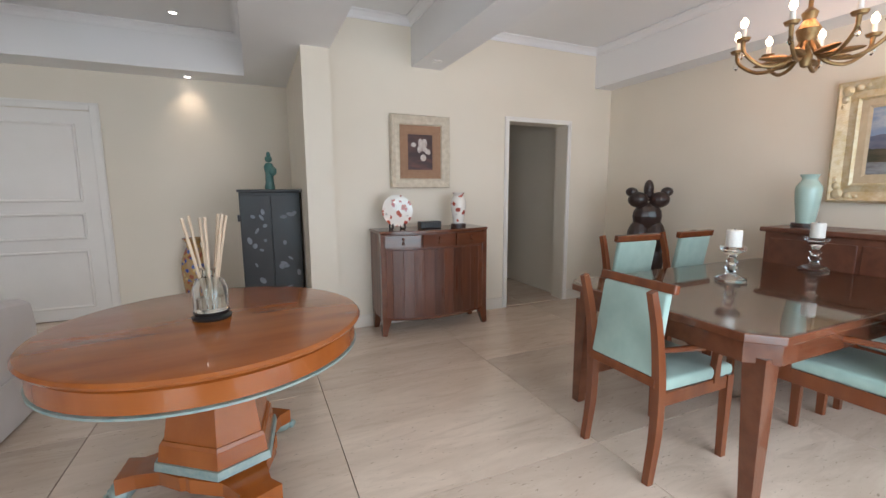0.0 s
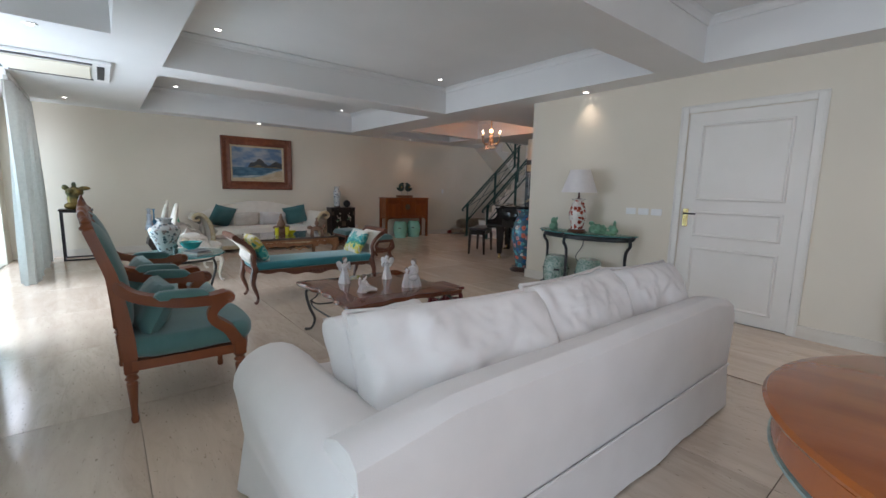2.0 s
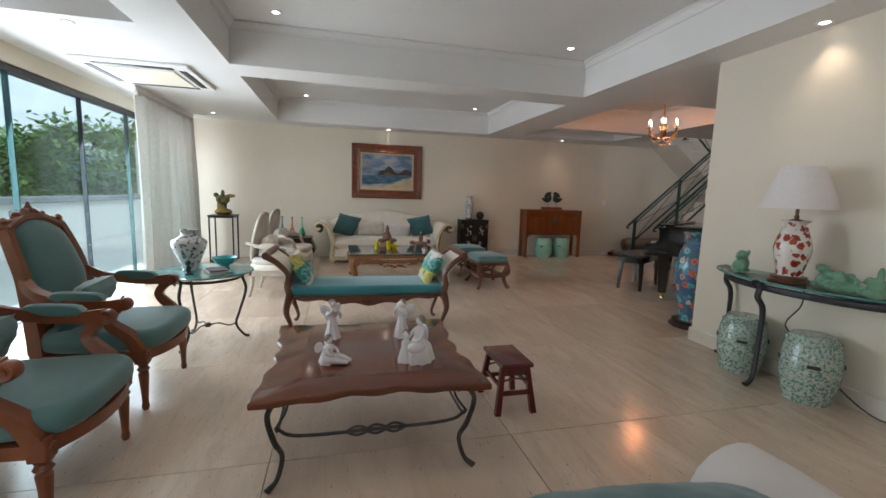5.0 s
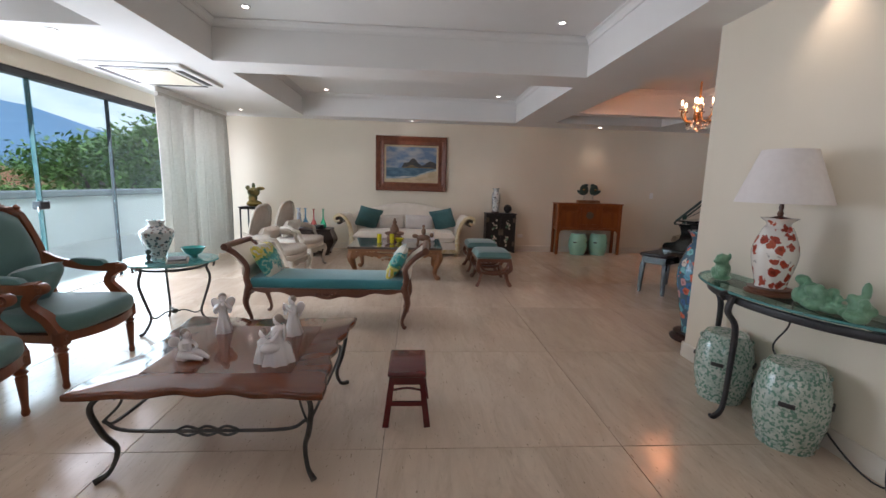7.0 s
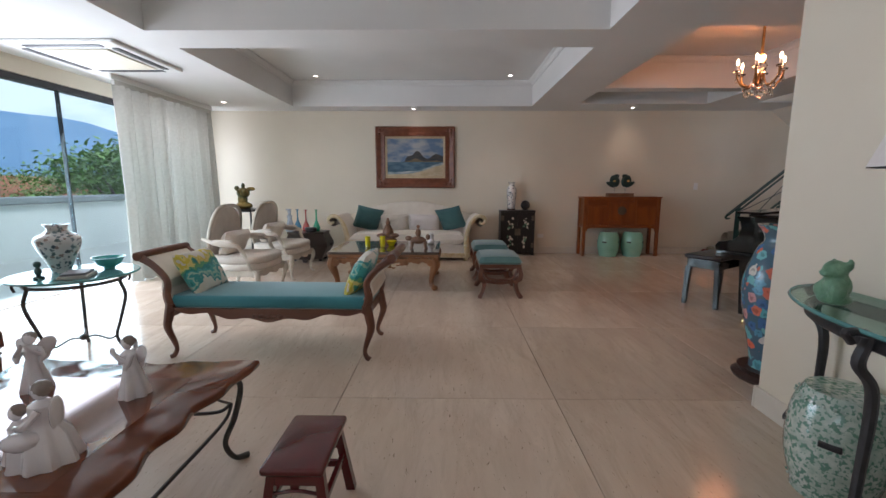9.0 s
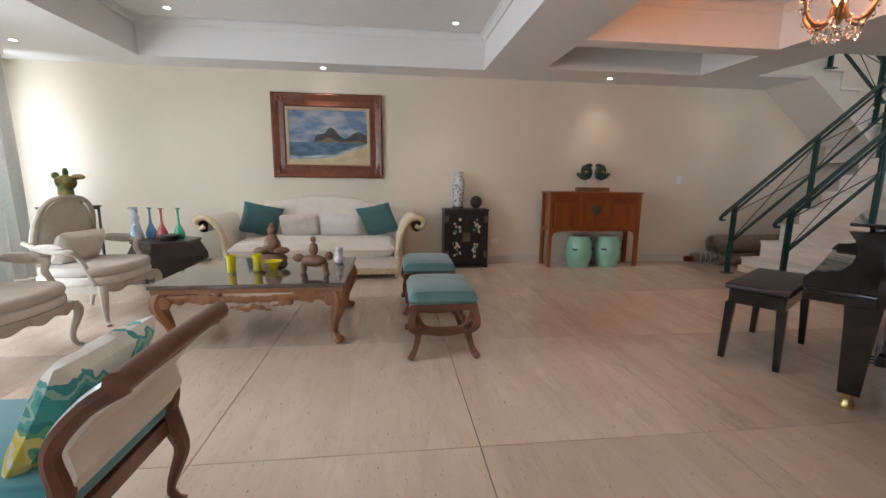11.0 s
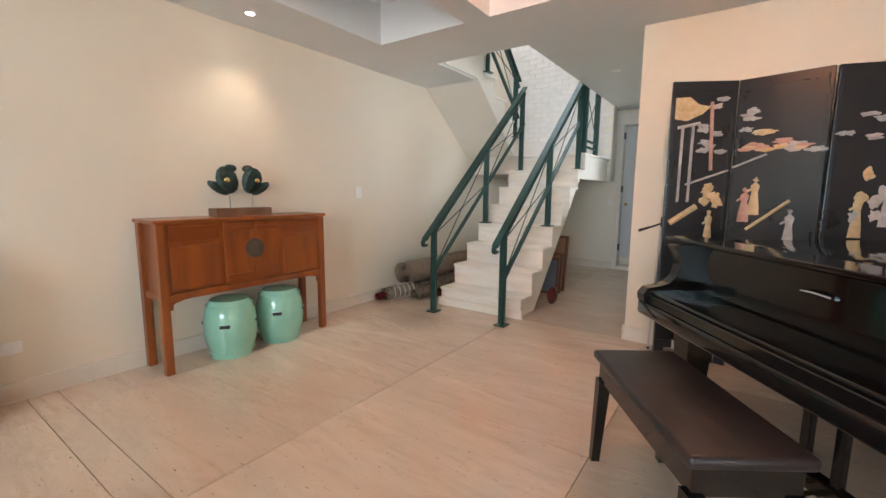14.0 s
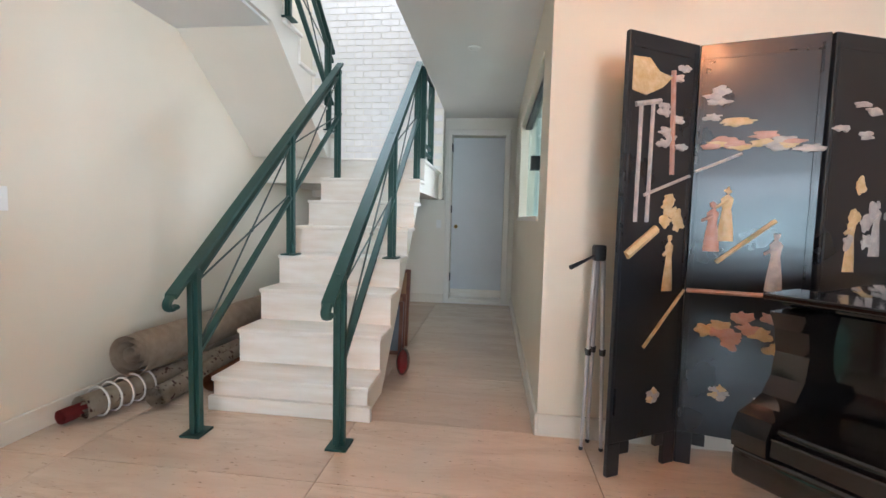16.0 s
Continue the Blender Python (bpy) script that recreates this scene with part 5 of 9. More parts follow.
def figurine(m, kind, label):
    """Glazed porcelain figures, each one plain mesh."""
    b = bmesh.new()
    if kind == "standing":
        robe([(0.050, 0), (0.052, 0.006), (0.044, 0.04), (0.034, 0.08), (0.026, 0.115), (0.022, 0.13), (0.027, 0.15), (0.030, 0.165), (0.012, 0.182)], 7, 0.13, 1.0, b, lean=0.006)
        head(b, 0.008, 0, 0.207, 0.022)
        for s in (-1, 1):
            tube([(0.006, s * 0.026, 0.165), (0.028, s * 0.036, 0.150), (0.050, s * 0.016, 0.175), (0.052, s * 0.006, 0.196)], [0.010, 0.009, 0.007, 0.006], 8, b)
            tube([(0.006, s * 0.026, 0.166), (0.022, s * 0.038, 0.140), (0.030, s * 0.034, 0.118)], [0.011, 0.013, 0.006], 8, b)
            ball(0.036, (-0.024, s * 0.034, 0.165), (0.22, 0.75, 1.1), bm=b, seg=12, rot=pose(0, 0, 0, s * -32, 0, s * 18))
            ball(0.024, (-0.026, s * 0.028, 0.130), (0.22, 0.6, 1.0), bm=b, seg=10, rot=pose(0, 0, 0, s * -20, 0, s * 15))
    elif kind == "seated":
        robe([(0.078, 0), (0.080, 0.008), (0.070, 0.045), (0.060, 0.085), (0.040, 0.11), (0.030, 0.135), (0.034, 0.16), (0.034, 0.172), (0.012, 0.188)], 9, 0.10, 2.0, b, squash=0.9, lean=-0.008)
        head(b, -0.004, 0.0, 0.212, 0.024)
        robe([(0.040, 0), (0.042, 0.006), (0.034, 0.05), (0.024, 0.085), (0.025, 0.105), (0.010, 0.125)], 6, 0.13, 0.4, b, at=(0.065, -0.02, 0.0))
        head(b, 0.066, -0.02, 0.147, 0.020, 0.6)
        ball(0.048, (0.030, 0.030, 0.085), (1.1, 0.75, 0.6), bm=b, seg=14)
        for s in (-1, 1):
            tube([(-0.008, s * 0.032, 0.165), (0.022, s * 0.046, 0.130), (0.052, s * 0.020, 0.120)], [0.011, 0.011, 0.007], 8, b)
        ball(0.042, (-0.034, 0.0, 0.14), (0.25, 0.9, 1.2), bm=b, seg=12)
    else:
        robe([(0.042, 0), (0.044, 0.006), (0.034, 0.035), (0.028, 0.065), (0.030, 0.085), (0.012, 0.102)], 6, 0.12, 0.5, b, lean=0.01)
        head(b, 0.012, 0, 0.126, 0.021)
        for s in (-1, 1):
            tube([(0.0, s * 0.02, 0.025), (0.055, s * 0.024 + 0.012, 0.026), (0.11, s * 0.016 + 0.03, 0.012)], [0.024, 0.019, 0.009], 10, b)
            tube([(0.008, s * 0.026, 0.088), (0.030, s * 0.038, 0.062), (0.052, s * 0.022, 0.055)], [0.009, 0.009, 0.006], 8, b)
            ball(0.034, (-0.026, s * 0.034, 0.090), (0.25, 0.8, 0.8), bm=b, seg=12, rot=pose(0, 0, 0, s * -35, 0, s * 20))
    return tagged(part("figurine", b, [PORCELAIN, FIG_HAIR], smooth=True, at=m), label, "figurine")


figurine(pose(-3.90, 2.02, 0.446, 0, 0, 20), "standing", "white porcelain angel figurine standing on coffee table")
figurine(pose(-3.86, 2.43, 0.446, 0, 0, -40), "standing", "white porcelain angel figurine with raised arms")
figurine(pose(-3.48, 2.46, 0.446, 0, 0, -70), "seated", "white porcelain seated mother figurine with child")
figurine(pose(-3.52, 2.00, 0.446, 0, 0, 60), "crouched", "small white porcelain cherub figurine reclining")

# red stool
st = thing("red_stool", sized(pose(-3.79, 3.095, 0), 0.84, 0.92, 0.745), "small dark red lacquered wooden stool", "stool")
part("seat", box(-0.2, 0.2, -0.115, 0.115, 0.385, 0.425, bev=0.014, seg=3), RED_LACQ, st, smooth=True)
for sx in (-1, 1):
    for sy in (-1, 1):
        part("leg", tube([(sx * 0.19, sy * 0.125, 0.0), (sx * 0.14, sy * 0.085, 0.39)], [0.019, 0.016], square=True, steps=1), RED_LACQ, st)
    part("stretcher", box(sx * 0.165 - 0.01, sx * 0.165 + 0.01, -0.1, 0.1, 0.15, 0.185, bev=0.003), RED_LACQ, st)
    part("apron", box(sx * 0.15 - 0.008, sx * 0.15 + 0.008, -0.09, 0.09, 0.31, 0.385, bev=0.003), RED_LACQ, st)
    part("scroll_rail", tube([(sx * 0.155, -0.08, 0.27), (sx * 0.155, 0, 0.285), (sx * 0.155, 0.08, 0.27)], 0.008, 6), RED_LACQ, st)
for sy in (-1, 1):
    part("stretcher", box(-0.15, 0.15, sy * 0.1 - 0.01, sy * 0.1 + 0.01, 0.21, 0.24, bev=0.003), RED_LACQ, st)

# round glass side table
gt = thing("glass_side_table", sized(pose(-5.285, 0.965, 0, 0, 0, -42), 0.85, 0.85, 0.915), "round glass side table on scrolled iron legs", "table")
part("tabletop", lathe([(0.0, 0.655), (0.435, 0.655), (0.44, 0.66), (0.44, 0.665), (0.435, 0.67), (0.0, 0.67)], 48), GLASS_TOP, gt)
part("rim", lathe([(0.436, 0.654), (0.4425, 0.658), (0.4425, 0.667), (0.436, 0.671)], 48), mat("glass_edge", (0.1, 0.3, 0.3), rough=0.1), gt)
part("ring", tube([(0.33 * math.cos(a), 0.33 * math.sin(a), 0.61) for a in np.linspace(0, 2 * math.pi, 33)], 0.012, 8, steps=1), IRON, gt, smooth=True)
for k in range(3):
    a = pose(0, 0, 0, 0, 0, 120 * k + 20)
    lg = part("leg", tube([(0.40, 0, 0.60), (0.41, 0, 0.645), (0.36, 0, 0.645), (0.33, 0, 0.60), (0.36, 0, 0.48), (0.30, 0, 0.28), (0.26, 0, 0.14), (0.33, 0, 0.03), (0.38, 0, 0.012)], [0.009, 0.01, 0.012, 0.014, 0.014, 0.013, 0.012, 0.012, 0.016]), IRON, gt, smooth=True, at=a)
    part("brace", tube([(0.27, 0, 0.16), (0.2, 0.0, 0.13), (0.1, 0, 0.16), (0.03, 0, 0.15)], 0.007, 6), IRON, lg, smooth=True)
part("hub", ball(0.035, (0, 0, 0.15), (1, 1, 0.7)), IRON, gt, smooth=True)


DARK_STAND = mat("dark_stand_wood", (0.03, 0.014, 0.011), (0.05, 0.022, 0.017), scale=12, rough=0.35, bump=0.4, bscale=50, coat=0.2)


def pot(name, m, profile, material, label, category="vase", foot=None, lid=None, seg=32):
    v = thing(name, m, label, category)
    part("body", lathe(profile, seg), material, v, smooth=True)
    if foot:
        part("base", lathe(foot, seg), DARK_STAND, v, "dark carved wooden base", smooth=True)
    return v


def vase_profile(h, rf, rb, rn, rl, zb=0.62, z0=0.0):
    """Foot, belly, neck and lip radii of a vase h high."""
    p = smooth_line([(rf, 0, 0.0), (rf, 0, h * 0.02), (rf * 1.05, 0, h * 0.1), (rb, 0, h * zb), (rn * 1.3, 0, h * 0.82), (rn, 0, h * 0.88), (rn, 0, h * 0.93), (rl, 0, h)], 4)
    return [(0.0, z0)] + [(q.x, z0 + q.z) for q in p] + [(rl * 0.85, z0 + h), (rn * 0.8, z0 + h * 0.92), (0.0, z0 + h * 0.9)]


pot("porcelain_vase", pose(-5.31, 0.845, 0.614), vase_profile(0.34, 0.06, 0.135, 0.06, 0.075, 0.66), BLUEWHITE, "white porcelain vase with grey-blue painting")
pot("turquoise_bowl", pose(-5.45, 1.075, 0.614), [(0.0, 0.0), (0.035, 0.0), (0.035, 0.012), (0.07, 0.03), (0.105, 0.085), (0.1, 0.085), (0.065, 0.036), (0.0, 0.02)], mat("turquoise_glaze", (0.03, 0.33, 0.33), (0.06, 0.42, 0.4), rough=0.12, coat=0.5), "turquoise glazed bowl on glass table", "bowl")
bk = thing("book_stack", sized(pose(-5.16, 1.09, 0.614, 0, 0, 25), 0.9, 0.9, 1), "two thin books lying on the glass table", "books")
part("book", box(-0.12, 0.12, -0.09, 0.09, 0, 0.018, bev=0.002), mat("book_cover", (0.5, 0.46, 0.42), rough=0.5), bk)
part("book", box(-0.1, 0.1, -0.075, 0.075, 0.019, 0.034, bev=0.002), mat("book_cover_dark", (0.2, 0.2, 0.22), rough=0.5), bk)
tagged(part("figurine", ball(0.022, (0, 0, 0.095), bm=lathe([(0.03, 0), (0.03, 0.012), (0.012, 0.02), (0.022, 0.05), (0.01, 0.075)], 10)), BRONZE, smooth=True, at=pose(-5.08, 0.90, 0.614)), "small dark bronze figurine on the glass table", "figurine")


# chaise bench with scrolled ends; local x is its length
def chaise():
    c = thing("chaise_bench", sized(pose(-5.49, 2.34, 0, 0, 0, 88.7), 0.97, 0.9, 1.0), "turquoise velvet bench with carved scrolled mahogany ends", "bench")
    hw, hd = 0.73, 0.27
    part("seat", prism([(-hw, -hd), (hw, -hd), (hw, hd), (-hw, hd)], 0.36, 0.455, bev=0.035, seg=4), TURQ, c, "turquoise velvet seat", smooth=True)
    for sy in (-1, 1):
        n = 60
        b = bmesh.new()
        top, bot = [], []
        for i in range(n + 1):
            u = i / n * 2 - 1
            dip = 0.045 + 0.03 * math.cos(u * math.pi * 1.0) + 0.012 * math.cos(u * math.pi * 5)
            x = u * hw
            for y, lst in ((sy * hd - 0.012, top), (sy * hd + 0.012, bot)):
                lst.append((b.verts.new((x, y, 0.365)), b.verts.new((x, y, 0.355 - dip))))
        for i in range(n):
            for lst in (top, bot):
                b.faces.new((lst[i][0], lst[i + 1][0], lst[i + 1][1], lst[i][1]))
            b.faces.new((top[i][1], top[i + 1][1], bot[i + 1][1], bot[i][1]))
            b.faces.new((top[i][0], bot[i][0], bot[i + 1][0], top[i + 1][0]))
        ap = part("apron", b, MAHOG, c, "carved serpentine apron")
        b = bmesh.new()
        for u in (-0.09, -0.045, 0, 0.045, 0.09):
            ball(0.022, (u, sy * (hd + 0.012), 0.315 - 0.006 * (1 - abs(u) * 10)), (1.1, 0.45, 0.8), bm=b, seg=8)
        part("carved_shell", b, MAHOG, ap, smooth=True)
        for sx in (-1, 1):
            thick_line([(sx * hw * 0.985, sy * hd, 0.40), (sx * (hw + 0.012), sy * hd, 0.30), (sx * (hw + 0.02), sy * (hd + 0.01), 0.22), (sx * (hw - 0.025), sy * hd, 0.08), (sx * (hw - 0.015), sy * (hd + 0.01), 0.025), (sx * (hw + 0.01), sy * (hd + 0.015), 0.004)], [0.034, 0.034, 0.028, 0.016, 0.017, 0.021], c, "leg", MAHOG)
            thick_line([(sx * hw * 0.97, sy * hd, 0.34), (sx * (hw + 0.01), sy * hd, 0.45), (sx * (hw - 0.0), sy * hd, 0.56), (sx * (hw + 0.08), sy * hd, 0.66), (sx * (hw + 0.18), sy * hd, 0.725)], [0.03, 0.03, 0.024, 0.024, 0.03], c, "end_post", MAHOG)
    part("apron", box(-hw, -hw + 0.024, -hd, hd, 0.30, 0.36, bev=0.004), MAHOG, c)
    part("apron", box(hw - 0.024, hw, -hd, hd, 0.30, 0.36, bev=0.004), MAHOG, c)
    for sx in (-1, 1):
        part("top_rail", tube([(sx * (hw + 0.185), -hd - 0.035, 0.735), (sx * (hw + 0.185), 0, 0.74), (sx * (hw + 0.185), hd + 0.035, 0.735)], 0.032, 10), MAHOG, c, smooth=True)
        b = bmesh.new()
        rows = []
        for x, z in ((hw - 0.03, 0.44), (hw + 0.0, 0.5), (hw - 0.015, 0.57), (hw + 0.055, 0.65), (hw + 0.155, 0.725)):
            rows.append([b.verts.new((sx * x, y, z)) for y in (-hd, hd)] + [b.verts.new((sx * (x + 0.05), y, z - 0.012)) for y in (hd, -hd)])
        for r, q in zip(rows, rows[1:]):
            for k in range(4):
                b.faces.new((r[k], r[(k + 1) % 4], q[(k + 1) % 4], q[k]))
        part("end_pad", b, IVORY, c, "cream upholstered scroll end", smooth=True)
    for sx, sd in ((-1, 4), (1, 11)):
        q = thing("printed_cushion", pose(-5.49, 2.34, 0, 0, 0, 88.7) @ pose(sx * 0.615, 0.02, 0.585, 0, sx * -62, 0), "white cushion printed in turquoise and yellow", "cushion", "printed cushions on the bench")
        part("cover", cushion(0.34, 0.42, 0.12, puff=0.4, n=20, wob=0.1, seed=sd, pinch=0.05), PRINT, q, smooth=True)


chaise()


# iron console table with glass top by the wall
def console_table():
    c = thing("console_table", pose(-3.62, YN - 0.02, 0), "half-round glass console table on black iron legs", "table")
    arc = [(0.68 * math.cos(a), -0.42 * math.sin(a)) for a in np.linspace(0, math.pi, 32)]
    part("tabletop", prism(arc, 0.768, 0.782, bev=0.003, seg=1), GLASS_TOP, c)
    part("rim", tube([(x, y, 0.775) for x, y in arc], 0.0075, 6, steps=1), mat("glass_edge", (0.1, 0.3, 0.3), rough=0.1), c, smooth=True)
    part("apron", tube([(x * 0.9, y * 0.86, 0.725) for x, y in arc], 0.013, flat=1.8, steps=1, seg=8), BLACK_METAL, c, smooth=True)
    part("back_rail", box(-0.61, 0.61, -0.03, -0.005, 0.70, 0.75, bev=0.004), BLACK_METAL, c)
    for x, y in ((-0.60, -0.04), (-0.06, -0.36), (0.60, -0.08)):
        n = Vector((x, y * 1.4, 0)).normalized() * 0.06
        q = Vector((x, y, 0))
        lg = part("leg", tube([q + n * 1.2 + Vector((0, 0, 0.73)), q + n * 1.5 + Vector((0, 0, 0.765)), q + n * 0.4 + Vector((0, 0, 0.755)), q + n * 0.7 + Vector((0, 0, 0.66)), q - n * 0.2 + Vector((0, 0, 0.56)), q - n * 0.2 + Vector((0, 0, 0.3)), q + n * 0.0 + Vector((0, 0, 0.08)), q + n * 0.7 + Vector((0, 0, 0.015)), q + n * 1.1 + Vector((0, 0, 0.02))], [0.014, 0.016, 0.019, 0.022, 0.021, 0.018, 0.017, 0.018, 0.014], seg=8, flat=0.8), BLACK_METAL, c, smooth=True)
    part("cable", tube([(0.02, -0.1, 0.76), (0.0, -0.08, 0.6), (-0.1, -0.06, 0.42), (0.1, -0.05, 0.3), (0.3, -0.05, 0.1), (0.55, -0.05, 0.02), (0.75, -0.03, 0.2)], 0.005, 6), BLACK_METAL, c, "black lamp cable", smooth=True)


console_table()


def table_lamp(m):
    l = thing("table_lamp", m, "lamp with red-painted porcelain base and white shade", "lamp")
    part("base", lathe([(0.0, 0), (0.115, 0), (0.12, 0.012), (0.10, 0.02), (0.105, 0.035), (0.0, 0.04)], 28), MAHOG, l, "dark carved wooden base", smooth=True)
    part("body", lathe([(q[0], q[1] + 0.04) for q in vase_profile(0.38, 0.075, 0.108, 0.057, 0.088, 0.5)], 32), REDWHITE, l, smooth=True)
    for s in (-1, 1):
        part("lug", ball(0.022, (s * 0.074, 0, 0.35), (0.7, 0.6, 1.4)), REDWHITE, l, smooth=True)
    part("stem", lathe([(0.05, 0.42), (0.012, 0.43), (0.016, 0.445), (0.009, 0.46), (0.012, 0.475), (0.008, 0.52), (0.008, 0.66)], 12), MAHOG, l, smooth=True)
    b = lathe([(0.220, 0.50), (0.122, 0.78), (0.119, 0.78), (0.217, 0.50)], 40)
    part("shade", b, SHADE, l, "white pleated fabric shade", smooth=True)


table_lamp(pose(-3.63, 5.1, 0.783))


def garden_stool(m, label, material, h=0.44, r=0.185, group=""):
    g = thing("garden_stool", m, label, "stool", group)
    pr = smooth_line([(r * 0.78, 0, 0), (r * 0.80, 0, h * 0.06), (r * 0.97, 0, h * 0.32), (r, 0, h * 0.55), (r * 0.93, 0, h * 0.8), (r * 0.76, 0, h * 0.97)], 4)
    part("body", lathe([(0, 0)] + [(q.x, q.z) for q in pr] + [(r * 0.72, h), (r * 0.3, h * 1.005), (0, h * 1.0)], 36), material, g, smooth=True)
    # body is not pierced; black blocks give the shade of its handle holes
    for k in range(4):
        a = radians(90 * k + 40)
        part("pierced_slot", box(-0.035, 0.035, -0.012, 0.004, -0.012, 0.012, bev=0.004), BLACK_METAL, g, "black block for the shade inside a handle slot", at=pose(r * 0.995 * math.cos(a), r * 0.995 * math.sin(a), h * 0.6, 0, 0, math.degrees(a) - 90) @ pose(0, 0.002, 0))
    for z, rr in ((h * 0.1, 0.835), (h * 0.91, 0.865)):
        b = bmesh.new()
        for k in range(28):
            a = 2 * math.pi * k / 28
            ball(0.006, (r * rr * math.cos(a), r * rr * math.sin(a), z), bm=b, seg=6)
        tagged(part("bosses", b, material, g), kind="stuff")


garden_stool(pose(-3.95, 5.15, 0), "green and white porcelain garden stool under console table", GREENWHITE, 0.44, 0.165, "green and white garden stools")
garden_stool(pose(-3.45, 5.15, 0), "green and white porcelain garden stool under console table", GREENWHITE, 0.45, 0.168, "green and white garden stools")


def lumpy(name, m, blobs, material, label, category="sculpture", voxel=0.008):
    """A carved figure built of merged rounded masses: one plain mesh."""
    b = bmesh.new()
    for (x, y, z), r, sc in blobs:
        ball(r, (x, y, z), sc, bm=b, seg=12)
    return tagged(fused(part(name, b, material, smooth=True, at=m), voxel), label, category)


lumpy("jade_lion", pose(-3.95, 5.06, 0.784), [((0, 0, 0.02), 0.055, (1, 1, 0.4)), ((0, 0, 0.07), 0.05, (1, 0.9, 1.1)), ((-0.03, -0.02, 0.05), 0.03, (1, 1, 1.2)), ((0.03, -0.02, 0.05), 0.03, (1, 1, 1.2)), ((0, -0.01, 0.13), 0.04, (1, 1, 1)), ((0.035, 0.01, 0.155), 0.016, (0.7, 0.7, 1.6)), ((-0.03, 0.01, 0.15), 0.016, (0.7, 0.7, 1.4)), ((0, -0.04, 0.12), 0.022, (1.2, 1, 0.7))], JADE, "green jade lion ornament on the console")
rnd = random.Random(8)
lumpy("jade_dragon", pose(-3.25, 5.06, 0.784), [((x, 0.03 * math.sin(x * 30), 0.03), 0.04, (1.3, 1, 0.7)) for x in np.linspace(-0.15, 0.15, 7)] + [((rnd.uniform(-0.17, 0.17), rnd.uniform(-0.04, 0.04), rnd.uniform(0.05, 0.11)), rnd.uniform(0.018, 0.034), (1, rnd.uniform(0.6, 1), rnd.uniform(0.7, 1.6))) for _ in range(26)] + [((-0.15, 0, 0.13), 0.028, (1.4, 1, 0.9)), ((0.15, 0, 0.14), 0.026, (0.7, 0.7, 1.8))], JADE, "green jade dragon carving on the console")

# tall cloisonne floor vase by the wall end, enamel vase by the door, black lacquer cabinet
pot("floor_vase", pose(-4.98, 5.68, 0), vase_profile(0.92, 0.12, 0.20, 0.11, 0.15, 0.55, 0.07), CLOISON, "tall blue cloisonne floor vase on dark stand", foot=[(0, 0), (0.2, 0), (0.21, 0.02), (0.17, 0.04), (0.18, 0.07), (0, 0.072)])
pot("enamel_vase", pose(-0.64, 5.14, 0), vase_profile(0.80, 0.10, 0.135, 0.07, 0.105, 0.6, 0.03), IMARI, "tall yellow and blue painted floor vase", foot=[(0, 0), (0.16, 0), (0.16, 0.03), (0, 0.032)])


def lacquer_corner_cabinet():
    c = thing("lacquer_cabinet", pose(0.135, 4.47, 0), "tall black lacquer cabinet with pearl flower inlay", "cabinet")
    part("body", box(-0.27, 0.27, -0.26, 0.28, 0.05, 1.32, bev=0.006), BLACK_LACQ, c)
    part("top", box(-0.285, 0.285, -0.28, 0.29, 1.32, 1.345, bev=0.005), BLACK_LACQ, c)
    part("plinth", box(-0.275, 0.275, -0.27, 0.28, 0, 0.05, bev=0.004), BLACK_LACQ, c)
    rnd = random.Random(4)
    DIM = mat("dim_inlay", (0.14, 0.15, 0.17), (0.2, 0.2, 0.22), scale=20, rough=0.3)
    for sx in (-1, 1):
        d = part("door", box(min(0.004 * sx, 0.265 * sx), max(0.004 * sx, 0.265 * sx), -0.272, -0.26, 0.08, 1.29, bev=0.003), BLACK_LACQ, c)
        for k in range(14):
            x, z = sx * rnd.uniform(0.05, 0.23), rnd.choice((rnd.uniform(0.2, 0.7), rnd.uniform(0.75, 1.15)))
            part("inlay", ball(1, (0, 0, 0), (rnd.uniform(0.015, 0.04), 0.003, rnd.uniform(0.01, 0.03)), seg=8), DIM, d, at=pose(x, -0.2725, z, 0, rnd.uniform(0, 180), 0))
    for z in (0.3, 1.05):
        part("hinge", box(-0.29, -0.268, -0.275, -0.2, z, z + 0.06, bev=0.002), BLACK_METAL, c)
    b = lathe([(0.045, 0), (0.05, 0.02), (0.04, 0.06), (0.038, 0.16), (0.05, 0.22), (0.03, 0.26)], 12)
    ball(0.035, (0, 0, 0.3), bm=b)
    ball(0.02, (0.0, 0, 0.345), (1, 1, 1.3), bm=b)
    ball(0.03, (0.03, -0.03, 0.18), (1.3, 0.8, 1.6), bm=b)
    tagged(part("green_figure", b, mat("green_glaze", (0.04, 0.16, 0.14), (0.10, 0.2, 0.17), scale=18, rough=0.25, bump=0.2), smooth=True, at=pose(0.15, 4.5, 1.346)), "green glazed standing figure on the cabinet", "figurine")


lacquer_corner_cabinet()


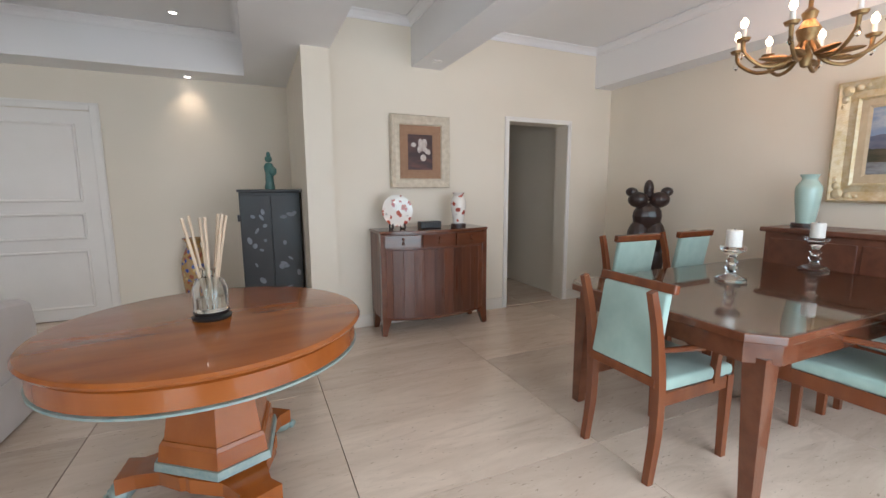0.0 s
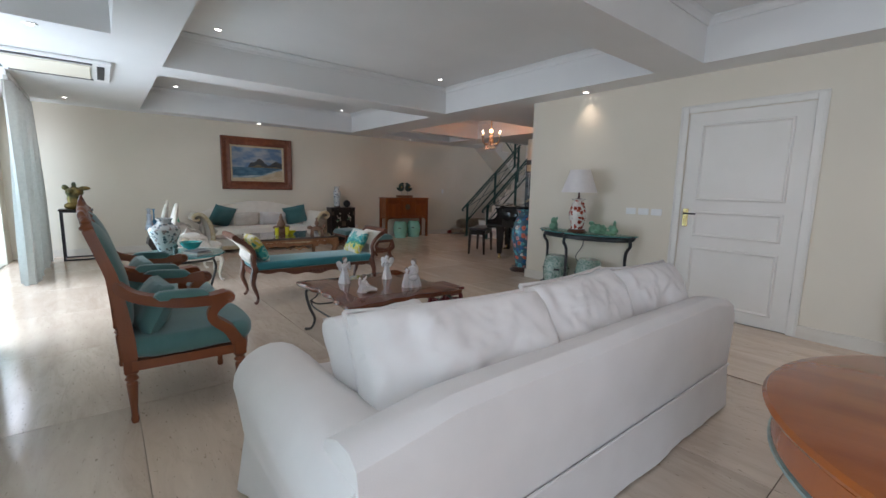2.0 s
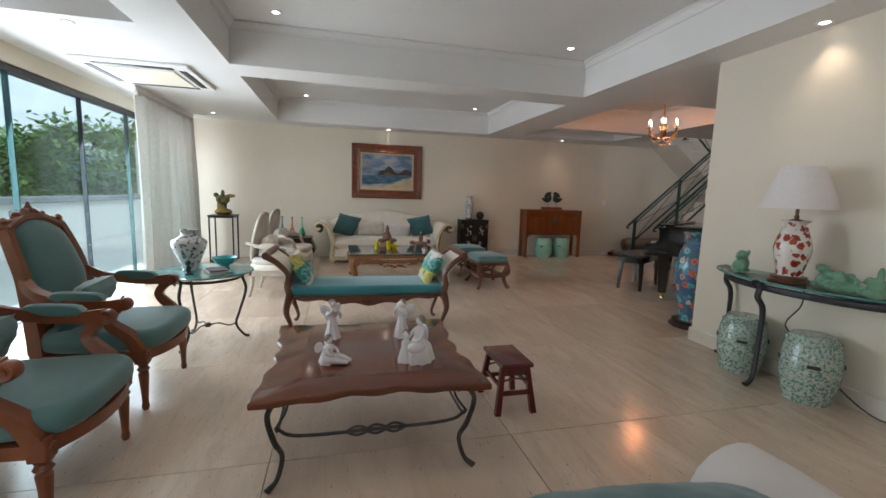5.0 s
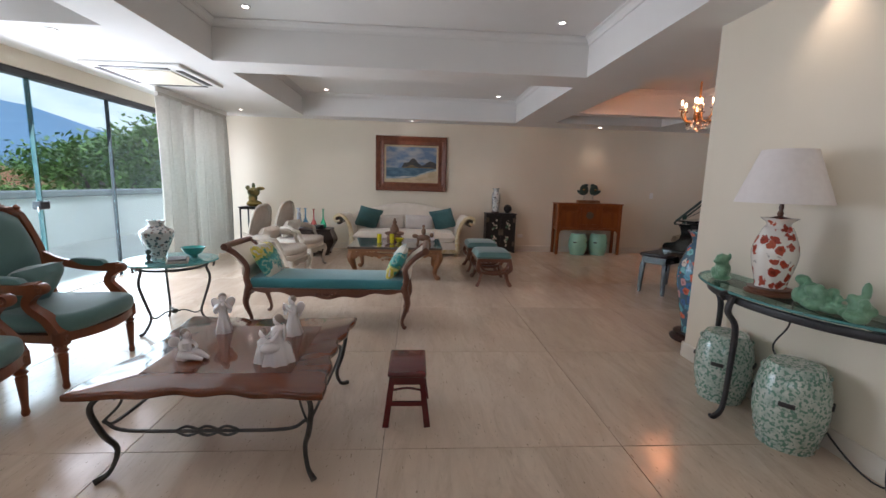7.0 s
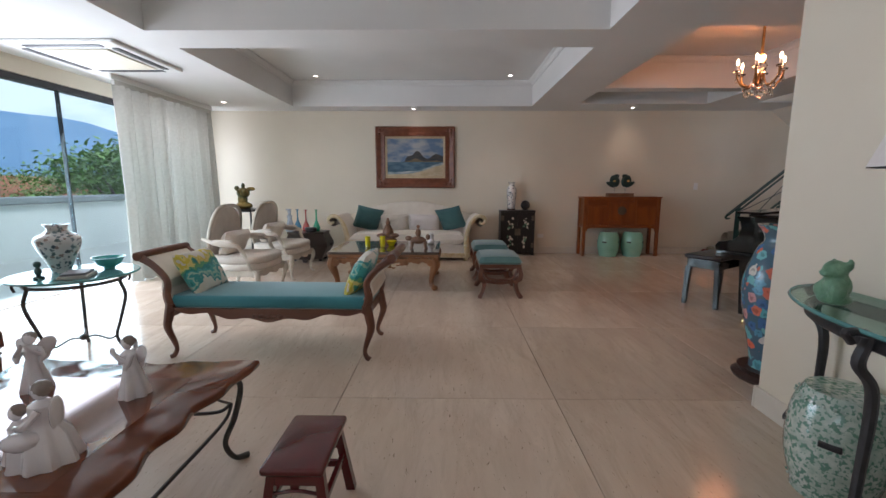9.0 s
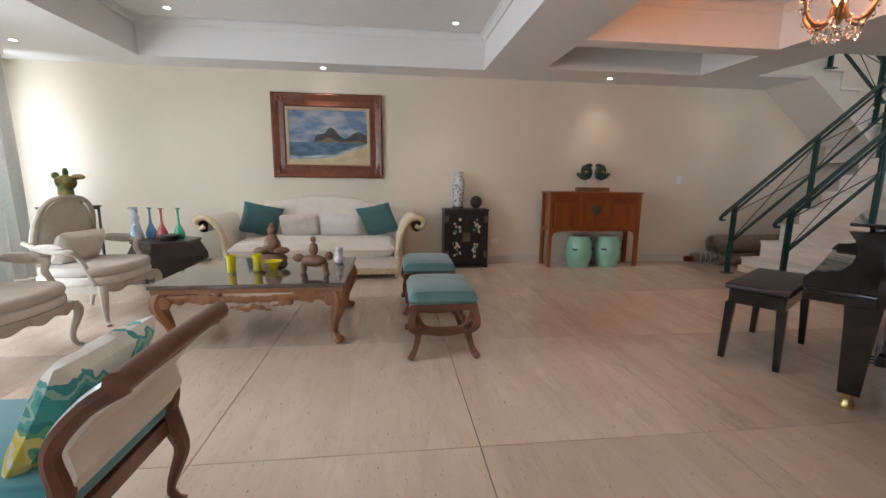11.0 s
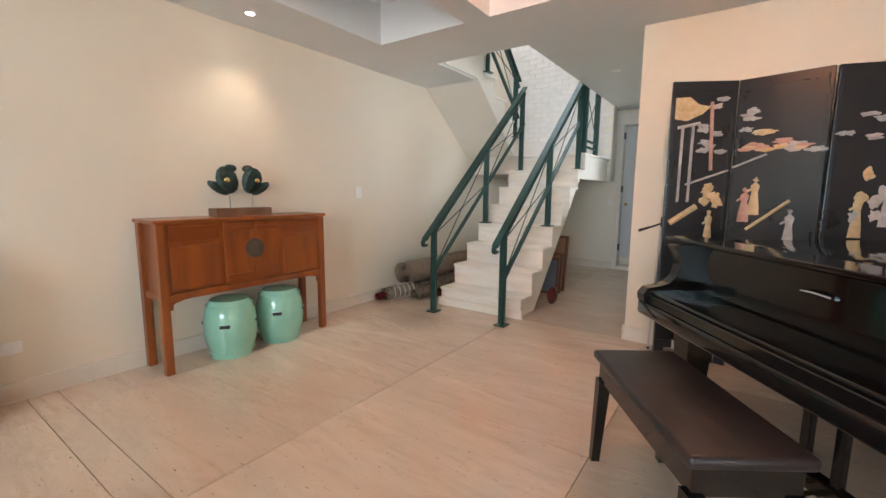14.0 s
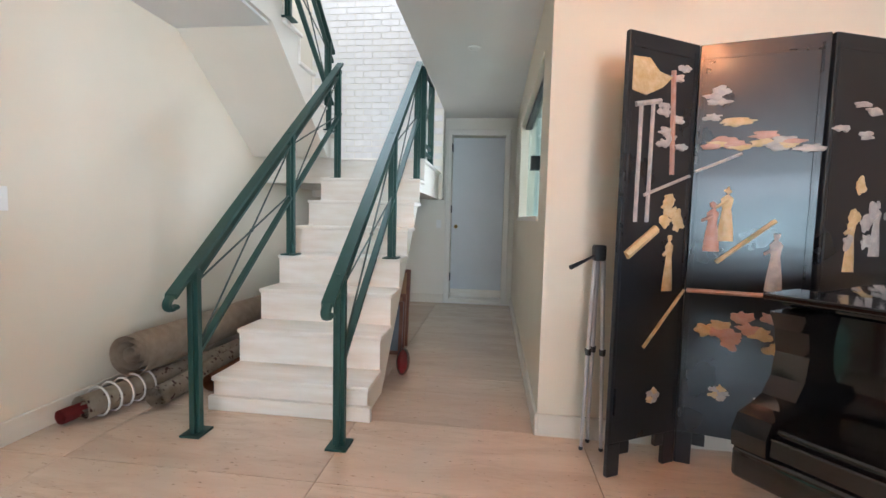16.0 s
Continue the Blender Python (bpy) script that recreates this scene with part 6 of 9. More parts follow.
# seascape and other paintings
def bands(parent, w, h, y, layers, rnd):
    """Flat painted areas of a landscape, each a thin sheet with an uneven upper edge; (top, roughness, colour, finer colour)."""
    for k, (name, lo, hi, amp, freq, c1, c2, seed) in enumerate(layers):
        b = bmesh.new()
        n = 40
        prev = None
        for i in range(n + 1):
            u = i / n
            z = (hi if not isinstance(hi, tuple) else sum((hi[0], *(g * math.exp(-((u - c) / s) ** 2) for c, s, g in hi[1])))) + amp * noise.noise(Vector((u * freq + seed, seed * 1.7, 0))) + amp * 0.4 * noise.noise(Vector((u * freq * 3.1 + seed, 4.0, 0)))
            z = max(lo + 0.005, min(1.0, z))
            q = (b.verts.new(((u - 0.5) * w, y - 0.0012 * (k + 1), (lo - 0.5) * h)), b.verts.new(((u - 0.5) * w, y - 0.0012 * (k + 1), (z - 0.5) * h)))
            if prev:
                b.faces.new((prev[0], q[0], q[1], prev[1]))
            prev = q
        part(name, b, mat("paint_" + name + str(seed), c1, c2, scale=7, rough=0.5, stretch=(1, 1, 3), bump=0.1, bscale=90, lo=0.4, hi=0.62), parent)


def frame_ring(w, h, f, steps, y):
    """A moulded picture frame: w by h outside, f wide; steps are (inset share, depth) pairs."""
    b = bmesh.new()
    rings = []
    for s, d in steps:
        o = s * f
        rings.append([b.verts.new(p) for p in ((-w / 2 + o, y - d, -h / 2 + o), (w / 2 - o, y - d, -h / 2 + o), (w / 2 - o, y - d, h / 2 - o), (-w / 2 + o, y - d, h / 2 - o))])
    for r, q in zip(rings, rings[1:]):
        for k in range(4):
            b.faces.new((r[k], r[(k + 1) % 4], q[(k + 1) % 4], q[k]))
    return b


def painting(m, w, h, f, frame_mat, liner_mat, label, layers, carve=True, liner=0.035):
    p = thing("painting", m, label, "painting")
    part("backing", box(-w / 2 + 0.02, w / 2 - 0.02, -0.012, 0, -h / 2 + 0.02, h / 2 - 0.02), MAHOG, p)
    fr = part("frame", frame_ring(w, h, f, ((0, 0.0), (0, 0.045), (0.12, 0.06), (0.3, 0.05), (0.55, 0.035), (0.8, 0.04), (0.9, 0.046), (1, 0.03), (1, 0.012)), 0), frame_mat, p)
    part("liner", frame_ring(w - 2 * f, h - 2 * f, liner, ((0, 0.02), (0, 0.028), (0.7, 0.026), (1, 0.02), (1, 0.012)), 0), liner_mat, p, "pale inner slip")
    if carve:
        for sx in (-1, 1):
            for sz in (-1, 1):
                b = bmesh.new()
                for dx, dz, r in ((0, 0, 0.038), (-0.06, 0.012, 0.026), (0.012, -0.06, 0.026), (-0.11, 0.02, 0.017), (0.02, -0.11, 0.017)):
                    ball(r, (sx * (w / 2 - f * 0.45 + dx), -0.05, sz * (h / 2 - f * 0.45 + dz)), (1, 0.4, 1), bm=b, seg=8)
                part("carved_corner", b, frame_mat, fr, smooth=True)
    iw, ih = w - 2 * f - 2 * liner + 0.01, h - 2 * f - 2 * liner + 0.01
    cv = part("canvas", box(-iw / 2, iw / 2, -0.014, -0.010, -ih / 2, ih / 2), mat("canvas_ground" + label[:6], layers[0][5], layers[0][6], scale=4, rough=0.5, stretch=(1, 1, 2.2), bump=0.1, bscale=90, lo=0.42, hi=0.6), p)
    bands(cv, iw, ih, -0.014, layers[1:], random.Random(2))
    return p


RED_FRAME = mat("red_brown_frame", (0.13, 0.035, 0.016), (0.20, 0.065, 0.03), scale=14, rough=0.35, bump=0.3, bscale=60, coat=0.2)
CREAM_SLIP = mat("cream_slip", (0.52, 0.42, 0.28), (0.45, 0.35, 0.22), scale=20, rough=0.5)
painting(pose(XW + 0.002, 3.017, 1.723, 0, 0, 90), 1.41, 1.07, 0.17, RED_FRAME, CREAM_SLIP, "seascape oil painting in carved red-brown frame",
         [("sky", 0, 1, 0, 0, (0.10, 0.17, 0.28), (0.28, 0.31, 0.34), 1), ("far_peak", 0.36, (0.30, [(0.52, 0.13, 0.34), (0.88, 0.22, 0.27), (0.36, 0.07, 0.16)]), 0.06, 6.1, (0.025, 0.03, 0.038), (0.06, 0.055, 0.05), 9), ("green_hill", 0.36, (0.33, [(0.5, 0.16, 0.12), (0.9, 0.2, 0.10)]), 0.05, 7.0, (0.12, 0.09, 0.05), (0.17, 0.13, 0.07), 5),
          ("sea", 0.0, 0.385, 0.004, 2, (0.03, 0.09, 0.15), (0.08, 0.16, 0.22), 2), ("surf", 0.0, (0.12, [(1.0, 0.35, 0.24)]), 0.03, 4, (0.40, 0.45, 0.46), (0.16, 0.26, 0.30), 3), ("beach", 0.0, (0.06, [(1.05, 0.42, 0.26)]), 0.02, 2.6, (0.52, 0.43, 0.30), (0.44, 0.35, 0.22), 6)])


# pale sofa with gilt scroll arms, against the west wall; local +y is its front
def pale_sofa():
    m0 = pose(-9.58, 2.93, 0, 0, 0, -90)
    s = thing("pale_sofa", m0, "ivory camel-back sofa with gilded scroll arms", "sofa")
    hw = 1.03
    part("base", box(-hw, hw, -0.38, 0.36, 0.10, 0.27, bev=0.02), IVORY, s)
    part("plinth", box(-hw, hw, 0.34, 0.372, 0.055, 0.13, bev=0.008), GILT, s, "carved gilded base rail")
    for k in range(4):
        part("foot", lathe([(0.03, 0), (0.04, 0.03), (0.025, 0.06)], 10, at=((-1, 1)[k % 2] * (hw - 0.06), (-0.3, 0.32)[k // 2], 0)), GILT, s, smooth=True)
    part("seat_cushion", cushion(1.92, 0.74, 0.21, puff=0.14, n=24, wob=0.04), IVORY, s, smooth=True, at=pose(0, 0.02, 0.355))
    b = bmesh.new()
    rows = []
    for i in range(41):
        u = i / 40 * 2 - 1
        t = 0.80 + 0.15 * math.cos(u * math.pi * 0.62) ** 1.0 - 0.03 * max(0, abs(u) - 0.85) / 0.15
        x = u * (hw + 0.04)
        rows.append([b.verts.new((x, y, z)) for y, z in ((-0.40, 0.2), (-0.44, t - 0.03), (-0.41, t), (-0.36, t - 0.01), (-0.31, t - 0.10), (-0.25, 0.3))])
    for r, q in zip(rows, rows[1:]):
        for k in range(5):
            b.faces.new((r[k], q[k], q[k + 1], r[k + 1]))
    b.faces.new(rows[0])
    b.faces.new(rows[-1])
    part("backrest", b, IVORY, s, smooth=True)
    sec = [(0.0, 0.12), (-0.02, 0.30), (0.0, 0.48), (0.05, 0.62), (0.13, 0.72), (0.21, 0.745), (0.275, 0.71), (0.28, 0.655), (0.235, 0.625), (0.19, 0.65)]
    for sx in (-1, 1):
        b = bmesh.new()
        rows = []
        line = smooth_line([(x, 0, z) for x, z in sec], 3)
        for y in (-0.40, -0.1, 0.2, 0.345):
            rows.append([b.verts.new((sx * (hw - 0.07 + q.x), y, q.z)) for q in line] + [b.verts.new((sx * (hw - 0.07 + q.x + 0.075 * (1 - i / len(line))), y, q.z - 0.07 * i / len(line))) for i, q in reversed(list(enumerate(line)))])
        for r, q in zip(rows, rows[1:]):
            for k in range(len(r)):
                b.faces.new((r[k], r[(k + 1) % len(r)], q[(k + 1) % len(r)], q[k]))
        b.faces.new(rows[0])
        b.faces.new(rows[-1])
        arm = part("arm", b, IVORY, s, "scrolled upholstered arm", smooth=True)
        part("arm_facing", tube([(sx * (hw - 0.035 + x), 0.35, z - 0.01) for x, z in sec], [0.05, 0.045, 0.04, 0.036, 0.034, 0.034, 0.034, 0.03, 0.026, 0.03], 10, flat=1.0), GILT, arm, "carved gilded arm facing", smooth=True)
    part("welt", tube([(-hw + 0.08, 0.385, 0.262), (0, 0.39, 0.262), (hw - 0.08, 0.385, 0.262)], 0.008, 6), IVORY, s)
    for x, mt, w, rz, ln, nm in ((-0.72, TEAL_VELVET, 0.46, -22, 62, "dark teal velvet cushion on the pale sofa"), (-0.26, GREIGE, 0.5, 4, 70, "greige linen cushion on the pale sofa"), (0.26, WHITE_COTTON, 0.55, -3, 70, "white linen cushion on the pale sofa"), (0.73, TEAL_VELVET, 0.46, 20, 60, "dark teal velvet cushion on the pale sofa")):
        teal = mt is TEAL_VELVET
        c = thing("sofa_cushion", m0 @ pose(-x, -0.14 if teal else -0.17, 0.66 if teal else 0.59, ln, rz * 0.6, -rz), nm, "cushion", "cushions on the pale sofa")
        part("cover", cushion(w, 0.45 if teal else 0.30, 0.15, puff=0.42, wob=0.1, seed=int(x * 10), pinch=0.05), mt, c, smooth=True)


pale_sofa()


def lacquer_chest():
    c = thing("inlaid_cabinet", pose(-9.92, 4.832, 0, 0, 0, 90), "small black lacquer cabinet with pearl inlaid figures", "cabinet")
    part("body", box(-0.30, 0.30, -0.125, 0.15, 0.04, 0.77, bev=0.004), BLACK_LACQ, c)
    part("top", box(-0.307, 0.307, -0.135, 0.15, 0.77, 0.797, bev=0.004), BLACK_LACQ, c)
    for sx in (-1, 1):
        part("foot", box(sx * 0.28 - 0.025, sx * 0.28 + 0.025, -0.125, 0.15, 0, 0.04), BLACK_LACQ, c)
    part("skirt", box(-0.26, 0.26, -0.125, -0.11, 0.025, 0.06, bev=0.003), BLACK_LACQ, c)
    rnd = random.Random(12)
    for sx in (-1, 1):
        d = part("door", box(min(sx * 0.003, sx * 0.295), max(sx * 0.003, sx * 0.295), -0.135, -0.125, 0.07, 0.755, bev=0.003), BLACK_LACQ, c)
        for z in (0.56, 0.24):
            for k in range(9):
                b = ball(1, (0, 0, 0), (rnd.uniform(0.010, 0.024), 0.005, rnd.uniform(0.012, 0.030)), seg=8)
                part("inlay", b, PEARL if k % 3 else JADE, d, "pearl and soapstone inlay", smooth=True, at=pose(sx * (0.13 + rnd.uniform(-0.05, 0.05)), -0.137, z + rnd.uniform(-0.09, 0.10), 0, rnd.uniform(-50, 50), 0))
        for z in (0.14, 0.62):
            part("hinge", box(sx * 0.27 - 0.03, sx * 0.27 + 0.03, -0.139, -0.135, z, z + 0.09, bev=0.001), mat("dark_brass", (0.12, 0.10, 0.08), (0.2, 0.17, 0.13), rough=0.4, metal=0.7), d)
    part("lock_plate", box(-0.05, 0.05, -0.141, -0.135, 0.36, 0.48, bev=0.002), mat("dark_brass", (0.12, 0.10, 0.08), rough=0.4, metal=0.7), c, "square dark brass lock plate")


lacquer_chest()
pot("porcelain_vase", pose(-9.92, 4.73, 0.798), vase_profile(0.46, 0.065, 0.085, 0.05, 0.07, 0.66, 0.03), BLUEWHITE, "tall blue and white porcelain vase on lacquer cabinet", foot=[(0, 0), (0.075, 0), (0.075, 0.03), (0, 0.032)])
sp = thing("ball_speaker", pose(-9.92, 4.98, 0.798), "black spherical speaker on the lacquer cabinet", "speaker")
part("shell", ball(0.085, (0, 0, 0.088)), BLACK_LACQ, sp, smooth=True)
part("grille", lathe([(0.05, 0), (0.045, 0.012), (0.0, 0.016)], 20), BLACK_METAL, sp, smooth=True, at=pose(0.075, 0, 0.09, 0, 90, 0))
part("foot", lathe([(0.05, 0), (0.045, 0.012), (0.02, 0.02)], 16), BLACK_METAL, sp)


# orange wood console with panels and round lock plate
def elm_console():
    c = thing("wooden_console", pose(-9.89, 6.62, 0, 0, 0, 90), "orange elm console cabinet with round brass lock", "cabinet")
    w, d = 0.66, 0.165
    part("top", box(-w - 0.015, w + 0.015, -d - 0.012, d, 1.015, 1.04, bev=0.005), ORANGE_WOOD, c)
    part("body", box(-w + 0.03, w - 0.03, -d + 0.02, d - 0.01, 0.53, 1.015), ORANGE_WOOD, c)
    for sx in (-1, 1):
        for y in (-d, d - 0.05):
            part("leg", box(sx * (w - 0.025) - 0.026, sx * (w - 0.025) + 0.026, y, y + 0.05, 0, 1.014, bev=0.005), ORANGE_WOOD, c)
        part("bracket", tube([(sx * (w - 0.055), -d + 0.022, 0.44), (sx * (w - 0.07), -d + 0.022, 0.49), (sx * (w - 0.16), -d + 0.022, 0.515)], 0.014, 6, square=True), ORANGE_WOOD, c)
    part("lower_rail", box(-w + 0.05, w - 0.05, -d + 0.004, -d + 0.03, 0.50, 0.545, bev=0.004), ORANGE_WOOD, c)
    part("side_rail", box(-w + 0.01, -w + 0.04, -d + 0.05, d - 0.05, 0.50, 0.545, bev=0.004), ORANGE_WOOD, c)
    part("side_rail", box(w - 0.04, w - 0.01, -d + 0.05, d - 0.05, 0.50, 0.545, bev=0.004), ORANGE_WOOD, c)
    # darker elm: shade of the open recesses painted on flat panels
    REC = mat("dark_recess_wood", (0.24, 0.06, 0.012), (0.18, 0.045, 0.01), scale=4, rough=0.3, stretch=(0.5, 3, 3))
    for x0, x1, z0, z1 in ((-0.585, -0.255, 0.56, 0.86), (0.255, 0.585, 0.56, 0.86), (-0.225, -0.005, 0.56, 1.0), (0.005, 0.225, 0.56, 1.0)):
        part("door_panel", box(x0, x1, -d + 0.006, -d + 0.022, z0, z1, bev=0.004), ORANGE_WOOD, c)
    for x0, x1 in ((-0.585, -0.255), (0.255, 0.585)):
        part("recess", box(x0, x1, -d + 0.012, -d + 0.022, 0.89, 0.99, bev=0.002), REC, c, "flat panel darkened like the shade in an open recess")
    for sx in (-1, 1):
        for z in (0.60, 0.95):
            part("arched_inset", box(sx * 0.115 - 0.09, sx * 0.115 + 0.09, -d + 0.002, -d + 0.007, z - 0.018, z + 0.02, bev=0.006), REC, c)
    lk = part("lock_plate", lathe([(0, 0), (0.075, 0), (0.075, 0.006), (0.06, 0.009), (0.0, 0.009)], 28), mat("dark_brass", (0.12, 0.10, 0.08), rough=0.4, metal=0.7), c, "round dark brass lock plate", smooth=True, at=pose(0, -d + 0.005, 0.80, 90, 0, 0))
    for z in (0.70, 0.90):
        part("tassel_plate", ball(1, (0, 0, 0), (0.045, 0.004, 0.05), seg=10), ORANGE_WOOD, c, smooth=True, at=pose(0, -d + 0.003, z))


elm_console()
for y in (6.44, 6.86):
    garden_stool(pose(-9.80, y, 0, 0, 0, 10), "celadon green ceramic garden stool under the console", CELADON, 0.43, 0.185, "celadon garden stools")
sb = thing("bronze_sculpture", pose(-9.9, 6.63, 1.04, 0, 0, 90), "abstract green bronze sculpture on wooden base", "sculpture")
part("base", box(-0.225, 0.225, -0.06, 0.06, 0, 0.06, bev=0.005), BROWN_STONE, sb, "brown wooden base")
for sx in (-1, 1):
    part("rod", lathe([(0.007, 0.06), (0.007, 0.16)], 8, at=(sx * 0.09, 0, 0)), CHROME, sb)
b = bmesh.new()
for sx in (-1, 1):
    ball(0.1, (sx * 0.10, 0, 0.27), (0.95, 0.42, 1.1), bm=b, seg=8, rot=pose(0, 0, 0, 0, sx * 28, 10))
    ball(0.07, (sx * 0.17, 0, 0.21), (1.3, 0.35, 0.5), bm=b, seg=8, rot=pose(0, 0, 0, 0, -30 * sx, 0))
    ball(0.05, (sx * 0.07, 0, 0.36), (1.0, 0.5, 0.6), bm=b, seg=8)
part("bronze_form", b, BRONZE, sb)
for sx in (-1, 1):
    part("polished_spot", ball(0.02, (sx * 0.12, -0.04, 0.27), (1.2, 0.5, 1)), BRASS, sb, "polished bronze spot", smooth=True)


# carved low table with marble top
def carved_table():
    t = thing("carved_table", pose(-7.68, 2.85, 0, 0, 0, 90), "carved wooden low table with dark marble top", "table")
    w, d = 0.65, 0.50
    part("tabletop", box(-w, w, -d, d, 0.435, 0.465, bev=0.006), MARBLE_DARK, t, "polished dark marble slab")
    part("top_frame", box(-w + 0.012, w - 0.012, -d + 0.012, d - 0.012, 0.40, 0.435, bev=0.004), OAK_CARVED, t)
    for sx in (-1, 1):
        for sy in (-1, 1):
            lg = thick_line([(sx * (w - 0.07), sy * (d - 0.07), 0.40), (sx * (w - 0.045), sy * (d - 0.045), 0.31), (sx * (w - 0.085), sy * (d - 0.085), 0.16), (sx * (w - 0.09), sy * (d - 0.09), 0.07), (sx * (w - 0.06), sy * (d - 0.06), 0.03)], [0.06, 0.058, 0.034, 0.027, 0.034], t, "leg", OAK_CARVED)
            part("claw_foot", ball(0.042, (sx * (w - 0.055), sy * (d - 0.055), 0.032), (1, 1, 0.75)), OAK_CARVED, lg, smooth=True)
            part("scroll", lathe([(0.0, -0.012), (0.04, -0.012), (0.044, 0), (0.03, 0.012), (0.014, 0.006), (0, 0.014)], 16), OAK_CARVED, lg, smooth=True, at=pose(sx * (w - 0.1), sy * (d - 0.012), 0.34, 90 * sy, 0, 0))
    for ax, L, o in ((0, w, d), (1, d, w)):
        for s in (-1, 1):
            b = bmesh.new()
            rnd = random.Random(5)
            n = 22
            for i in range(n):
                u = (i + 0.5) / n * 2 - 1
                drop = 0.035 + 0.06 * max(0, math.cos(u * 2.6)) + 0.012 * math.sin(i * 2.1)
                x = u * (L - 0.12)
                q = (x, s * (o - 0.025)) if ax == 0 else (s * (o - 0.025), x)
                ball(0.03, (q[0], q[1], 0.385 - drop * 0.35), (1.25, 0.5, 0.9) if ax == 0 else (0.5, 1.25, 0.9), bm=b, seg=8)
                if not (0.16 < abs(u) < 0.32):
                    ball(0.026, (q[0], q[1], 0.385 - drop), (1.2, 0.45, 0.8) if ax == 0 else (0.45, 1.2, 0.8), bm=b, seg=8)
                else:
                    ball(0.014, (q[0], q[1], 0.375 - drop * 1.05), (1.9, 0.5, 0.8) if ax == 0 else (0.5, 1.9, 0.8), bm=b, seg=8)
            fused(part("carved_apron", b, OAK_CARVED, t, "pierced scrollwork apron", smooth=True), 0.006)


carved_table()
for x, y in ((-7.60, 2.60), (-7.64, 2.78)):
    g = thing("yellow_tumbler", pose(x, y, 0.466), "yellow glass candle tumbler on marble table", "candle holder", "yellow glass candle holders")
    part("glass", lathe([(0, 0), (0.03, 0), (0.035, 0.13), (0.031, 0.13), (0.028, 0.1), (0, 0.1)], 20), YELLOW_GLASS, g, smooth=True)
    part("foot", lathe([(0, -0.0), (0.031, 0.0), (0.031, 0.025), (0, 0.026)], 20), CLEAR, g, "clear glass foot", smooth=True)
pot("yellow_bowl", pose(-7.72, 2.88, 0.466), [(0, 0), (0.03, 0), (0.035, 0.01), (0.075, 0.06), (0.07, 0.06), (0.03, 0.016), (0, 0.014)], YELLOW_GLASS, "small yellow glass bowl on marble table", "bowl")
b = lathe([(0.12, 0), (0.125, 0.03), (0.10, 0.06), (0.09, 0.07)], 16, squash=(1, 0.8))
for args in (((0, 0, 0.14), 0.075, (1, 0.8, 1.1)), ((-0.08, -0.02, 0.1), 0.055, (1.3, 0.9, 0.6)), ((0.08, -0.02, 0.1), 0.055, (1.3, 0.9, 0.6)), ((0, 0, 0.20), 0.05, (1, 0.8, 1)), ((0, 0, 0.27), 0.034, (1, 1, 1.1)), ((0, 0, 0.315), 0.018, (1, 1, 1.2)), ((0, -0.05, 0.13), 0.03, (1.6, 0.7, 0.6))):
    ball(args[1], args[0], args[2], bm=b, seg=12)
tagged(part("seated_statue", b, BROWN_STONE, smooth=True, at=pose(-8.0, 2.8, 0.466, 0, 0, 90)), "brown carved seated statue on marble table", "statue")
b = ball(0.06, (0, 0, 0.1), (1.7, 0.8, 0.8), seg=12)
for x, y in ((-0.08, 0.03), (-0.07, -0.03), (0.08, 0.03), (0.09, -0.03)):
    tube([(x, y, 0.08), (x * 1.05, y, 0.03), (x * 1.2, y, 0.0)], [0.022, 0.016, 0.018], 8, b)
for args in (((-0.12, 0, 0.12), 0.036, (1.3, 0.9, 0.9)), ((0.12, 0, 0.14), 0.03, (1, 1, 1.2)), ((0.0, 0, 0.19), 0.04, (0.9, 0.8, 1.4)), ((0.0, 0, 0.265), 0.022, (1, 1, 1.1))):
    ball(args[1], args[0], args[2], bm=b, seg=10)
tagged(part("animal_statue", b, BROWN_STONE, smooth=True, at=pose(-7.5, 3.24, 0.466, 0, 0, 80)), "brown carved beast with rider on marble table", "statue")
lumpy("porcelain_ornament", pose(-7.9, 3.38, 0.466), [((0, 0, 0.03), 0.05, (1, 1, 0.7)), ((0, 0, 0.09), 0.04, (0.8, 0.9, 1.3)), ((0.03, 0, 0.13), 0.025, (1, 1, 1)), ((-0.03, 0.02, 0.12), 0.022, (1.4, 0.7, 0.8))], PORCELAIN, "small white porcelain ornament on marble table", "figurine")


